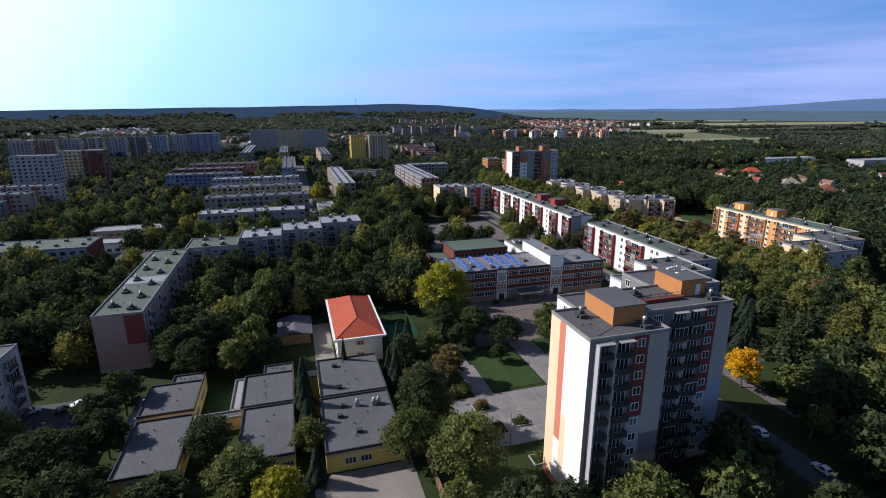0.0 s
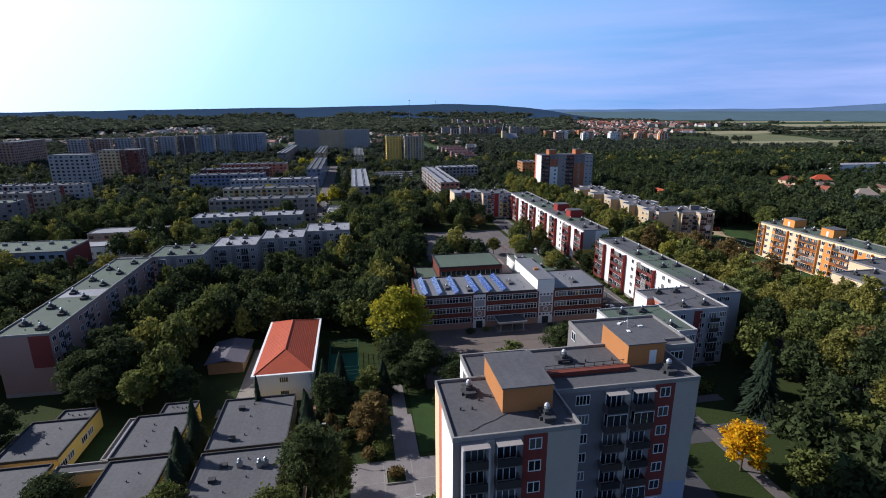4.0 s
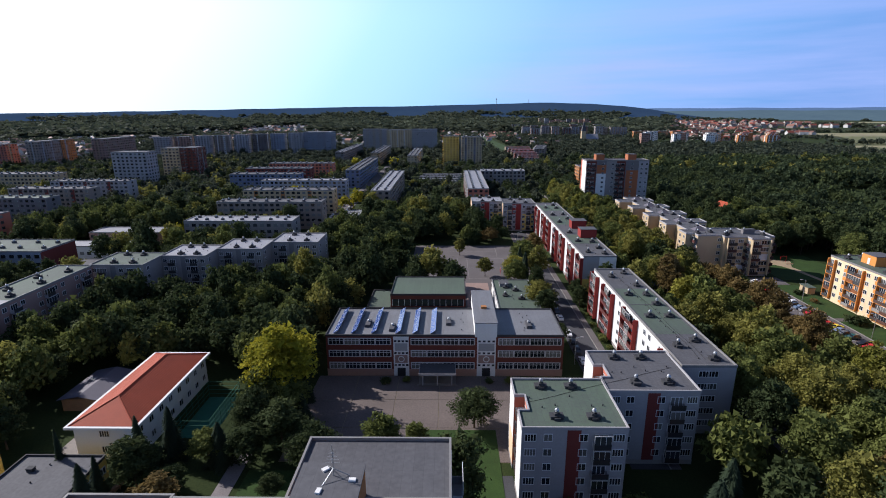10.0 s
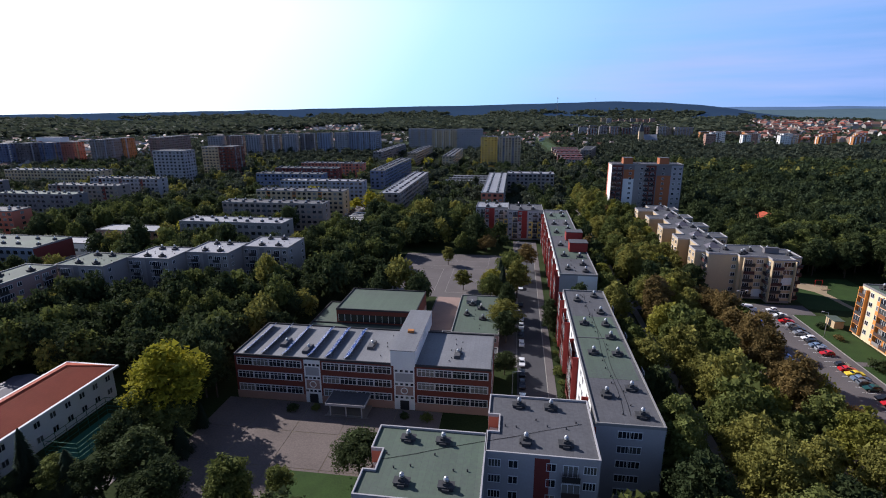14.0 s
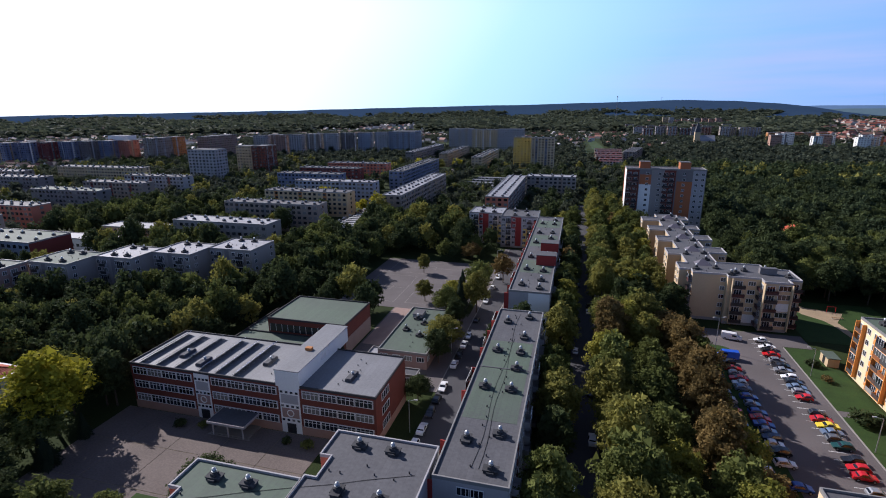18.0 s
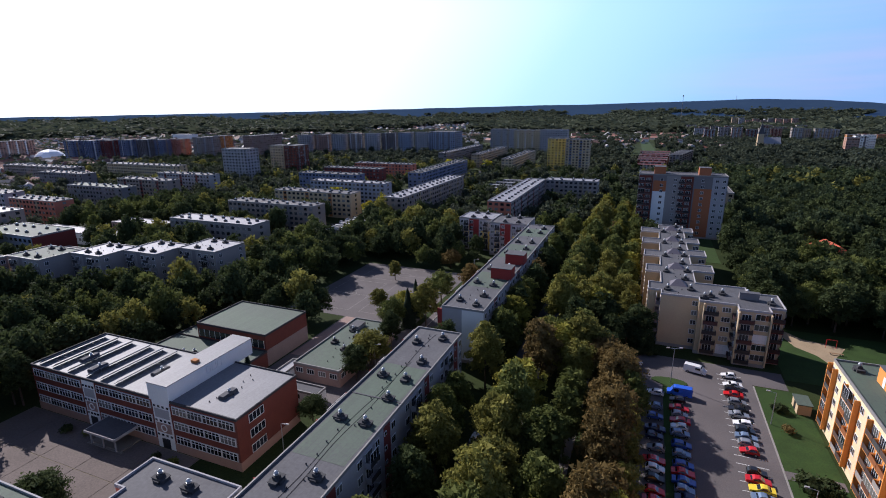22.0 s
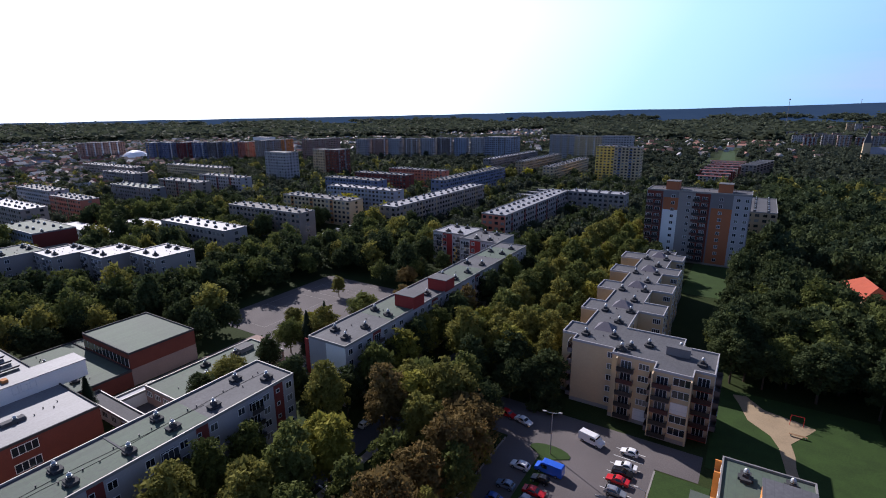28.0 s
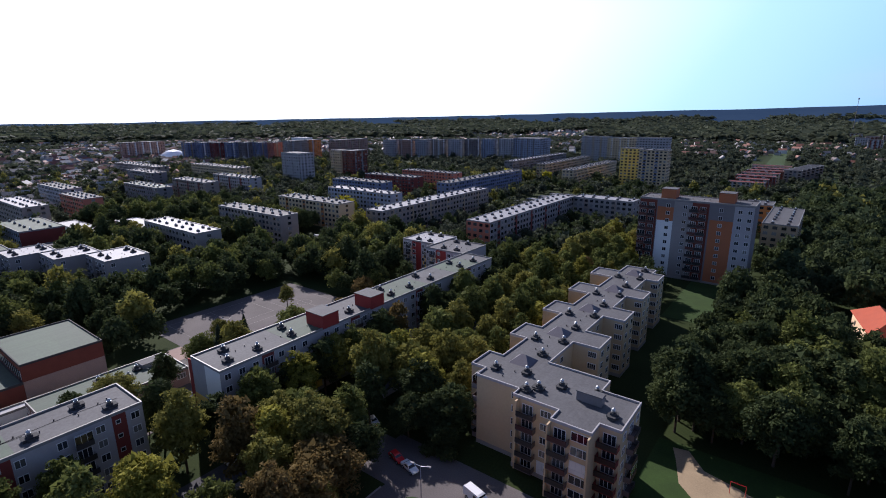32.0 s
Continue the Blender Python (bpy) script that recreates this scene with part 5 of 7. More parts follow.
# tile courses
for sidx in range(2):
    for k in range(1, 16):
        f = k / 16
        x = (7.15 + (xm - 7.15) * f) if sidx == 0 else (19.65 - (19.65 - xm) * f)
        zz = 7.43 + (zr - 7.43) * f
        y0, y1 = 121.55 + (ya - 121.55) * f, 151.05 - (151.05 - yb) * f
        rr.add("tile_course", MB().box(x - 0.03, y0 + 0.1, zz, x + 0.03, y1 - 0.1, zz + 0.022).mesh("tile_course", TILE_RED))
rr.facade("E", "wwwwwwww", 2, 0.6, 3.2, rect=(7.6, 122, 19.2, 150.6))
rr.facade("W", "wwwwwwww", 2, 0.6, 3.2, rect=(7.6, 122, 19.2, 150.6))
rr.facade("S", ".p.", 2, 0.6, 3.4, rect=(7.6, 122, 19.2, 150.6))

# ---- kindergarten pavilions ----
HK = 4.5


def pavilion(rects, south="", east="", west="", h=HK, boxes=()):
    k = House("kindergarten_pavilion", "flat-roofed yellow kindergarten pavilion with grey roof membrane", "pavilion", group="kindergarten pavilions")
    for i, r in enumerate(rects):
        k.section(*r, h - 0.01 * i, YELLOW, MEMBRANE, plinth=False, coping=TAR)
        k.panel("S", 0, r[2] - r[0], h - 1.1, h - 0.55, CREAM, 0.04)
        if south and i == 0:
            k.facade("S", south, 1, 0.5, 3)
        if east and i == 0:
            k.facade("E", east, 1, 0.5, 3)
        k.stubs(4)
    for x, y in boxes:
        k.add("roof_box", cached("rbox", lambda: MB().box(-0.55, -0.4, 0, 0.55, 0.4, 0.6).box(-0.62, -0.47, 0.6, 0.62, 0.47, 0.68).mesh("roof_box", VENTBOX)), pose(x, y, h - 0.35))
    return k


pavilion([(2.0, 100.4, 16.4, 117.4)], "", "dd.dd", boxes=[(6.0, 113.5), (6.2, 103.2)])
pavilion([(1.8, 81.0, 16.2, 99.6)], ".dd.w", "d.d.d", boxes=[(5.4, 92), (8.5, 86), (6.5, 95.5)])
pavilion([(-14.2, 101.0, -3.6, 114.2), (-10.2, 114.2, -3.6, 118.2)], "", "dddd")
pavilion([(-13.6, 83.0, -3.6, 100.2)], ".d.d", "dd")
pavilion([(-34.0, 103.2, -23.4, 115.6), (-30.0, 115.6, -23.4, 119.2)], "", "dd.dd")
pavilion([(-33.6, 84.0, -23.2, 101.4)], ".d.d", "dddd")
cw = House("covered_passage", "low grey-roofed passage joining the pavilions", "passage", group="kindergarten pavilions")
cw.section(-23.2, 100.0, -13.7, 102.4, 3.2, CREAM, MEMBRANE_D, plinth=False)
cw.section(-36.2, 101.6, -34.1, 114.0, 3.0, WHITE, MEMBRANE_L, plinth=False)
cw.section(-16.6, 103.0, -14.6, 116.0, 3.0, WHITE, MEMBRANE_L, plinth=False)
for x, y in ((12.6, 94.6), (13.6, 94.8), (9.2, 95.2)):
    un = thing("air_unit", "silver roof-mounted air unit with a cowl", "ventilator", (x, y, HK - 0.35))
    part("casing", cached("auc", lambda: MB().box(-0.45, -0.35, 0, 0.45, 0.35, 1.1).mesh("casing", STEEL)), un)
    part("cowl", cowl_mesh(), un, pose(0, 0, -0.1))

shed = thing("shed", "low wooden shed with a grey sheet roof", "shed", (-3.0, 144, 0))
clear(-8, 137, 3, 151, 1)
part("wall", MB().box(-4.2, -6.2, 0, 4.2, 6.2, 3.0, skip="b").mesh("wall", WOOD), shed)
part("roof", MB().poly([(-4.9, -6.8, 2.9), (0, -6.8, 3.9), (0, 6.8, 3.9), (-4.9, 6.8, 2.9)]).poly([(0, -6.8, 3.9), (4.9, -6.8, 2.9), (4.9, 6.8, 2.9), (0, 6.8, 3.9)]).mesh("roof", SHED_ROOF), shed)
part("roof_patch", MB().box(-2.6, 0.6, 3.42, -1.2, 2.4, 3.60).mesh("roof_patch", COPING), shed)

# caged ball court
cage = thing("ball_court", "small green-fenced ball court", "sports court", (26.4, 136.0, 0))
clear(21, 124, 33, 146, 0.5)
part("pitch", MB().box(-3.6, -7.6, 0.0, 3.6, 7.6, 0.06, skip="b").mesh("pitch", COURT), cage)
for x, y in [(-3.6, -7.6 + 2.53 * i) for i in range(7)] + [(3.6, -7.6 + 2.53 * i) for i in range(7)]:
    part("post", cached("cagepost", lambda: MB().tube((0, 0, 0), (0, 0, 4), 0.06, 0.06, 6).mesh("post", COURT)), cage, pose(x, y, 0))
for zz in (1.0, 2.0, 3.0, 4.0):
    r = MB().box(-3.64, -7.6, zz - 0.04, -3.56, 7.6, zz + 0.04).box(3.56, -7.6, zz - 0.04, 3.64, 7.6, zz + 0.04).box(-3.6, -7.64, zz - 0.04, 3.6, -7.56, zz + 0.04).box(-3.6, 7.56, zz - 0.04, 3.6, 7.64, zz + 0.04)
    part("rail", r.mesh("rail", COURT), cage)

# fence between kindergarten and path
fence = thing("fence", "wooden garden fence along the kindergarten", "fence", (20, 76, 0))
for i in range(26):
    part("post", cached("fpost", lambda: MB().box(-0.06, -0.06, 0, 0.06, 0.06, 1.5).mesh("post", WOOD)), fence, pose(0.04 * i * 0.6, -8 + 2.0 * i, 0))
for zz in (0.5, 1.2):
    part("rail", MB().box(0, -8, zz, 0.6, 42, zz + 0.1).mesh("rail", WOOD), fence)

# transformer kiosk on the lawn
kio = thing("kiosk", "small greenish transformer kiosk on the lawn", "kiosk", (207.6, 214.4, 0.1))
part("wall", MB().box(-1.3, -2.2, 0, 1.3, 2.2, 2.3, skip="b").mesh("wall", CREAM), kio)
part("roof", MB().box(-1.5, -2.4, 2.3, 1.5, 2.4, 2.5).mesh("roof", MEMBRANE_G), kio)
part("door", MB().box(-1.36, -0.6, 0.1, -1.3, 0.6, 2.1).mesh("door", DARKMETAL), kio)


# ---- blocks further off: windows joined, one object a block ----
def far_block(name, label, x0, y0, x1, y1, h, storeys, wall, roof=MEMBRANE, bay=3.2, trim=None, every=17, group="", vents=True, category="apartment block", balcony=None):
    hb = House(name, label, category, group=group)
    hb.section(x0, y0, x1, y1, h, wall, roof, plinth=False)
    b = MB()
    step = (h - 1.6) / storeys
    for side in "SNWE":
        full = (x1 - x0) if side in "SN" else (y1 - y0)
        n = max(1, int(full / bay))
        if full < 16 and side in "WE" and storeys <= 5:
            n = max(1, n // 2)
        for i in range(n):
            u = full * (i + 0.5) / n
            for k in range(storeys):
                m = hb.at(side, u, 1.0 + step * k + 0.8)
                w, d, hh, mi = 0.95, 0.05, 1.45, 0
                pts = [m @ Vector(p) for p in ((-w, -d, 0), (w, -d, 0), (w, -d, hh), (-w, -d, hh), (-w, 0, 0), (w, 0, 0), (w, 0, hh), (-w, 0, hh))]
                b.poly(pts[:4], mi)
                b.poly([pts[4], pts[0], pts[3], pts[7]], 1).poly([pts[1], pts[5], pts[6], pts[2]], 1).poly([pts[3], pts[2], pts[6], pts[7]], 1).poly([pts[0], pts[4], pts[5], pts[1]], 1)
                if balcony and i % 3 == 1 and side in "SW":
                    q = [m @ Vector(p) for p in ((-1.4, -1.1, -0.8), (1.4, -1.1, -0.8), (1.4, -1.1, 0.2), (-1.4, -1.1, 0.2), (-1.4, 0, -0.8), (1.4, 0, -0.8), (1.4, 0, 0.2), (-1.4, 0, 0.2))]
                    b.poly(q[:4], 2).poly([q[4], q[0], q[3], q[7]], 2).poly([q[1], q[5], q[6], q[2]], 2).poly([q[0], q[4], q[5], q[1]], 2)
    wins = hb.add("glazing", b.mesh("glazing", GLASS_J, PVC, balcony or DARKRED))
    wins["kind"] = "stuff"
    if trim:
        for side in "SNWE":
            full = (x1 - x0) if side in "SN" else (y1 - y0)
            for i in range(int(full / every)):
                u = every * (0.41 + i)
                if u + 2.4 < full:
                    hb.panel(side, u, u + 2.4, 0.5, h - 0.7, trim, 0.035)
    if vents:
        v = MB()
        long_x = (x1 - x0) > (y1 - y0)
        n = int(max(x1 - x0, y1 - y0) / 7)
        for i in range(n):
            for f in (0.28, 0.72):
                f2 = (i + 0.5 + random.uniform(-0.2, 0.2)) / n
                x, y = (x0 + (x1 - x0) * f2, y0 + (y1 - y0) * f) if long_x else (x0 + (x1 - x0) * f, y0 + (y1 - y0) * f2)
                v.box(x - 0.7, y - 0.5, h - 0.35, x + 0.7, y + 0.5, h + 0.5, 0).tube((x, y, h + 0.5), (x, y, h + 1.1), 0.35, 0.2, 8, 1)
        ob_ = hb.add("roof_ventilation", v.mesh("roof_ventilation", MEMBRANE_D, STEEL))
        ob_["kind"] = "stuff"
    return hb


G5 = "five-storey blocks further off"
far_block("slab_block", "white flat-roofed five-storey block among trees", -47, 272, 4.5, 284, 14.0, 4, GREYD, MEMBRANE_L, group=G5)
far_block("slab_block", "brown-grey five-storey block with vertical bands", -50, 314, 8, 325, H5, 5, BROWN, MEMBRANE, group=G5, trim=GREY)
far_block("slab_block", "orange and cream five-storey block", -52, 356, 5, 368, H5, 5, CREAM, MEMBRANE, group=G5, trim=ORANGE)
far_block("slab_block", "pale blue five-storey block", -57, 401, 4, 412, H5, 5, BLUEW, MEMBRANE_L, group=G5)
far_block("slab_block", "dull blue five-storey block", -95, 438, -40, 450, H5, 5, BLUE, MEMBRANE, group=G5)
far_block("slab_block", "dark red five-storey block", -98, 478, -42, 490, H5, 5, DARKRED, MEMBRANE, group=G5)
far_block("slab_block", "reddish five-storey block with flat roof", -92, 520, -32, 532, H5, 5, SALMON, MEMBRANE, group=G5)
far_block("slab_block", "long brown five-storey block with flat roof", 29, 354, 41, 460, H5, 5, BROWN, MEMBRANE_L, group=G5, trim=TAN)
far_block("slab_block", "long blue-grey five-storey block", -9, 466, 3, 578, H5, 5, BLUE, MEMBRANE, group=G5)
far_block("slab_block", "long five-storey block with pinkish end wall", 90, 362, 103.5, 462, H5, 5, GREYD, MEMBRANE_L, group=G5, trim=DARKRED).panel("S", 0, 13.5, 0.9, H5 - 0.6, SALMON, 0.04).panel("W", 0, 100, 0.9, 3.4, DARKRED, 0.05)
far_block("slab_block", "white and brown five-storey block", 104, 458, 140, 471, H5, 5, GREYD, MEMBRANE_L, group=G5, trim=BROWN)
far_block("slab_block", "long grey slab block with pale roof", -58, 650, -48, 790, H5, 5, GREY, MEMBRANE_L, group=G5)
far_block("slab_block", "long tan slab block", -14, 640, -4, 760, H5, 5, TAN, MEMBRANE, group=G5)
far_block("slab_block", "long cream slab block", 32, 600, 43, 715, H5, 5, CREAM, MEMBRANE, group=G5)
far_block("slab_block", "grey five-storey block with flat roof", -210, 327, -155, 338, H5, 5, GREY, MEMBRANE_G, group=G5)
far_block("slab_block", "pinkish five-storey block with flat roof", -185, 277, -143, 288, H5, 5, SALMON, MEMBRANE, group=G5, trim=TAN)
far_block("slab_block", "brown five-storey block with flat roof", -208, 363, -155, 374, H5, 5, BROWN, MEMBRANE, group=G5, trim=DARKRED)
far_block("slab_block", "white and red five-storey block", -208, 399, -152, 410, H5, 5, GREYW, MEMBRANE, group=G5, trim=DARKRED)
far_block("slab_block", "cream five-storey block with small vents", -329, 441, -236, 454, H5, 5, CREAM, MEMBRANE, group=G5)
far_block("slab_block", "brown five-storey block end", -192, 244, -135, 257, H5, 5, BROWN, MEMBRANE_L, group=G5)
far_block("slab_block", "dark five-storey block with flat roof", -420, 400, -320, 413, H5, 5, BROWN, MEMBRANE, group=G5)
far_block("slab_block", "grey five-storey block with flat vents", -318, 372, -262, 384, H5, 5, GREY, MEMBRANE, group=G5)
far_block("slab_block", "pale five-storey block among gardens", -260, 285, -205, 297, H5, 5, GREYW, MEMBRANE, group=G5)
far_block("second_school", "three-storey brown and white school block", -122, 229, -82, 248, 11.2, 3, BLUEW, MEMBRANE_G, group="", category="school").panel("E", 0, 19, 0.5, 10.5, DARKRED, 0.06)
far_block("low_hall", "long low white hall", -126, 256, -62, 266, 6.0, 1, WHITE, MEMBRANE_L, vents=False, category="hall")
far_block("low_hall", "low flat-roofed hall with dark roof", -76, 226, -58, 240, 5.0, 1, GREY, MEMBRANE_D, vents=False, category="hall")
far_block("low_hall", "low flat-roofed grey hall", -56, 214, -42, 226, 4.6, 1, GREY, MEMBRANE_G, vents=False, category="hall")
far_block("low_hall", "low hall with pale sheet roof", -96, 276, -62, 288, 7.5, 2, BRICK_L, MEMBRANE_L, vents=False, category="hall")
cn = House("carport", "long open carport with pale roof beams", "carport")
clear(8, 298, 30, 318)
cn.section(14, 318, 24, 352, 3.4, GREY, MEMBRANE_D, plinth=False, coping=WHITE)
for i in range(7):
    cn.add("beam", MB().box(13.6, 320 + 5 * i, 3.4, 24.4, 320.7 + 5 * i, 3.75).mesh("beam", WHITE))
for i in range(4):
    far_block("garage_row", "row of low flat-roofed garages", 46 + 2 * i, 486 + 16 * i, 84 + 2 * i, 492 + 16 * i, 3.2, 1, GREYW, MEMBRANE_L, vents=False, category="garage")

GT = "ten-storey slabs further off"
far_block("yellow_tower", "tall yellow and grey tower block", 71, 640, 89, 655, 34, 12, YELLOW, MEMBRANE, group=GT, category="tower block", balcony=YELLOW)
far_block("yellow_tower", "tall pale tower block", 91.5, 627, 115, 641, 34, 12, CREAM, MEMBRANE, group=GT, category="tower block", balcony=BLUE)
HIGH = [(-209, 472, -179, 488, 30, GREYW, "pale grey"), (-194, 522, -177, 536, 30, CREAM, "cream"), (-177, 523, -162, 544, 30, BRICK, "brick red"),
        (-60, 868, -22, 883, 34, GREYW, "white"), (-22, 866, 18, 881, 33, CREAM, "cream"), (18, 862, 58, 877, 34, GREYW, "white"),
        (-142, 818, -101, 853, 31.5, BLUEW, "pale blue"),
        (-352, 655, -337, 718, 31, BRICK_L, "pinkish"), (-392, 606, -378, 640, 31, BROWN, "brown"), (-391, 640, -377, 662, 31, ORANGE, "orange"),
        (-653, 496, -638, 557, 27, BRICK_L, "pinkish brown")]
# a stepping line of white and brown slabs, and one of dark blue and red
for i, (m_, c_) in enumerate(((GREYW, "white"), (BRICK_L, "pinkish"), (GREYW, "pale grey"), (BROWN, "brown"), (GREYW, "white"), (BROWND, "dark brown"), (BLUEW, "pale blue"), (GREYW, "white"))):
    HIGH.append((-324 + 23 * i, 738 + 10.5 * i, -304 + 23 * i, 752 + 10.5 * i, 28.5 + 0.3 * i, m_, c_))
for i, (m_, c_) in enumerate(((BLUE, "dark blue"), (BLUE, "dark blue"), (DARKRED, "dark red"), (BLUE, "dark blue"), (BROWND, "dark brown"), (BLUE, "dark blue"), (SALMON, "salmon"))):
    HIGH.append((-548 + 19 * i, 540 + 11.5 * i, -531 + 19 * i, 556 + 11.5 * i, 28, m_, c_))
for x0, y0, x1, y1, h, m, c in HIGH:
    far_block("high_slab", "ten-storey " + c + " panel slab", x0, y0, x1, y1, h, 10, m, MEMBRANE, group=GT, category="tower block", bay=3.4, vents=False, balcony=m, trim=random.choice([GREYW, WHITE, TAN, GREY]), every=random.choice([9, 11, 13]))
far_block("slab_block", "orange and cream block in the trees", 206, 434, 220, 486, H5, 5, TAN, MEMBRANE_D, group=G5, trim=ORANGE)
far_block("slab_block", "orange block in the trees", 192, 489, 205.5, 505, H5, 5, ORANGE, MEMBRANE, group=G5, trim=CREAM)
for i in range(9):
    far_block("terrace_house", "stepped dark red terrace of flats", 160 + (i % 2) * 3, 652 + 18 * i, 186 + 1.2 * i, 662 + 18 * i, 8.5 + (i % 3), 3, BRICK if i % 4 else CREAM, DARKRED, group="terraces in the woods", vents=False, category="terrace", trim=GREYW, every=6)
for i in range(6):
    far_block("terrace_house", "stepped dark terrace of flats", 193 + 3 * i, 742 + 13 * i, 207 + 3 * i, 752 + 13 * i, 12, 4, BROWN, MEMBRANE_D, group="terraces in the woods", vents=False, category="terrace", trim=GREY, every=5)
# town on the far right
random.seed(5)
for i in range(8):
    x, y = 436 + 20 * i, 1012 + 34 * (i % 3)
    far_block("town_block", "bright white modern block of the far town", x, y, x + random.uniform(13, 18), y + 12, random.uniform(16, 21), 5, WHITE if i % 4 else BRICK_L, MEMBRANE_L, group="far town", vents=False, trim=GREY if i % 2 else None, every=8)
for i in range(9):
    x, y = 566 + 20 * i, 1022 + 26 * (i % 3) + 3 * i
    far_block("town_block", "orange block with a red tiled roof in the far town", x, y, x + random.uniform(15, 22), y + 12, random.uniform(13, 17), 4, random.choice([ORANGE, PEACH, CREAM]), TILE_RED, group="far town", vents=False, trim=WHITE, every=7)
for i in range(5):
    far_block("town_block", "long yellow block of the far town", 500 + 22 * i, 1235 + 16 * (i % 2), 518 + 22 * i, 1248 + 16 * (i % 2), 14, 4, TAN if i % 2 else ORANGE, TILE_RED if i % 3 else MEMBRANE_L, group="far town", vents=False)
for i in range(22):
    x, y = 250 + 24 * (i % 11) + random.uniform(-5, 5), (1265 if i < 11 else 1420) + 50 * random.random()
    far_block("town_slab", "grey and brick panel slab of the far town", x, y, x + 20, y + 13, random.uniform(19, 25), 7, random.choice([GREY, BRICK_L, GREYW, BROWN]), MEMBRANE, group="far town", vents=False, trim=random.choice([TAN, GREYW, BRICK]), every=6)
for i in range(9):
    x = 395 + 17 * i
    far_block("town_slab", "tall grey panel slab of the far town", x, 1900 - 12 * i, x + 15, 1914 - 12 * i, random.uniform(24, 32), 10, random.choice([GREY, GREYW, BRICK_L, TAN]), MEMBRANE, group="far town", vents=False)
far_block("industrial_hall", "long white industrial hall", 522, 466, 606, 484, 8, 1, WHITE, MEMBRANE_L, vents=False, category="factory hall", bay=9)
far_block("industrial_hall", "white warehouse with pale flat roof", 620, 420, 690, 440, 8, 1, GREYW, MEMBRANE_L, vents=False, category="factory hall", bay=9)
far_block("sports_hall", "white hall with bright roof", -775, 905, -725, 925, 17, 1, WHITE, MEMBRANE_L, vents=False, category="hall", bay=12)
dome = thing("air_dome", "bright white air-supported sports dome", "dome", (-596, 549, 0))
dm = MB()
for i in range(12):
    for j in range(5):
        q = []
        for di, dj in ((0, 0), (1, 0), (1, 1), (0, 1)):
            u, v = 2 * math.pi * (i + di) / 12, 0.5 * math.pi * (j + dj) / 5
            q.append((18 * math.cos(u) * math.cos(v), 20 * math.sin(u) * math.cos(v), 15 * math.sin(v)))
        dm.poly(q)
part("skin", dm.mesh("skin", mat("white_dome_skin", (0.90, 0.90, 0.90), 0.2, 0.03, spec=0.8)), dome)
clear(-616, 529, -576, 569)
church = thing("church", "small church with a pointed spire", "church", (326, 1006, 0))
clear(314, 994, 341, 1018)
part("tower", MB().box(-4, -4, 0, 4, 4, 24).mesh("tower", CREAM), church)
part("spire", MB().poly([(-4.2, -4.2, 24), (4.2, -4.2, 24), (0, 0, 42)]).poly([(4.2, -4.2, 24), (4.2, 4.2, 24), (0, 0, 42)]).poly([(4.2, 4.2, 24), (-4.2, 4.2, 24), (0, 0, 42)]).poly([(-4.2, 4.2, 24), (-4.2, -4.2, 24), (0, 0, 42)]).mesh("spire", MEMBRANE_D), church)
part("nave", MB().prism([(4, -8), (26, -8), (26, 8), (4, 8)], 0, 10).mesh("nave", CREAM), church)
part("roof", MB().poly([(4, -8.6, 10), (26.5, -8.6, 10), (26.5, 0, 19), (4, 0, 19)]).poly([(26.5, 8.6, 10), (4, 8.6, 10), (4, 0, 19), (26.5, 0, 19)]).poly([(26.5, -8.6, 10), (26.5, 8.6, 10), (26.5, 0, 19)]).mesh("roof", MEMBRANE_L), church)


# small houses with pitched roofs
def house_cluster(name, label, boxes, walls, roofs):
    b = MB()
    for x, y, a, w, d, h in boxes:
        m = pose(x, y, 0, 0, 0, a)
        c = [(-w, -d), (w, -d), (w, d), (-w, d)]
        lo, hi = [m @ Vector((p[0], p[1], 0)) for p in c], [m @ Vector((p[0], p[1], h)) for p in c]
        for k in range(4):
            b.poly([lo[k], lo[(k + 1) % 4], hi[(k + 1) % 4], hi[k]], 0)
        r0, r1 = m @ Vector((-w, 0, h + d * 0.8)), m @ Vector((w, 0, h + d * 0.8))
        b.poly([hi[0], hi[1], r1, r0], 1).poly([hi[2], hi[3], r0, r1], 1).poly([hi[1], hi[2], r1], 0).poly([hi[3], hi[0], r0], 0)
    return tagged(new(name, b.mesh(name, walls, roofs)), label, "houses", "", "stuff")


HOUSE_WALL = palette("house_walls", [(0.34, 0.31, 0.27), (0.28, 0.22, 0.16), (0.42, 0.41, 0.39), (0.22, 0.18, 0.16), (0.55, 0.53, 0.50)], 0.85, source="Island")
HOUSE_ROOF = palette("house_roofs", [(0.20, 0.075, 0.05), (0.14, 0.075, 0.06), (0.11, 0.085, 0.08), (0.24, 0.10, 0.07), (0.16, 0.15, 0.15), (0.30, 0.29, 0.29)], 0.7, source="Island")
HOUSE_ROOF_R = palette("town_red_roofs", [(0.24, 0.065, 0.04), (0.17, 0.06, 0.045), (0.20, 0.09, 0.065), (0.12, 0.065, 0.05), (0.15, 0.115, 0.10)], 0.8, source="Island")
random.seed(11)
U = random.uniform


def scatter(n, x0, y0, x1, y1, s=1.0):
    return [(U(x0, x1), U(y0, y1), random.choice((0, 90, 20, 110, -30)), U(4.5, 8) * s, U(3.5, 5) * s, U(3, 5.5) * s) for _ in range(n)]


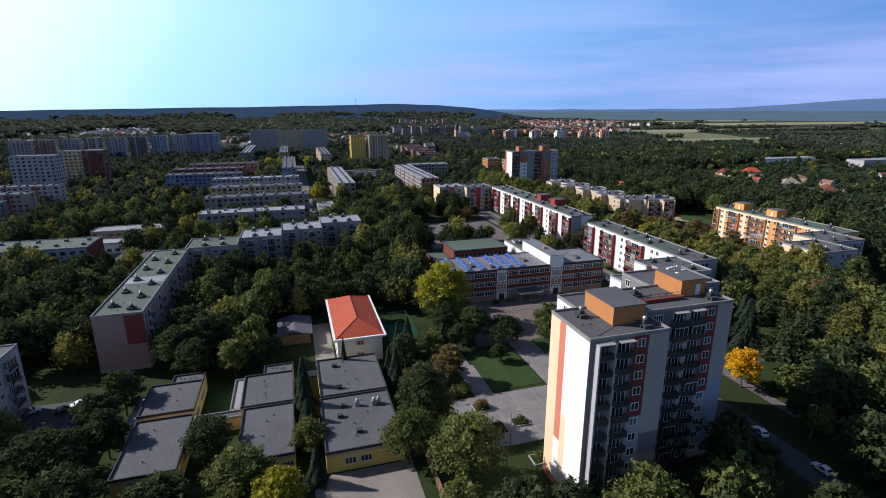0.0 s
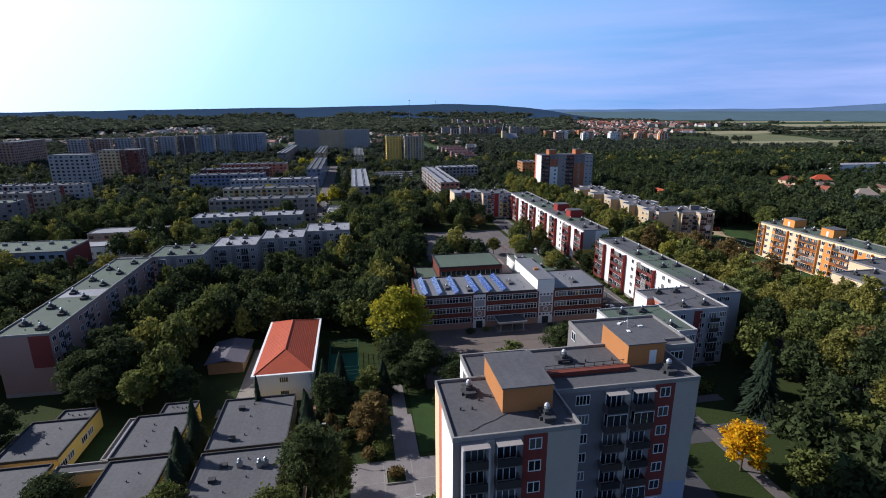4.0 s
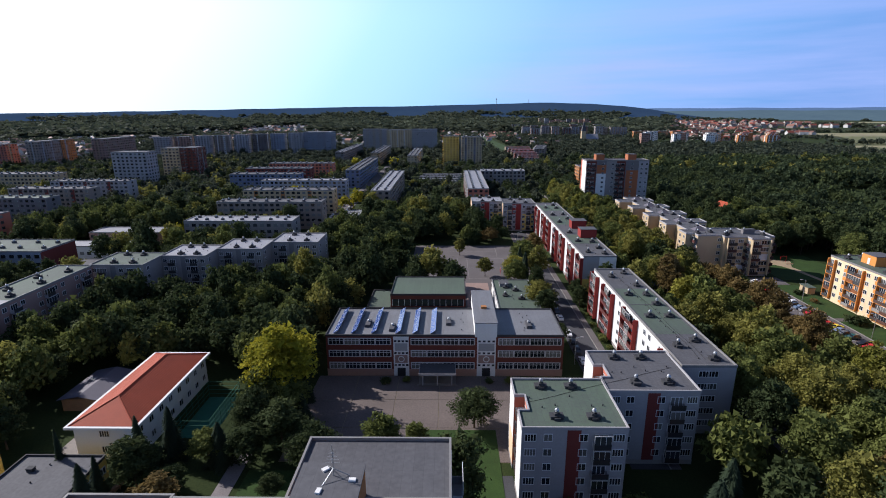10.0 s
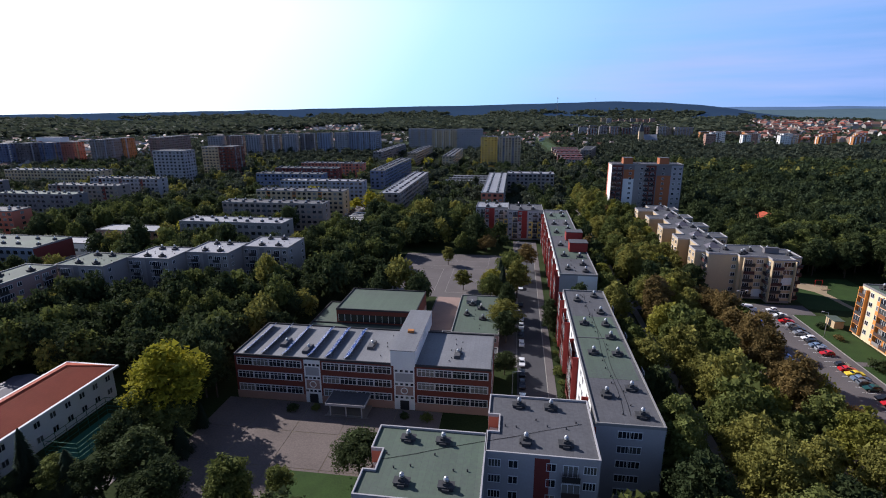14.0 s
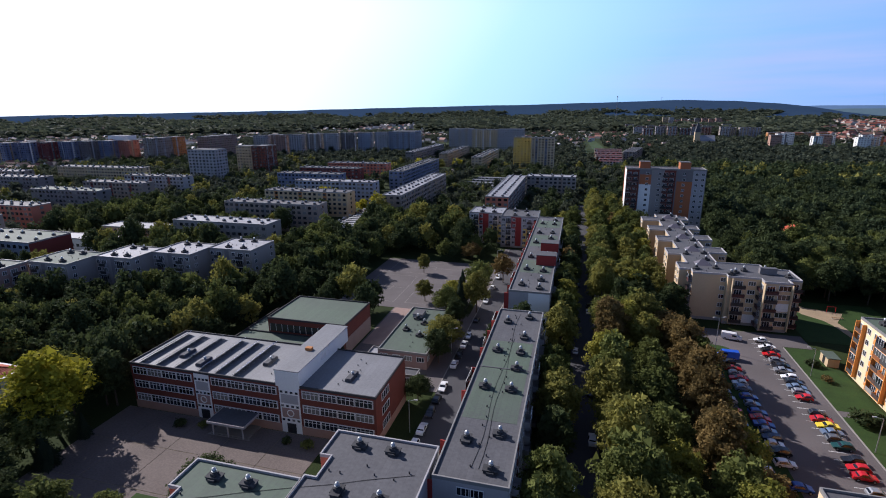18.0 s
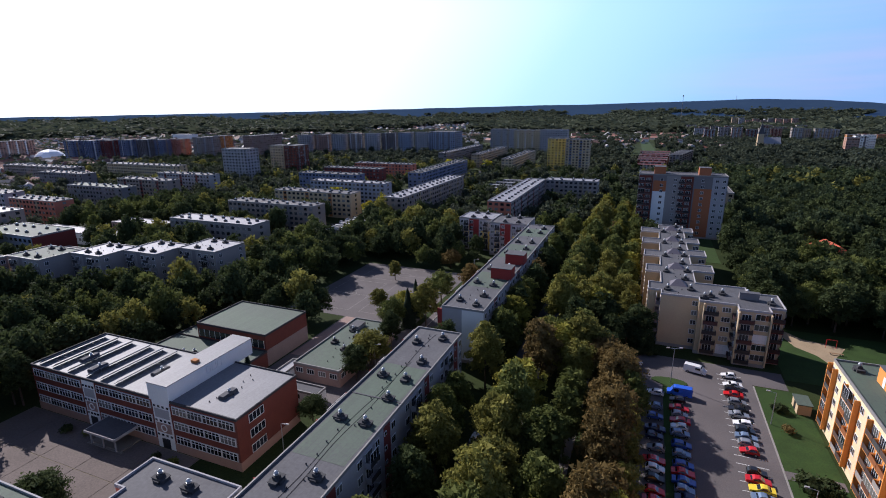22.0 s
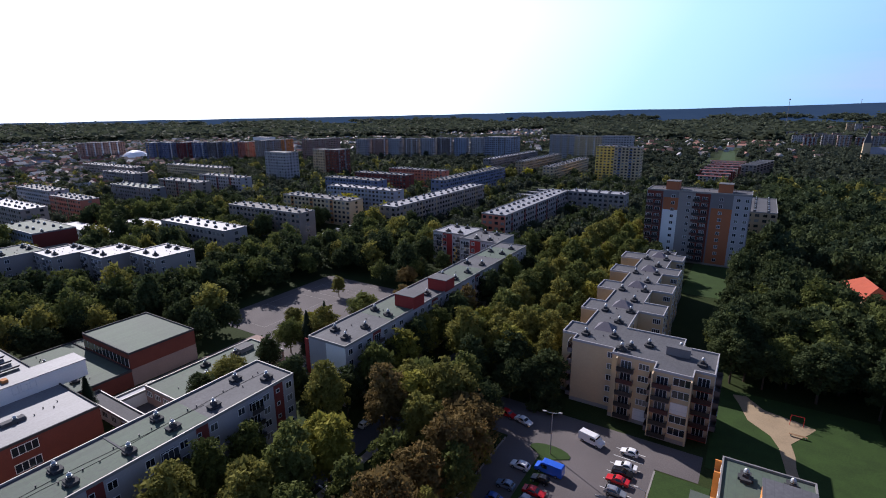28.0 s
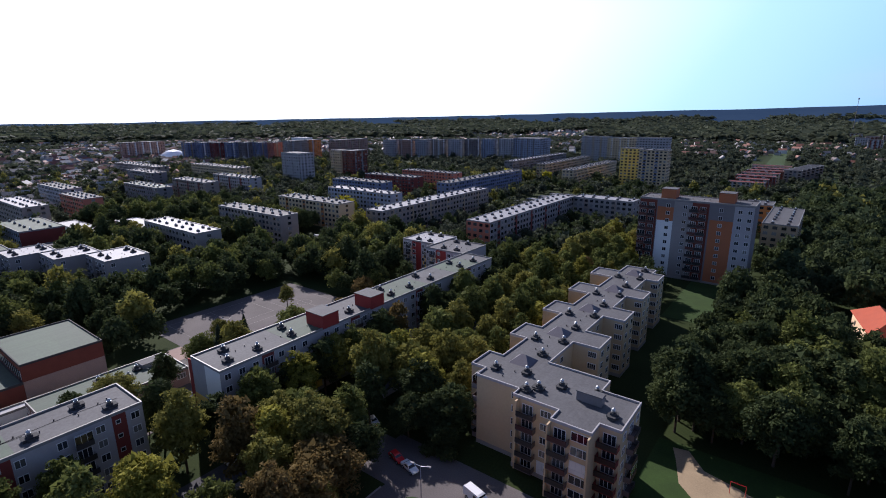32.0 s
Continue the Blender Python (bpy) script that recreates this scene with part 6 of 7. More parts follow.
house_cluster("far_houses", "small far houses with red and brown pitched roofs", scatter(1700, -1500, 960, 300, 2300) + scatter(400, -1100, 540, -520, 1000, 1.1) + scatter(700, -2400, 2000, 900, 3200, 1.5), HOUSE_WALL, HOUSE_ROOF)
house_cluster("village_houses", "low houses with reddish roofs among gardens", scatter(120, -430, 250, -215, 390) + scatter(60, -560, 300, -330, 440) + scatter(420, -1000, 400, -420, 900) + scatter(420, -1700, 180, -430, 700) + scatter(60, -640, 640, -560, 760), HOUSE_WALL, HOUSE_ROOF)
house_cluster("town_houses", "red-roofed houses of the far town", scatter(40, 600, 1100, 760, 1240, 1.2) + scatter(260, 520, 1320, 980, 1800, 1.3) + scatter(260, 640, 1750, 1500, 2600, 1.6), HOUSE_WALL, HOUSE_ROOF_R)
house_cluster("garden_houses", "red-roofed houses beyond the woods", scatter(40, 330, 150, 620, 380, 0.75) + scatter(60, 640, 300, 1100, 700, 0.8), HOUSE_WALL, HOUSE_ROOF_R)
def villa(label, x, y, w, d, e, r, turn, wall, roof):
    """House with a hipped roof: half sizes w and d, eaves e, ridge r."""
    lone = thing("villa", label, "house", (x, y, 0))
    lone.rotation_euler = (0, 0, radians(turn))
    clear(x - d, y - d, x + d, y + d, 1)
    part("wall", MB().box(-w, -d, 0, w, d, e + 0.2).mesh("wall", wall), lone)
    a, c, g = w + 0.7, d + 0.6, d - w * 0.8
    part("roof", MB().poly([(-a, -c, e), (0, -g, r), (0, g, r), (-a, c, e)]).poly([(a, c, e), (0, g, r), (0, -g, r), (a, -c, e)]).poly([(-a, -c, e), (a, -c, e), (0, -g, r)]).poly([(a, c, e), (-a, c, e), (0, g, r)]).mesh("roof", roof), lone)
    for sx in (-1, 1):
        for k in range(3):
            part("window", MB().box(sx * w - 0.06, -d * 0.6 + k * d * 0.6 - 0.6, e * 0.45, sx * w + 0.06, -d * 0.6 + k * d * 0.6 + 0.6, e * 0.45 + 1.4).mesh("window", GLASS_J), lone)


villa("villa with a bright orange tiled roof in the woods", 246, 345, 4.8, 10, 5.6, 9.6, 10, PEACH, TILE_RED)
clear(232, 318, 246, 346, 0)
villa("wide house with a bright red tiled roof", 436, 398, 4.8, 7, 4.5, 8.5, 60, CREAM, TILE_RED)
villa("house with a dark red tiled roof in a garden", 408, 402, 4.5, 7, 4.0, 7.5, 20, PEACH, DARKRED)
villa("white house with a brown roof in a garden", 392, 320, 5, 7, 5.0, 9, 70, WHITE, BROWN)
villa("white house with a grey roof in a garden", 372, 282, 5, 8, 4.0, 7.5, 30, WHITE, MEMBRANE_D)
villa("low white house with a reddish roof", 398, 292, 5, 8, 4.0, 7.5, -40, WHITE, BRICK)

# fields far to the right
strip("field_pale", [(2300, 2850, 4700, 3500), (720, 905, 1350, 950), (980, 1250, 1900, 1420), (1500, 1700, 3600, 2000), (1500, 2300, 2600, 2500)], 0.12, mat("stubble", (0.22, 0.20, 0.11), 0.95, 0.25, 0.01, 0.3), "pale stubble fields in the distance", "field", 0.0)
strip("field_green", [(625, 520, 760, 615), (1300, 1050, 2400, 1200), (1900, 2150, 4200, 2280)], 0.14, LAWN, "green meadow in the distance", "field", 0.0)

structure("field_meadow", MB().prism([(715, 840), (760, 790), (935, 790), (1085, 1090), (1120, 1290), (1060, 1400), (940, 1180)], 0.0, 0.1).mesh("field_meadow", mat("dry_meadow", (0.115, 0.120, 0.050), 0.95, 0.3, 0.02, 0.5)), "dry green meadow between the woods", "field")
clear(715, 790, 1010, 980, 0)
clear(880, 930, 1130, 1385, 0)

clear(428, 940, 790, 1090, 0)
clear(240, 1215, 530, 1290, 0)

# ---- wooded hills on the horizon ----
RIDGE = [(-80, 24), (-61, 30), (-47, 42), (-37, 48), (-25, 60), (-15, 73), (-8, 82), (0, 88), (5, 98), (9, 104), (12, 103), (16, 95), (19, 80), (21.5, 58), (24, 30), (27, 8), (30, -3), (60, -3)]
PLAIN = [(18, 30), (24, 44), (30, 50), (60, 50)]
DISTANT = [(18, 62), (26, 66), (38, 64), (44, 68), (47, 84), (51, 110), (54, 126), (60, 145), (80, 110)]


def hill_z(x, y, heights=RIDGE, dist=2900, depth=1050, rough=5.0):
    d, a = math.hypot(x, y), math.degrees(math.atan2(x, y))
    f = min(1.0, max(0.0, (d - dist) / depth))
    h = float(np.interp(a, [p[0] for p in heights], [p[1] for p in heights]))
    g = f * f * (3 - 2 * f)
    return h * g + rough * g * noise.noise((x * 0.004, y * 0.004, dist * 0.01))


def ridge(name, dist, depth, heights, label, step, rough, m):
    b = MB()
    a0, a1 = heights[0][0], heights[-1][0]
    n, k = int((a1 - a0) / step), 9
    for i in range(n + 1):
        a = radians(a0 + (a1 - a0) * i / n)
        for j in range(k + 1):
            d = dist + depth * j / k
            x, y = d * math.sin(a), d * math.cos(a)
            b.v.append((x, y, hill_z(x, y, heights, dist, depth, rough) - (1.0 if j == 0 else 0.0)))
    for i in range(n):
        for j in range(k):
            o = i * (k + 1) + j
            b.f.append((o, o + k + 1, o + k + 2, o + 1))
            b.m.append(0)
    me = b.mesh(name, m)
    me.polygons.foreach_set("use_smooth", [True] * len(me.polygons))
    return tagged(new(name, me), label, "hill", "", "structure")


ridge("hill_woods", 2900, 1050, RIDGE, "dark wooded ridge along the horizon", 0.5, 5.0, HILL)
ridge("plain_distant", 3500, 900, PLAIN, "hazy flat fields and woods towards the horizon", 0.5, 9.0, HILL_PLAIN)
ridge("hill_distant", 4350, 500, DISTANT, "faint distant hills at the horizon with blue haze in their colour", 0.5, 6.0, HILL_FAR)
for a, d, base, hgt in ((7.0, 2172, 0, 104), (9.5, 3930, 90, 38)):
    mast = thing("radio_mast", "slender lattice radio mast on the hill", "mast", (d * math.sin(radians(a)), d * math.cos(radians(a)), base))
    part("shaft", MB().tube((0, 0, 0), (0, 0, hgt), 1.0, 0.5, 6).mesh("shaft", GREY), mast)
    part("platform", MB().tube((0, 0, hgt - 5), (0, 0, hgt - 1), 2.0, 2.0, 8).mesh("platform", GREY), mast)

# ---- cars ----
def car_parts(L, W, H_, kind):
    """Body, glass house and wheels of a car, nose along +x."""
    hw = W / 2
    body = MB()
    if kind == "van":
        prof = [(-L / 2, 0.35), (L / 2 - 0.1, 0.35), (L / 2, 0.55), (L / 2 - 0.05, 1.0), (L / 2 - 0.75, 1.15), (L / 2 - 1.35, H_ - 0.12), (L / 2 - 1.7, H_), (-L / 2 + 0.15, H_), (-L / 2, H_ - 0.2)]
        inset = [0.08, 0.08, 0.12, 0.1, 0.06, 0.14, 0.2, 0.2, 0.14]
    elif kind == "estate":
        prof = [(-L / 2, 0.35), (L / 2 - 0.1, 0.32), (L / 2, 0.5), (L / 2 - 0.08, 0.72), (L / 2 - 1.05, 0.92), (L / 2 - 1.75, H_ - 0.06), (L / 2 - 2.1, H_), (-L / 2 + 0.6, H_ - 0.03), (-L / 2 + 0.12, 0.95), (-L / 2, 0.8)]
        inset = [0.1, 0.12, 0.16, 0.1, 0.05, 0.22, 0.26, 0.26, 0.06, 0.08]
    else:
        prof = [(-L / 2, 0.35), (L / 2 - 0.1, 0.32), (L / 2, 0.5), (L / 2 - 0.08, 0.70), (L / 2 - 1.15, 0.90), (L / 2 - 1.85, H_ - 0.06), (L / 2 - 2.2, H_), (-L / 2 + 1.35, H_ - 0.04), (-L / 2 + 0.75, 0.98), (-L / 2 + 0.05, 0.92), (-L / 2, 0.7)]
        inset = [0.1, 0.12, 0.16, 0.1, 0.05, 0.22, 0.26, 0.26, 0.06, 0.08, 0.1]
    n = len(prof)
    left = [(x, -hw + i, z) for (x, z), i in zip(prof, inset)]
    right = [(x, hw - i, z) for (x, z), i in zip(prof, inset)]
    body.poly(left).poly(right[::-1])
    for k in range(n):
        j = (k + 1) % n
        body.poly([left[k], right[k], right[j], left[j]])
    glass = MB()
    zt = H_ - 0.14
    if kind == "van":
        xs = (L / 2 - 0.95, L / 2 - 1.32)
        glass.poly([(xs[0] + 0.02, -hw + 0.12, 1.3), (xs[0] + 0.02, hw - 0.12, 1.3), (xs[1] + 0.03, hw - 0.2, zt), (xs[1] + 0.03, -hw + 0.2, zt)])
        for s in (-1, 1):
            glass.box(L / 2 - 2.5, s * (hw - 0.12) - 0.06, 1.2, L / 2 - 1.35, s * (hw - 0.12) + 0.03, H_ - 0.35)
    else:
        xf0, xf1 = prof[4][0] - 0.04, prof[5][0] + 0.02
        glass.poly([(xf0, -hw + 0.15, 0.96), (xf0, hw - 0.15, 0.96), (xf1 + 0.03, hw - 0.27, zt + 0.04), (xf1 + 0.03, -hw + 0.27, zt + 0.04)])
        k = 8 if kind == "estate" else 8
        xr0, xr1 = prof[k][0], prof[7][0]
        glass.poly([(xr0 - 0.02, hw - 0.16, 1.0), (xr0 - 0.02, -hw + 0.16, 1.0), (xr1 - 0.06, -hw + 0.3, zt + 0.02), (xr1 - 0.06, hw - 0.3, zt + 0.02)])
        for s in (-1, 1):
            pts = [(xr0 + 0.35, s * (hw - 0.04), 0.98), (xf0 - 0.3, s * (hw - 0.04), 0.96), (xf1 - 0.15, s * (hw - 0.215), zt), (xr1 + 0.15, s * (hw - 0.215), zt)]
            glass.poly(pts if s < 0 else pts[::-1])
    wheel = MB().tube((0, -0.1, 0), (0, 0.1, 0), 0.31, 0.31, 14, 0).tube((0, -0.115, 0), (0, 0.115, 0), 0.19, 0.19, 10, 1)
    lights = MB().box(L / 2 - 0.12, -hw + 0.18, 0.55, L / 2 + 0.0, -hw + 0.5, 0.70).mesh("headlight", LAMP)
    return body.mesh("body", PAINT), glass.mesh("window", CAR_GLASS), wheel.mesh("wheel", TYRE, STEEL), lights


def make_car(L, W, H_, kind, label, category, group=""):
    c = thing("car" if kind != "van" else "van", label, category, (0, 0, 0), group)
    bd, gl, wh, hl = cached(("car", L, W, H_, kind), lambda: car_parts(L, W, H_, kind))
    part("body", bd, c)
    part("window", gl, c, None, "dark tinted glass")
    for sx in (-L * 0.3, L * 0.31):
        for sy in (-W / 2 + 0.1, W / 2 - 0.1):
            part("wheel", wh, c, pose(sx, sy, 0.31))
    if kind == "van":
        part("headlight", hl, c)
        part("headlight", hl, c, pose(0, W - 0.68, 0))
    return c


random.seed(21)
protos = [make_car(3.75, 1.65, 1.45, "estate", "parked hatchback car on asphalt", "car", "parked cars"), make_car(4.1, 1.68, 1.43, "sedan", "parked saloon car on asphalt", "car", "parked cars"), make_car(3.4, 1.58, 1.45, "estate", "small parked hatchback car", "car", "parked cars")]
used = [False] * len(protos)


def repaint(me, paint):
    me = me.copy()
    me.materials[0] = paint
    return me


def park(x, y, a, paint=None, label="", z=0.03):
    i = random.randrange(len(protos))
    m = pose(x, y, z, 0, 0, a + U(-2.5, 2.5))
    if not used[i]:
        protos[i].matrix_basis, used[i] = m, True
        c = protos[i]
    else:
        c = copy_thing(protos[i], m)
    if paint:
        for o in c.children:
            if o.name.startswith("body"):
                o.data = cached(("painted", i, paint.name), lambda: repaint(o.data, paint))
    if label:
        c["label"] = label
    return c


COLOURS = {"W": (PAINT_WHITE, "white"), "R": (PAINT_RED, "red"), "Y": (PAINT_YELLOW, "yellow"), "K": (mat("black_car_paint", (0.012, 0.012, 0.014), 0.3, 0.05, coat=0.8), "black"), "S": (mat("silver_car_paint", (0.36, 0.37, 0.39), 0.3, 0.05, metal=0.5, coat=0.6), "silver"), "L": (mat("pale_blue_car_paint", (0.20, 0.27, 0.38), 0.3, 0.05, metal=0.4, coat=0.6), "silvery blue"), "B": (mat("blue_car_paint", (0.03, 0.08, 0.32), 0.3, 0.05, coat=0.7), "blue"), "N": (mat("navy_car_paint", (0.015, 0.025, 0.075), 0.3, 0.05, coat=0.8), "navy blue"), "G": (mat("grey_car_paint", (0.10, 0.105, 0.115), 0.3, 0.05, coat=0.7), "dark grey"), "D": (mat("green_car_paint", (0.012, 0.06, 0.055), 0.3, 0.05, coat=0.8), "dark green")}
BAYS = [(194.7, "W224.4 W219.8 K217.6 R215.2 S211.9 K208.9 S206.5 W203.1 K200.7 L198.3 S196.0 R193.6 K187.2 R184.9 Y182.6 L180.3 G178.0 D175.8 K171.5 R169.2 R166.9 S162.5 K158.0 W153.5"),
        (182.4, "K208.2 R204.6 S202.0 R199.6 W197.2 L194.8 B190.9 L187.9 B184.6 R182.3 B180.0 L177.7 N175.5 W173.3 K171.0 W167.4 B161.0 S156.5"),
        (177.5, "W209.8 L203.7 B199.6 N194.9 N192.2 S188.2 R184.2 W181.8 K179.0 R175.6 R173.2 D170.8 B168.6 W164.4 K157.0")]
for xr, row in BAYS:
    for item in row.split():
        paint, word = COLOURS[item[0]]
        park(xr + U(-0.25, 0.25), float(item[1:]), 0 if random.random() < 0.6 else 180, paint, word + " car parked on worn asphalt")
park(168.6, 224.3, -12, PAINT_RED, "red parked car at the car park entrance")
park(172.6, 223.6, -12)
for y in (150, 155.5, 161, 167, 172.5, 178, 189.5, 195, 201, 207, 219, 236, 250, 262, 281):
    park(113.4, y, 90 + 180 * random.randrange(2))
for x, y, a in ((-62, 112, 20), (-60.5, 115.2, 20), (-63.5, 108.5, 20), (-58.8, 119, 20), (-52, 117.5, 25), (-49.5, 119.2, 25), (-47.0, 110.5, 100), (87.4, 68, 80), (88.6, 56, 88), (147.6, 120, 90), (143.8, 150, 90), (147.6, 166, 90), (143.8, 178.5, 90), (147.7, 184, 80), (143.8, 205, 90), (147.6, 240, 90), (143.9, 260, 90), (156.5, 230.2, -20), (147.4, 234.5, 90), (222, 372, 0), (186, 376, 10), (189, 376, 10)):
    park(x, y, a)
for i in range(14):
    park(5.2, 320 + 8 * i + U(-1, 1), 90)
    park(10.8, 322 + 9 * i + U(-1, 1), 90)
van = make_car(5.2, 2.0, 2.05, "van", "white delivery van parked beside the lawn", "van")
van.matrix_basis = pose(187.1, 224.4, 0.03, 0, 0, -14)
van.children[0].data = van.children[0].data.copy()
van.children[0].data.materials[0] = PAINT_WHITE
bv = make_car(5.4, 2.0, 2.3, "van", "bright blue covered van in the car park", "van")
bv.matrix_basis = pose(182.9, 211.4, 0.03, 0, 0, 178)
bv.children[0].data = bv.children[0].data.copy()
bv.children[0].data.materials[0] = PAINT_BLUE

# ---- street lamps ----
def lamp_post(x, y, a, arms=1, h=9.0):
    lp = thing("street_lamp", "slender grey street lamp", "street lamp", (x, y, 0), "street lamps")
    lp.rotation_euler = (0, 0, radians(a))
    part("pole", cached(("pole", h), lambda: MB().tube((0, 0, 0), (0, 0, h), 0.11, 0.07, 8).mesh("pole", STEEL)), lp)
    for s in ((1,), (1, -1))[arms - 1]:
        part("arm", cached(("arm", h, s), lambda: MB().tube((0, 0, h), (1.6 * s, 0, h + 0.25), 0.05, 0.04, 6).mesh("arm", STEEL)), lp)
        part("lantern", cached(("lantern", h, s), lambda: MB().box(1.5 * s - 0.35, -0.14, h + 0.18, 1.5 * s + 0.35, 0.14, h + 0.36).mesh("lantern", GREYW)), lp)
    return lp


lamp_post(181.2, 216.6, 15, 2, 9.2)
for x, y, a in ((111, 160, 0), (111, 196, 0), (111, 236, 0), (111, 276, 0), (200.4, 206, 180), (200.4, 176, 180), (157.5, 140, 180), (157.5, 180, 180), (157.5, 250, 180), (157.5, 290, 180), (58, 100, 0), (96, 64, 180), (37, 79, 0), (22, 100, 0), (6, 300, 0), (13, 340, 180), (13, 380, 180)):
    lamp_post(x, y, a, 1, 7.5)

# climbing frame and bench by the sand patch
fr = thing("play_frame", "small metal climbing frame on sand", "play equipment", (222.9, 252.4, 0.1))
for x in (-1.2, 1.2):
    part("post", cached("fp1", lambda: MB().tube((0, 0, 0), (0, 0, 2.4), 0.06, 0.06, 6).mesh("post", PAINT_RED)), fr, pose(x, 0, 0))
part("bar", MB().tube((-1.2, 0, 2.4), (1.2, 0, 2.4), 0.06, 0.06, 6).mesh("bar", PAINT_RED), fr)
bn = thing("bench", "weathered wooden park bench", "bench", (223.0, 248.0, 0.1))
part("seat", MB().box(-1.6, -0.25, 0.42, 1.6, 0.25, 0.48).mesh("seat", WOOD), bn)
for x in (-1.3, 1.3):
    part("leg", MB().box(x - 0.06, -0.22, 0, x + 0.06, 0.22, 0.42).mesh("leg", KERB), bn)
gl = thing("goal_frame", "red metal goal frame on the sports ground", "goal", (99, 236, 0))
part("frame", MB().tube((0, -1.5, 0), (0, -1.5, 2), 0.06, 0.06, 6).tube((0, 1.5, 0), (0, 1.5, 2), 0.06, 0.06, 6).tube((0, -1.5, 2), (0, 1.5, 2), 0.06, 0.06, 6).mesh("frame", PAINT_RED), gl)

# ---- trees ----
rng = np.random.default_rng(7)


def leaf_cloud(n, lobes, size, flat=0.75):
    """Loose pointed leaves and twigs' ends on the skin of several lobes."""
    out = []
    c = np.array([l[:3] for l in lobes])
    r = np.array([l[3] for l in lobes])
    pick = rng.choice(len(lobes), n, p=(r ** 1.55) / (r ** 1.55).sum())
    d = rng.normal(size=(n, 3))
    d /= np.linalg.norm(d, axis=1)[:, None]
    d[:, 2] = np.where(d[:, 2] < -0.35, -d[:, 2], d[:, 2])
    rad = r[pick] * (0.42 + 0.80 * rng.random(n) ** 0.75)
    p = c[pick] + d * rad[:, None] * np.array([1, 1, flat])
    p += rng.normal(scale=0.9 * size, size=(n, 3))
    nrm = d + rng.normal(scale=0.62, size=(n, 3))
    nrm /= np.linalg.norm(nrm, axis=1)[:, None]
    a = np.cross(nrm, rng.normal(size=(n, 3)))
    a /= np.linalg.norm(a, axis=1)[:, None]
    b = np.cross(nrm, a)
    s = size * (0.6 + 0.8 * rng.random(n))[:, None]
    bend = nrm * s * 0.25
    v = np.stack([p - a * s - b * s * 0.6, p + a * s - b * s * 0.5 - bend, p + b * s - bend * 0.5], axis=1)
    return v.reshape(-1, 3)


def crown_lobes(k, R, z0, z1):
    """A body of a few wide lobes with many small boughs on its domed outside."""
    zc, hz = z0 + (z1 - z0) * 0.52, (z1 - z0) / 2
    lo = [(0, 0, zc + hz * 0.1, R * 0.66)]
    for i in range(5):
        a = 1.257 * i + rng.random()
        lo.append((R * 0.36 * math.cos(a), R * 0.36 * math.sin(a), zc + hz * rng.uniform(-0.3, 0.28), R * rng.uniform(0.42, 0.56)))
    for i in range(k):
        u = 1 - 1.72 * (i + rng.random()) / k
        a = 2.4 * i + rng.random() * 0.9
        w_ = math.sqrt(max(0.05, 1 - u * u)) * (1.0 if u < 0.2 else 1 - 0.18 * u)
        f = 0.72 + 0.42 * rng.random()
        lo.append((R * w_ * f * math.cos(a) * 0.88, R * w_ * f * math.sin(a) * 0.88, zc + hz * 0.84 * u * f, R * rng.uniform(0.13, 0.31)))
    return lo


def trunk_mesh(h, r, lobes):
    b = MB().tube((0, 0, 0), (0, 0, h * 0.35), r, r * 0.8, 8).tube((0, 0, h * 0.35), (0.1, 0.1, h * 0.75), r * 0.8, r * 0.35, 7)
    for l in lobes[1:6] + lobes[14:17]:
        b.tube((0, 0, h * (0.28 + 0.25 * rng.random())), (l[0] * 0.8, l[1] * 0.8, l[2]), r * 0.4, r * 0.1, 5)
    return b.mesh("trunk", BARK)


def core_mesh(lobes):
    """Dense dark inner twigs and leaves, as loose blades."""
    return leaf_cloud(520, [(l[0] * 0.72, l[1] * 0.72, l[2], l[3] * 0.66) for l in lobes], 0.55)


TREES = []
for k in range(9):
    # broad, oval and upright crowns in turn
    R, h = ((4.7, 11.4), (4.1, 13.2), (3.6, 14.2))[k % 3]
    R, h = R + 0.25 * (k // 3), h + 0.4 * (k // 3)
    lo = crown_lobes(40 + 5 * (k % 4), R, 1.6, h)
    cloud = np.concatenate([leaf_cloud(6400, lo, 0.205), core_mesh(lo)])
    TREES.append((cloud, trunk_mesh(h, 0.22, lo), lo, R, h))
MESHES = {}


def crown(k, m):
    key = (k, m.name)
    if key not in MESHES:
        MESHES[key] = quads_mesh("crown", TREES[k][0], m, 3)
    return MESHES[key]


def conifer_mesh():
    v = []
    for i in range(5200):
        f = rng.random() ** 0.75
        tier = 0.82 + 0.26 * ((f * 11.0) % 1.0)
        z, r = 1.0 + 11.5 * (1 - f), (0.2 + 3.2 * f) * tier
        a = rng.random() * 6.283
        L_ = r * (0.45 + 0.62 * rng.random()) * (0.86 + 0.2 * math.sin(5 * a + 9 * f))
        p = np.array([math.cos(a) * L_, math.sin(a) * L_, z - 0.35 * r])
        o = np.array([math.cos(a), math.sin(a), -0.35])
        sd = np.array([-math.sin(a), math.cos(a), 0])
        s = 0.17 + 0.17 * rng.random()
        up = np.array([0, 0, 0.12 + 0.2 * rng.random()])
        v += [p - o * s * 0.9 - sd * s * 0.5 + up, p + o * s * 1.2, p - o * s * 0.9 + sd * s * 0.5 + up]
    return quads_mesh("crown", np.array(v), LEAF_C, 3)


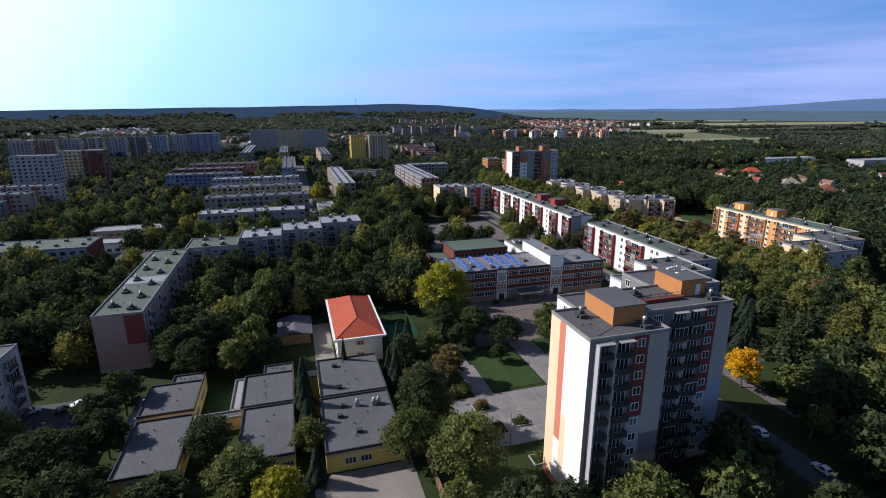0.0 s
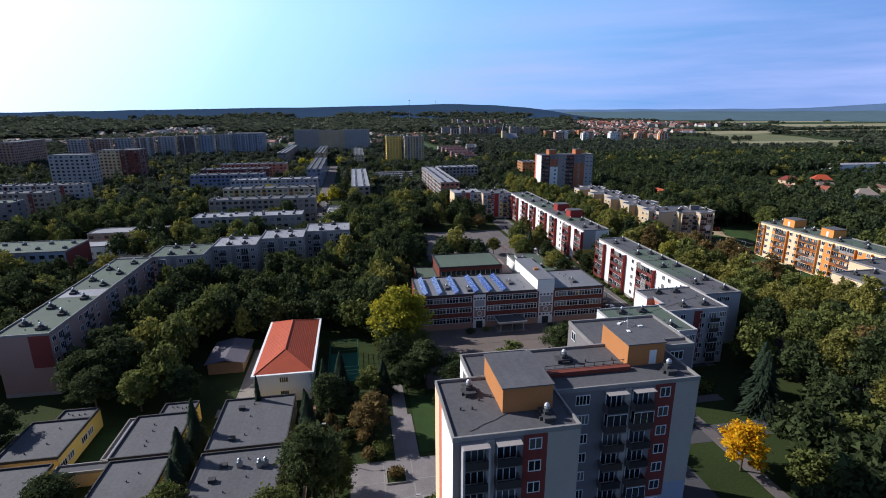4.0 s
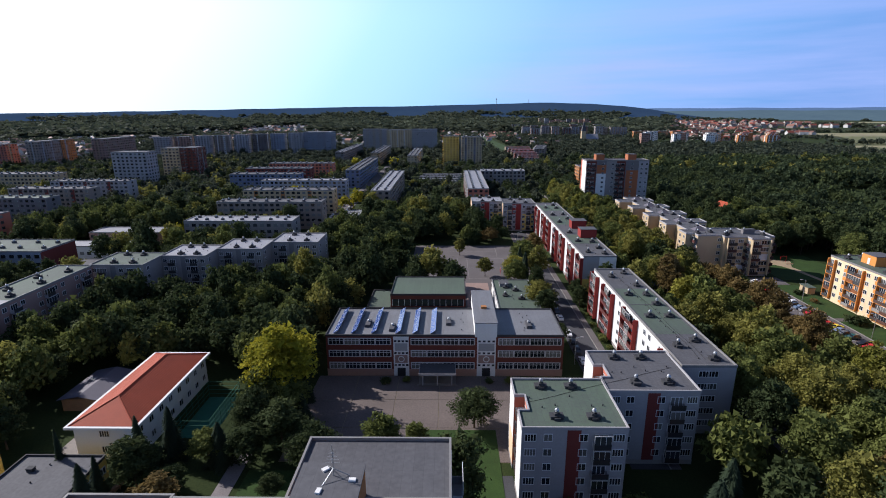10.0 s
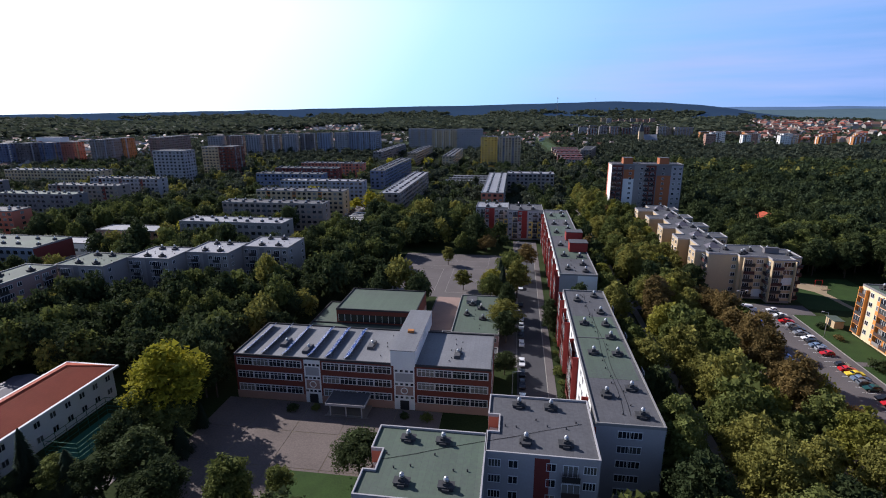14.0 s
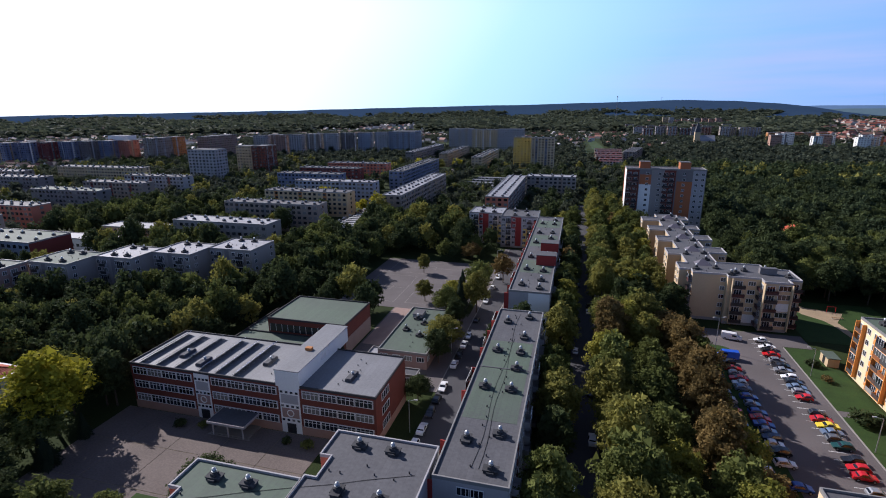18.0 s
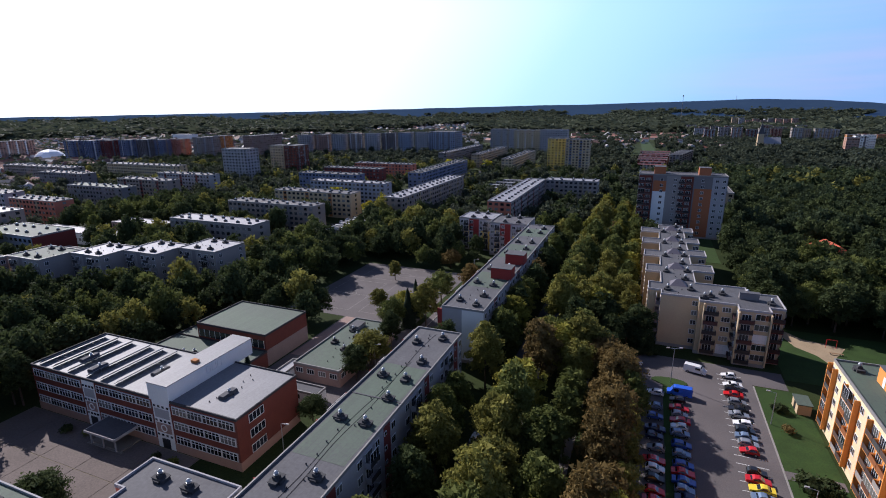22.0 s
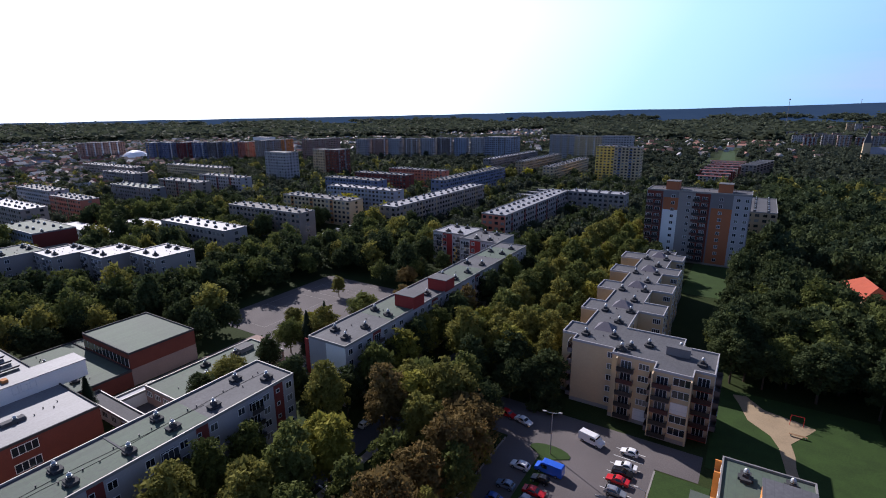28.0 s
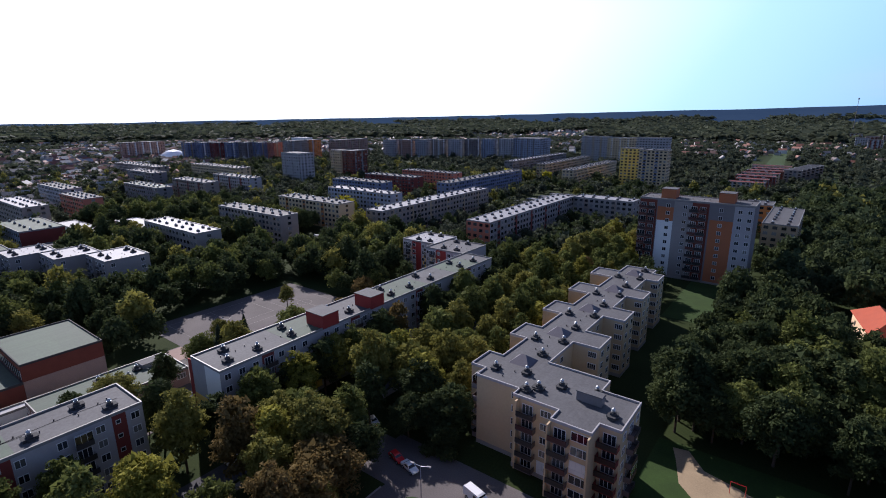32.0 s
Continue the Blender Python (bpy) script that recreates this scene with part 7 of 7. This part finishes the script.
CONIFER = (conifer_mesh(), MB().tube((0, 0, 0), (0, 0, 11), 0.2, 0.03, 7).mesh("trunk", BARK))
LABELS = {LEAF.name: "broad green deciduous tree in full leaf", LEAF_D.name: "dark green deciduous tree in full leaf", LEAF_O.name: "olive green tree turning yellow", LEAF_B.name: "tree with browning autumn leaves", LEAF_W.name: "deep green tree in dense forest", LEAF_A.name: "tree with leaves turning olive yellow", LEAF_Y.name: "tree with yellow-green autumn leaves", LEAF_OR.name: "young tree with bright orange-yellow autumn leaves"}


def tree(x, y, s=1.0, m=LEAF, k=None, sz=None):
    k = int(rng.integers(len(TREES))) if k is None else k
    ob_ = thing("tree", LABELS[m.name], "tree", (x, y, 0), "trees of the estate")
    ob_.rotation_euler = (0, 0, rng.random() * 6.28)
    ob_.scale = (s, s, sz or s)
    part("trunk", TREES[k][1], ob_)
    part("crown", crown(k, m), ob_)
    return ob_


def conifer(x, y, s=1.0, sz=None):
    ob_ = thing("conifer", "dark green conifer between the blocks", "conifer", (x, y, 0), "conifers of the estate")
    ob_.rotation_euler = (0, 0, rng.random() * 6.28)
    ob_.scale = (s, s, sz or s)
    part("trunk", CONIFER[1], ob_)
    part("crown", CONIFER[0], ob_)


PLACED = []
# trees that stand out
for x, y, s, m, sz in ((41.0, 140.8, 1.72, LEAF_Y, 1.36), (38.6, 136.4, 1.15, LEAF, 0.82), (43.5, 134.6, 1.1, LEAF, 0.8), (53.0, 120.0, 1.0, LEAF_D, 0.75), (46.0, 124.5, 1.1, LEAF_D, 0.75), (41, 121, 0.9, LEAF_D, 0.6), (33.0, 121.0, 0.75, LEAF, 0.5), (23.6, 114.0, 1.0, LEAF_D, 0.72), (98.5, 83.5, 0.95, LEAF_OR, 0.75), (16.8, 79.4, 1.0, LEAF, 0.92), (-37.5, 97, 0.9, LEAF_D, 0.7), (-38.5, 112, 1.0, LEAF_D, 0.75), (-27, 125, 1.1, LEAF_D, 0.8), (-17.5, 123.5, 1.0, LEAF, 0.7), (-8.5, 124.5, 0.9, LEAF_D, 0.65), (-56, 100, 1.1, LEAF, 0.85), (-0.8, 88.0, 0.75, LEAF, 0.6), (32.2, 105.4, 1.05, LEAF_B, 0.66), (30.0, 112.5, 0.7, LEAF_D, 0.5),
                       (83.6, 132.4, 0.95, LEAF_D, 0.70), (66.0, 119.5, 1.05, LEAF, 0.8), (72.0, 124.5, 0.6, LEAF, 0.45), (108.6, 198.5, 1.0, LEAF_O, 0.8), (83, 262, 0.7, LEAF_O, 0.55), (92.5, 232, 0.75, LEAF_O, 0.6), (103, 221, 0.9, LEAF, 0.85), (104, 229, 0.95, LEAF_A, 0.8), (98, 284, 0.9, LEAF_B, 0.7), (108.8, 209, 0.8, LEAF_D, 0.8), (112, 226, 1.1, LEAF_O, 1.0), (109, 246, 1.1, LEAF, 1.0), (116, 258, 0.9, LEAF_B, 0.8), (48.0, 112.0, 0.5, LEAF_D, 0.35), (109.0, 172.0, 0.6, LEAF_D, 0.5), (109.0, 190, 0.8, LEAF_D, 0.75), (121.8, 199, 0.6, LEAF_D, 0.6), (122.0, 206, 0.6, LEAF_D, 0.55), (172.8, 236.5, 1.1, LEAF_D, 0.9), (174.6, 231.5, 0.7, LEAF_D, 0.5), (170.0, 233.5, 0.8, LEAF_D, 0.7), (161.0, 214.0, 1.25, LEAF_O, 1.1), (166.5, 209.0, 1.2, LEAF_B, 1.05), (155.5, 207.0, 1.2, LEAF_A, 1.1), (152.5, 215.5, 1.15, LEAF, 1.1), (169.8, 202.0, 1.0, LEAF_B, 0.95), (151.0, 239.5, 1.2, LEAF, 1.1), (157.0, 242.0, 1.2, LEAF_O, 1.1), (163.0, 238.5, 1.1, LEAF_D, 0.95), (139.5, 214.0, 1.1, LEAF, 1.0), (140.0, 224.0, 1.15, LEAF_A, 1.0), (139.2, 235.0, 1.05, LEAF_O, 1.0),
                       (62.5, 93, 0.85, LEAF_D, 0.55), (60.5, 88, 0.8, LEAF, 0.5), (63, 102, 0.7, LEAF, 0.5), (-12, 78, 1.1, LEAF, 0.8), (-24, 74, 1.2, LEAF_D, 0.8), (-20, 66, 1.1, LEAF, 0.8), (-6, 72, 0.9, LEAF_Y, 0.65), (-38, 78, 1.2, LEAF_D, 0.9), (-18.8, 91, 0.85, LEAF_D, 0.72), (-46, 92, 1.2, LEAF_D, 0.9), (-58, 88, 1.2, LEAF, 0.9), (-42, 106, 1.0, LEAF_D, 0.7),
                       (159.5, 221.0, 1.0, LEAF, 1.0), (165.5, 217.5, 0.95, LEAF_D, 0.9), (156.6, 229.0, 1.0, LEAF_D, 1.0), (165.8, 231.0, 0.9, LEAF_D, 0.85), (-31, 130, 1.25, LEAF_D, 0.95), (-24, 132, 1.3, LEAF_D, 1.0), (-30, 142, 1.3, LEAF_D, 1.0)):
    tree(x, y, s, m, None, sz)
    PLACED.append((x, y, 5.0 * s))
for x, y, s, sz in ((19.8, 107.0, 0.85, 0.85), (18.9, 111.5, 0.6, 0.7), (-1.6, 99, 1.0, 0.85), (-1.4, 107, 0.85, 0.9), (-1.0, 93, 0.9, 0.7), (0, 79, 0.7, 0.6), (47.7, 133.0, 0.8, 0.6), (46.5, 142, 0.5, 0.45), (88.5, 176.0, 0.8, 0.8), (107, 224, 1.0, 1.0), (106, 232, 0.9, 1.0), (26, 122, 0.9, 0.9), (22.5, 118, 0.8, 0.95), (35.5, 121, 1.0, 0.7), (116.2, 99.6, 1.6, 1.15), (121.5, 106.0, 1.3, 1.05), (8.6, 116.8, 0.45, 0.8)):
    conifer(x, y, s, sz)
    PLACED.append((x, y, 3.0 * s))


def free(x, y, r=1.5):
    for a in BLOCKED:
        if a[0] - r < x < a[2] + r and a[1] - r < y < a[3] + r:
            return False
    for p in PLACED:
        if (x - p[0]) ** 2 + (y - p[1]) ** 2 < (p[2] + r) ** 2 * 0.6:
            return False
    return True


# rows along the street and the avenue
for xr, y0, y1, gap, sizes in ((139.6, 122, 345, 8.2, (0.85, 1.15)), (151.6, 60, 400, 8.0, (0.95, 1.3)), (159.8, 66, 218, 9.5, (0.85, 1.15)), (168.6, 62, 212, 8.4, (0.95, 1.25)), (172.2, 148, 212, 9.0, (0.65, 0.9)), (161.0, 238, 400, 9.2, (0.85, 1.15)), (168.4, 243, 400, 9.0, (0.8, 1.1)), (139.0, 54, 120, 8.4, (0.95, 1.25)), (146.0, 50, 112, 8.8, (1.0, 1.25))):
    y = y0 + rng.uniform(0, 4)
    while y < y1:
        x = xr + rng.uniform(-1.2, 1.2)
        if rng.random() > 0.05 and not (148 < x < 172 and 216 < y < 233):
            q = rng.random()
            brown = 0.55 if (x > 163 and 145 < y < 215) else 0.05
            palette_ = (LEAF, LEAF_D, LEAF, LEAF_D, LEAF_O) if y < 125 else (LEAF, LEAF_O, LEAF, LEAF_D, LEAF_D) if x < 142 else (LEAF, LEAF_O, LEAF_A, LEAF_O, LEAF)
            m = LEAF_B if q < brown else palette_[int(rng.integers(5))]
            sc = rng.uniform(*sizes)
            tree(x, y, sc, m, int(rng.integers(3)) * 3 + int(rng.integers(1, 3)), sc * rng.uniform(0.95, 1.12))
            PLACED.append((x, y, 4.6 * sc))
        y += gap * rng.uniform(0.82, 1.2)

# open places without trees
for r in ((17, 97, 60, 122), (88, 97, 113, 121), (88, 101, 124, 122), (95, 80, 106, 98), (-68, 104, -40, 134), (-12, 130, 8, 152), (28, 60, 60, 99), (-14, 40, 18, 82), (38, 98, 60, 118), (60, 224, 108, 278), (48, 121, 94, 154), (84, 176, 96, 224), (174, 128, 209, 230), (196, 240, 226, 261), (198, 206, 244, 262), (194, 262, 203, 380), (62, 112, 82, 121), (93, 138, 111, 172), (172, 104, 214, 130)):
    BLOCKED.append(r)
cand = []
for gx in np.arange(-130, 262, 6.5):
    for gy in np.arange(30, 352, 6.5):
        x, y = gx + rng.uniform(-2.4, 2.4), gy + rng.uniform(-2.4, 2.4)
        if 136 < x < 172.5 and y > 62:
            continue
        avenue = False
        wood = (x > 203 and y > 215) or (80 < x < 175 and y < 122) or (-36 < x < 46 and 150 < y < 232)
        if not free(x, y, 1.0 if avenue else 1.6):
            continue
        if not (avenue or wood) and rng.random() < 0.15:
            continue
        cand.append((x, y, avenue, wood))
cand.sort(key=lambda c: abs((c[0] - 30) * 145 - (c[1] - 90) * 155) / 212 + 0.5 * max(0, c[1] - 260))
near, mid = cand[:150], cand[150:]
kinds_east = [LEAF_D, LEAF_D, LEAF, LEAF_D, LEAF, LEAF_D]
kinds = [LEAF, LEAF_D, LEAF_D, LEAF, LEAF_D, LEAF_D]
for x, y, av, wd in near:
    east = x > 203 and y > 215
    s = rng.uniform(1.0, 1.45) if east else rng.uniform(0.75, 1.25)
    tree(x, y, s, (kinds_east if east else kinds)[int(rng.integers(6))], None, s * 0.95)


def woods(name, label, pts, m, cloud_n, leaf, tall=(8.5, 12.5), lobes=10):
    """Many trees joined in one object, too many to count."""
    temps = []
    for k in range(6):
        lo = crown_lobes(lobes, 4.1, 1.2, 10.5)
        temps.append(np.concatenate([leaf_cloud(cloud_n, lo, leaf), leaf_cloud(max(8, cloud_n // 6), [(l[0] * 0.7, l[1] * 0.7, l[2], l[3] * 0.7) for l in lo], leaf * 1.5)]))
    out = []
    for x, y, s in pts:
        tm = temps[int(rng.integers(6))]
        a = rng.random() * 6.283
        ca, sa = math.cos(a), math.sin(a)
        z = s * rng.uniform(tall[0], tall[1]) / 10.5
        out.append(np.stack([x + s * (ca * tm[:, 0] - sa * tm[:, 1]), y + s * (sa * tm[:, 0] + ca * tm[:, 1]), z * tm[:, 2] + (hill_z(x, y) if x * x + y * y > 8.4e6 else 0.0)], axis=1))
    if out:
        tagged(new(name, quads_mesh(name, np.concatenate(out), m, 3)), label, "trees", "", "stuff")


groups = {LEAF_W: [], LEAF: [], LEAF_D: [], LEAF_O: [], LEAF_B: []}
for x, y, av, wd in mid:
    groups[([LEAF_D, LEAF_D, LEAF_W, LEAF_D, LEAF, LEAF_D] if x > 203 else [LEAF, LEAF_D, LEAF_D, LEAF_D, LEAF_D, LEAF_O if rng.random() < 0.4 else LEAF])[int(rng.integers(6))]].append((x, y, rng.uniform(0.7, 1.25)))
for m, pts in groups.items():
    woods("tree_group", "dense group of trees, " + LABELS[m.name], pts, m, 1250, 0.40, (9.5, 14.0), 26)

far1 = []
for gx in np.arange(-420, 760, 8.4):
    for gy in np.arange(90, 640, 8.4):
        if -120 < gx < 262 and gy < 352:
            continue
        x, y = gx + rng.uniform(-3, 3), gy + rng.uniform(-3, 3)
        forest = x > 215
        garden = x > 330 and y < 460
        if garden and rng.random() < 0.55:
            continue
        if not forest and rng.random() < 0.34:
            continue
        if (x < 0 and -x > 4.0 * (y + 30)) or x > 1.75 * (y + 40):
            continue
        if free(x, y, 2.0):
            far1.append((x, y, rng.uniform(0.45, 0.8) if garden else rng.uniform(0.95, 1.35) if forest else rng.uniform(0.65, 1.0)))
sel = rng.random(len(far1))
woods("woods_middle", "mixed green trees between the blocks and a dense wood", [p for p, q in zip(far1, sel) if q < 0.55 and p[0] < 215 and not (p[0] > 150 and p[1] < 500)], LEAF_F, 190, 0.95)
edge = [p[0] > 150 and p[0] < 350 and p[1] < 500 for p in far1]
woods("woods_dark", "dark green trees between the blocks and a dense wood", [p for p, q, e in zip(far1, sel, edge) if 0.55 <= q < 0.9 and not e], LEAF_D, 190, 0.95)
woods("woods_edge", "dark green broad trees at the edge of the forest", [p for p, q, e in zip(far1, sel, edge) if q >= 0.55 and e], LEAF_D, 620, 0.50, (9, 13.5), 18)
woods("forest_edge", "deep green broad trees of the dense forest", [p for p, q, e in zip(far1, sel, edge) if q < 0.55 and e], LEAF_W, 620, 0.50, (9, 13.5), 18)
woods("woods_olive", "olive and browning trees scattered in the woods", [p for p, q in zip(far1, sel) if q >= 0.9 and not (150 < p[0] < 350 and p[1] < 500)], LEAF_O, 190, 0.95)
woods("forest", "deep green dense forest behind the stepped block", [p for p, q, e in zip(far1, sel, edge) if q < 0.55 and p[0] >= 215 and not e], LEAF_W, 230, 0.85)
woods("yellow_trees", "yellow autumn trees among far blocks", [(-36, 391, 1.1), (-28, 390, 1.2), (-20, 388, 1.1), (8, 372, 1.0), (16, 376, 1.1), (-24, 600, 1.4), (-12, 604, 1.3), (18, 598, 1.3), (-52, 300, 1.0), (-58, 286, 1.0), (-64, 300, 0.8)], LEAF_Y, 300, 0.8)
far2 = []
for gx in np.arange(-2000, 1700, 14):
    for gy in np.arange(100, 1500, 14):
        if (gy < 640 and -420 < gx < 760) or (gx >= 760 and gy < 470):
            continue
        x, y = gx + rng.uniform(-5, 5), gy + rng.uniform(-5, 5)
        if (x < 0 and -x > 4.0 * (y + 40)) or x > 1.7 * y or not free(x, y, 1):
            continue
        if 420 < x < 1250 and y > 1000 and rng.random() < 0.55:
            continue
        if x < 250 and rng.random() < 0.1:
            continue
        if noise.noise((x * 0.006, y * 0.006, 3.0)) < (-0.30 if x < 60 else -0.4):
            continue
        far2.append((x, y, rng.uniform(0.7, 1.1) if x > 560 and y < 1420 else rng.uniform(0.85, 1.3) if x > 250 else rng.uniform(0.6, 1.05)))
mass = [p[1] < 1180 and -500 < p[0] < 900 for p in far2]
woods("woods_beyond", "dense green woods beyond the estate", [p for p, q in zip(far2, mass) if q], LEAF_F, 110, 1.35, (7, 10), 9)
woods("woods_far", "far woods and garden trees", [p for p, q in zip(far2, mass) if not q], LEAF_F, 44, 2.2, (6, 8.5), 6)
far3 = []
for _ in range(22000):
    a, d = rng.uniform(-84, 70), rng.uniform(1450, 3350)
    x, y = d * math.sin(radians(a)), d * math.cos(radians(a))
    if noise.noise((x * 0.003, y * 0.003, 9.0)) > (0.22 if a > 24 else -0.12) and free(x, y, 1):
        far3.append((x, y, rng.uniform(1.3, 2.1) if a > 24 else rng.uniform(1.8, 3.2)))
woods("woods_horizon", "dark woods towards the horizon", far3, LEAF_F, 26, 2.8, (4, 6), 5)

# clipped shrubs in the beds and on the lawn
random.seed(31)
shrub_lobes = [(0, 0, 0.7, 0.8), (0.5, 0.2, 0.6, 0.6), (-0.5, -0.1, 0.6, 0.6), (0.1, -0.5, 0.5, 0.6)]
random.seed(33)
shrub_me = {m.name: quads_mesh("shrub", leaf_cloud(520, shrub_lobes, 0.15), m, 3) for m in (LEAF, LEAF_D, LEAF_B)}
for x, y, s, m in [(36.1, 92.8, 1.4, LEAF_B), (36.4, 84.2, 1.4, LEAF_B), (42.1, 85.5, 1.2, LEAF), (40.7, 73.5, 1.2, LEAF), (202.5, 186, 2.3, LEAF_D), (205.5, 186.5, 2.0, LEAF_D), (203.0, 212, 1.6, LEAF_D), (203, 204, 1.2, LEAF_B), (66, 123, 1.5, LEAF), (95, 119, 1.8, LEAF_D), (97.5, 108, 2.0, LEAF), (110, 110, 2.2, LEAF), (63, 150, 1.2, LEAF_D), (68, 151, 1.0, LEAF), (88, 150.5, 1.0, LEAF_D), (93, 150, 1.2, LEAF)] + [(U(121.9, 123.6), 140 + 4.1 * k + U(-1.2, 1.2), U(0.7, 1.4), random.choice((LEAF, LEAF_D, LEAF_D))) for k in range(16)] + [(U(172.5, 177), U(228.5, 231), U(1.2, 1.8), LEAF_D) for _ in range(8)] + [(U(24, 35), U(98, 126), U(0.8, 1.6), random.choice((LEAF, LEAF_D, LEAF_B))) for _ in range(22)]:
    sh = thing("shrub", "rounded leafy garden shrub on bare soil", "shrub", (x, y, 0.05), "shrubs", data=shrub_me[m.name])
    sh.scale = (s, s, s * U(0.8, 1.1))
    sh.rotation_euler = (0, 0, U(0, 6))
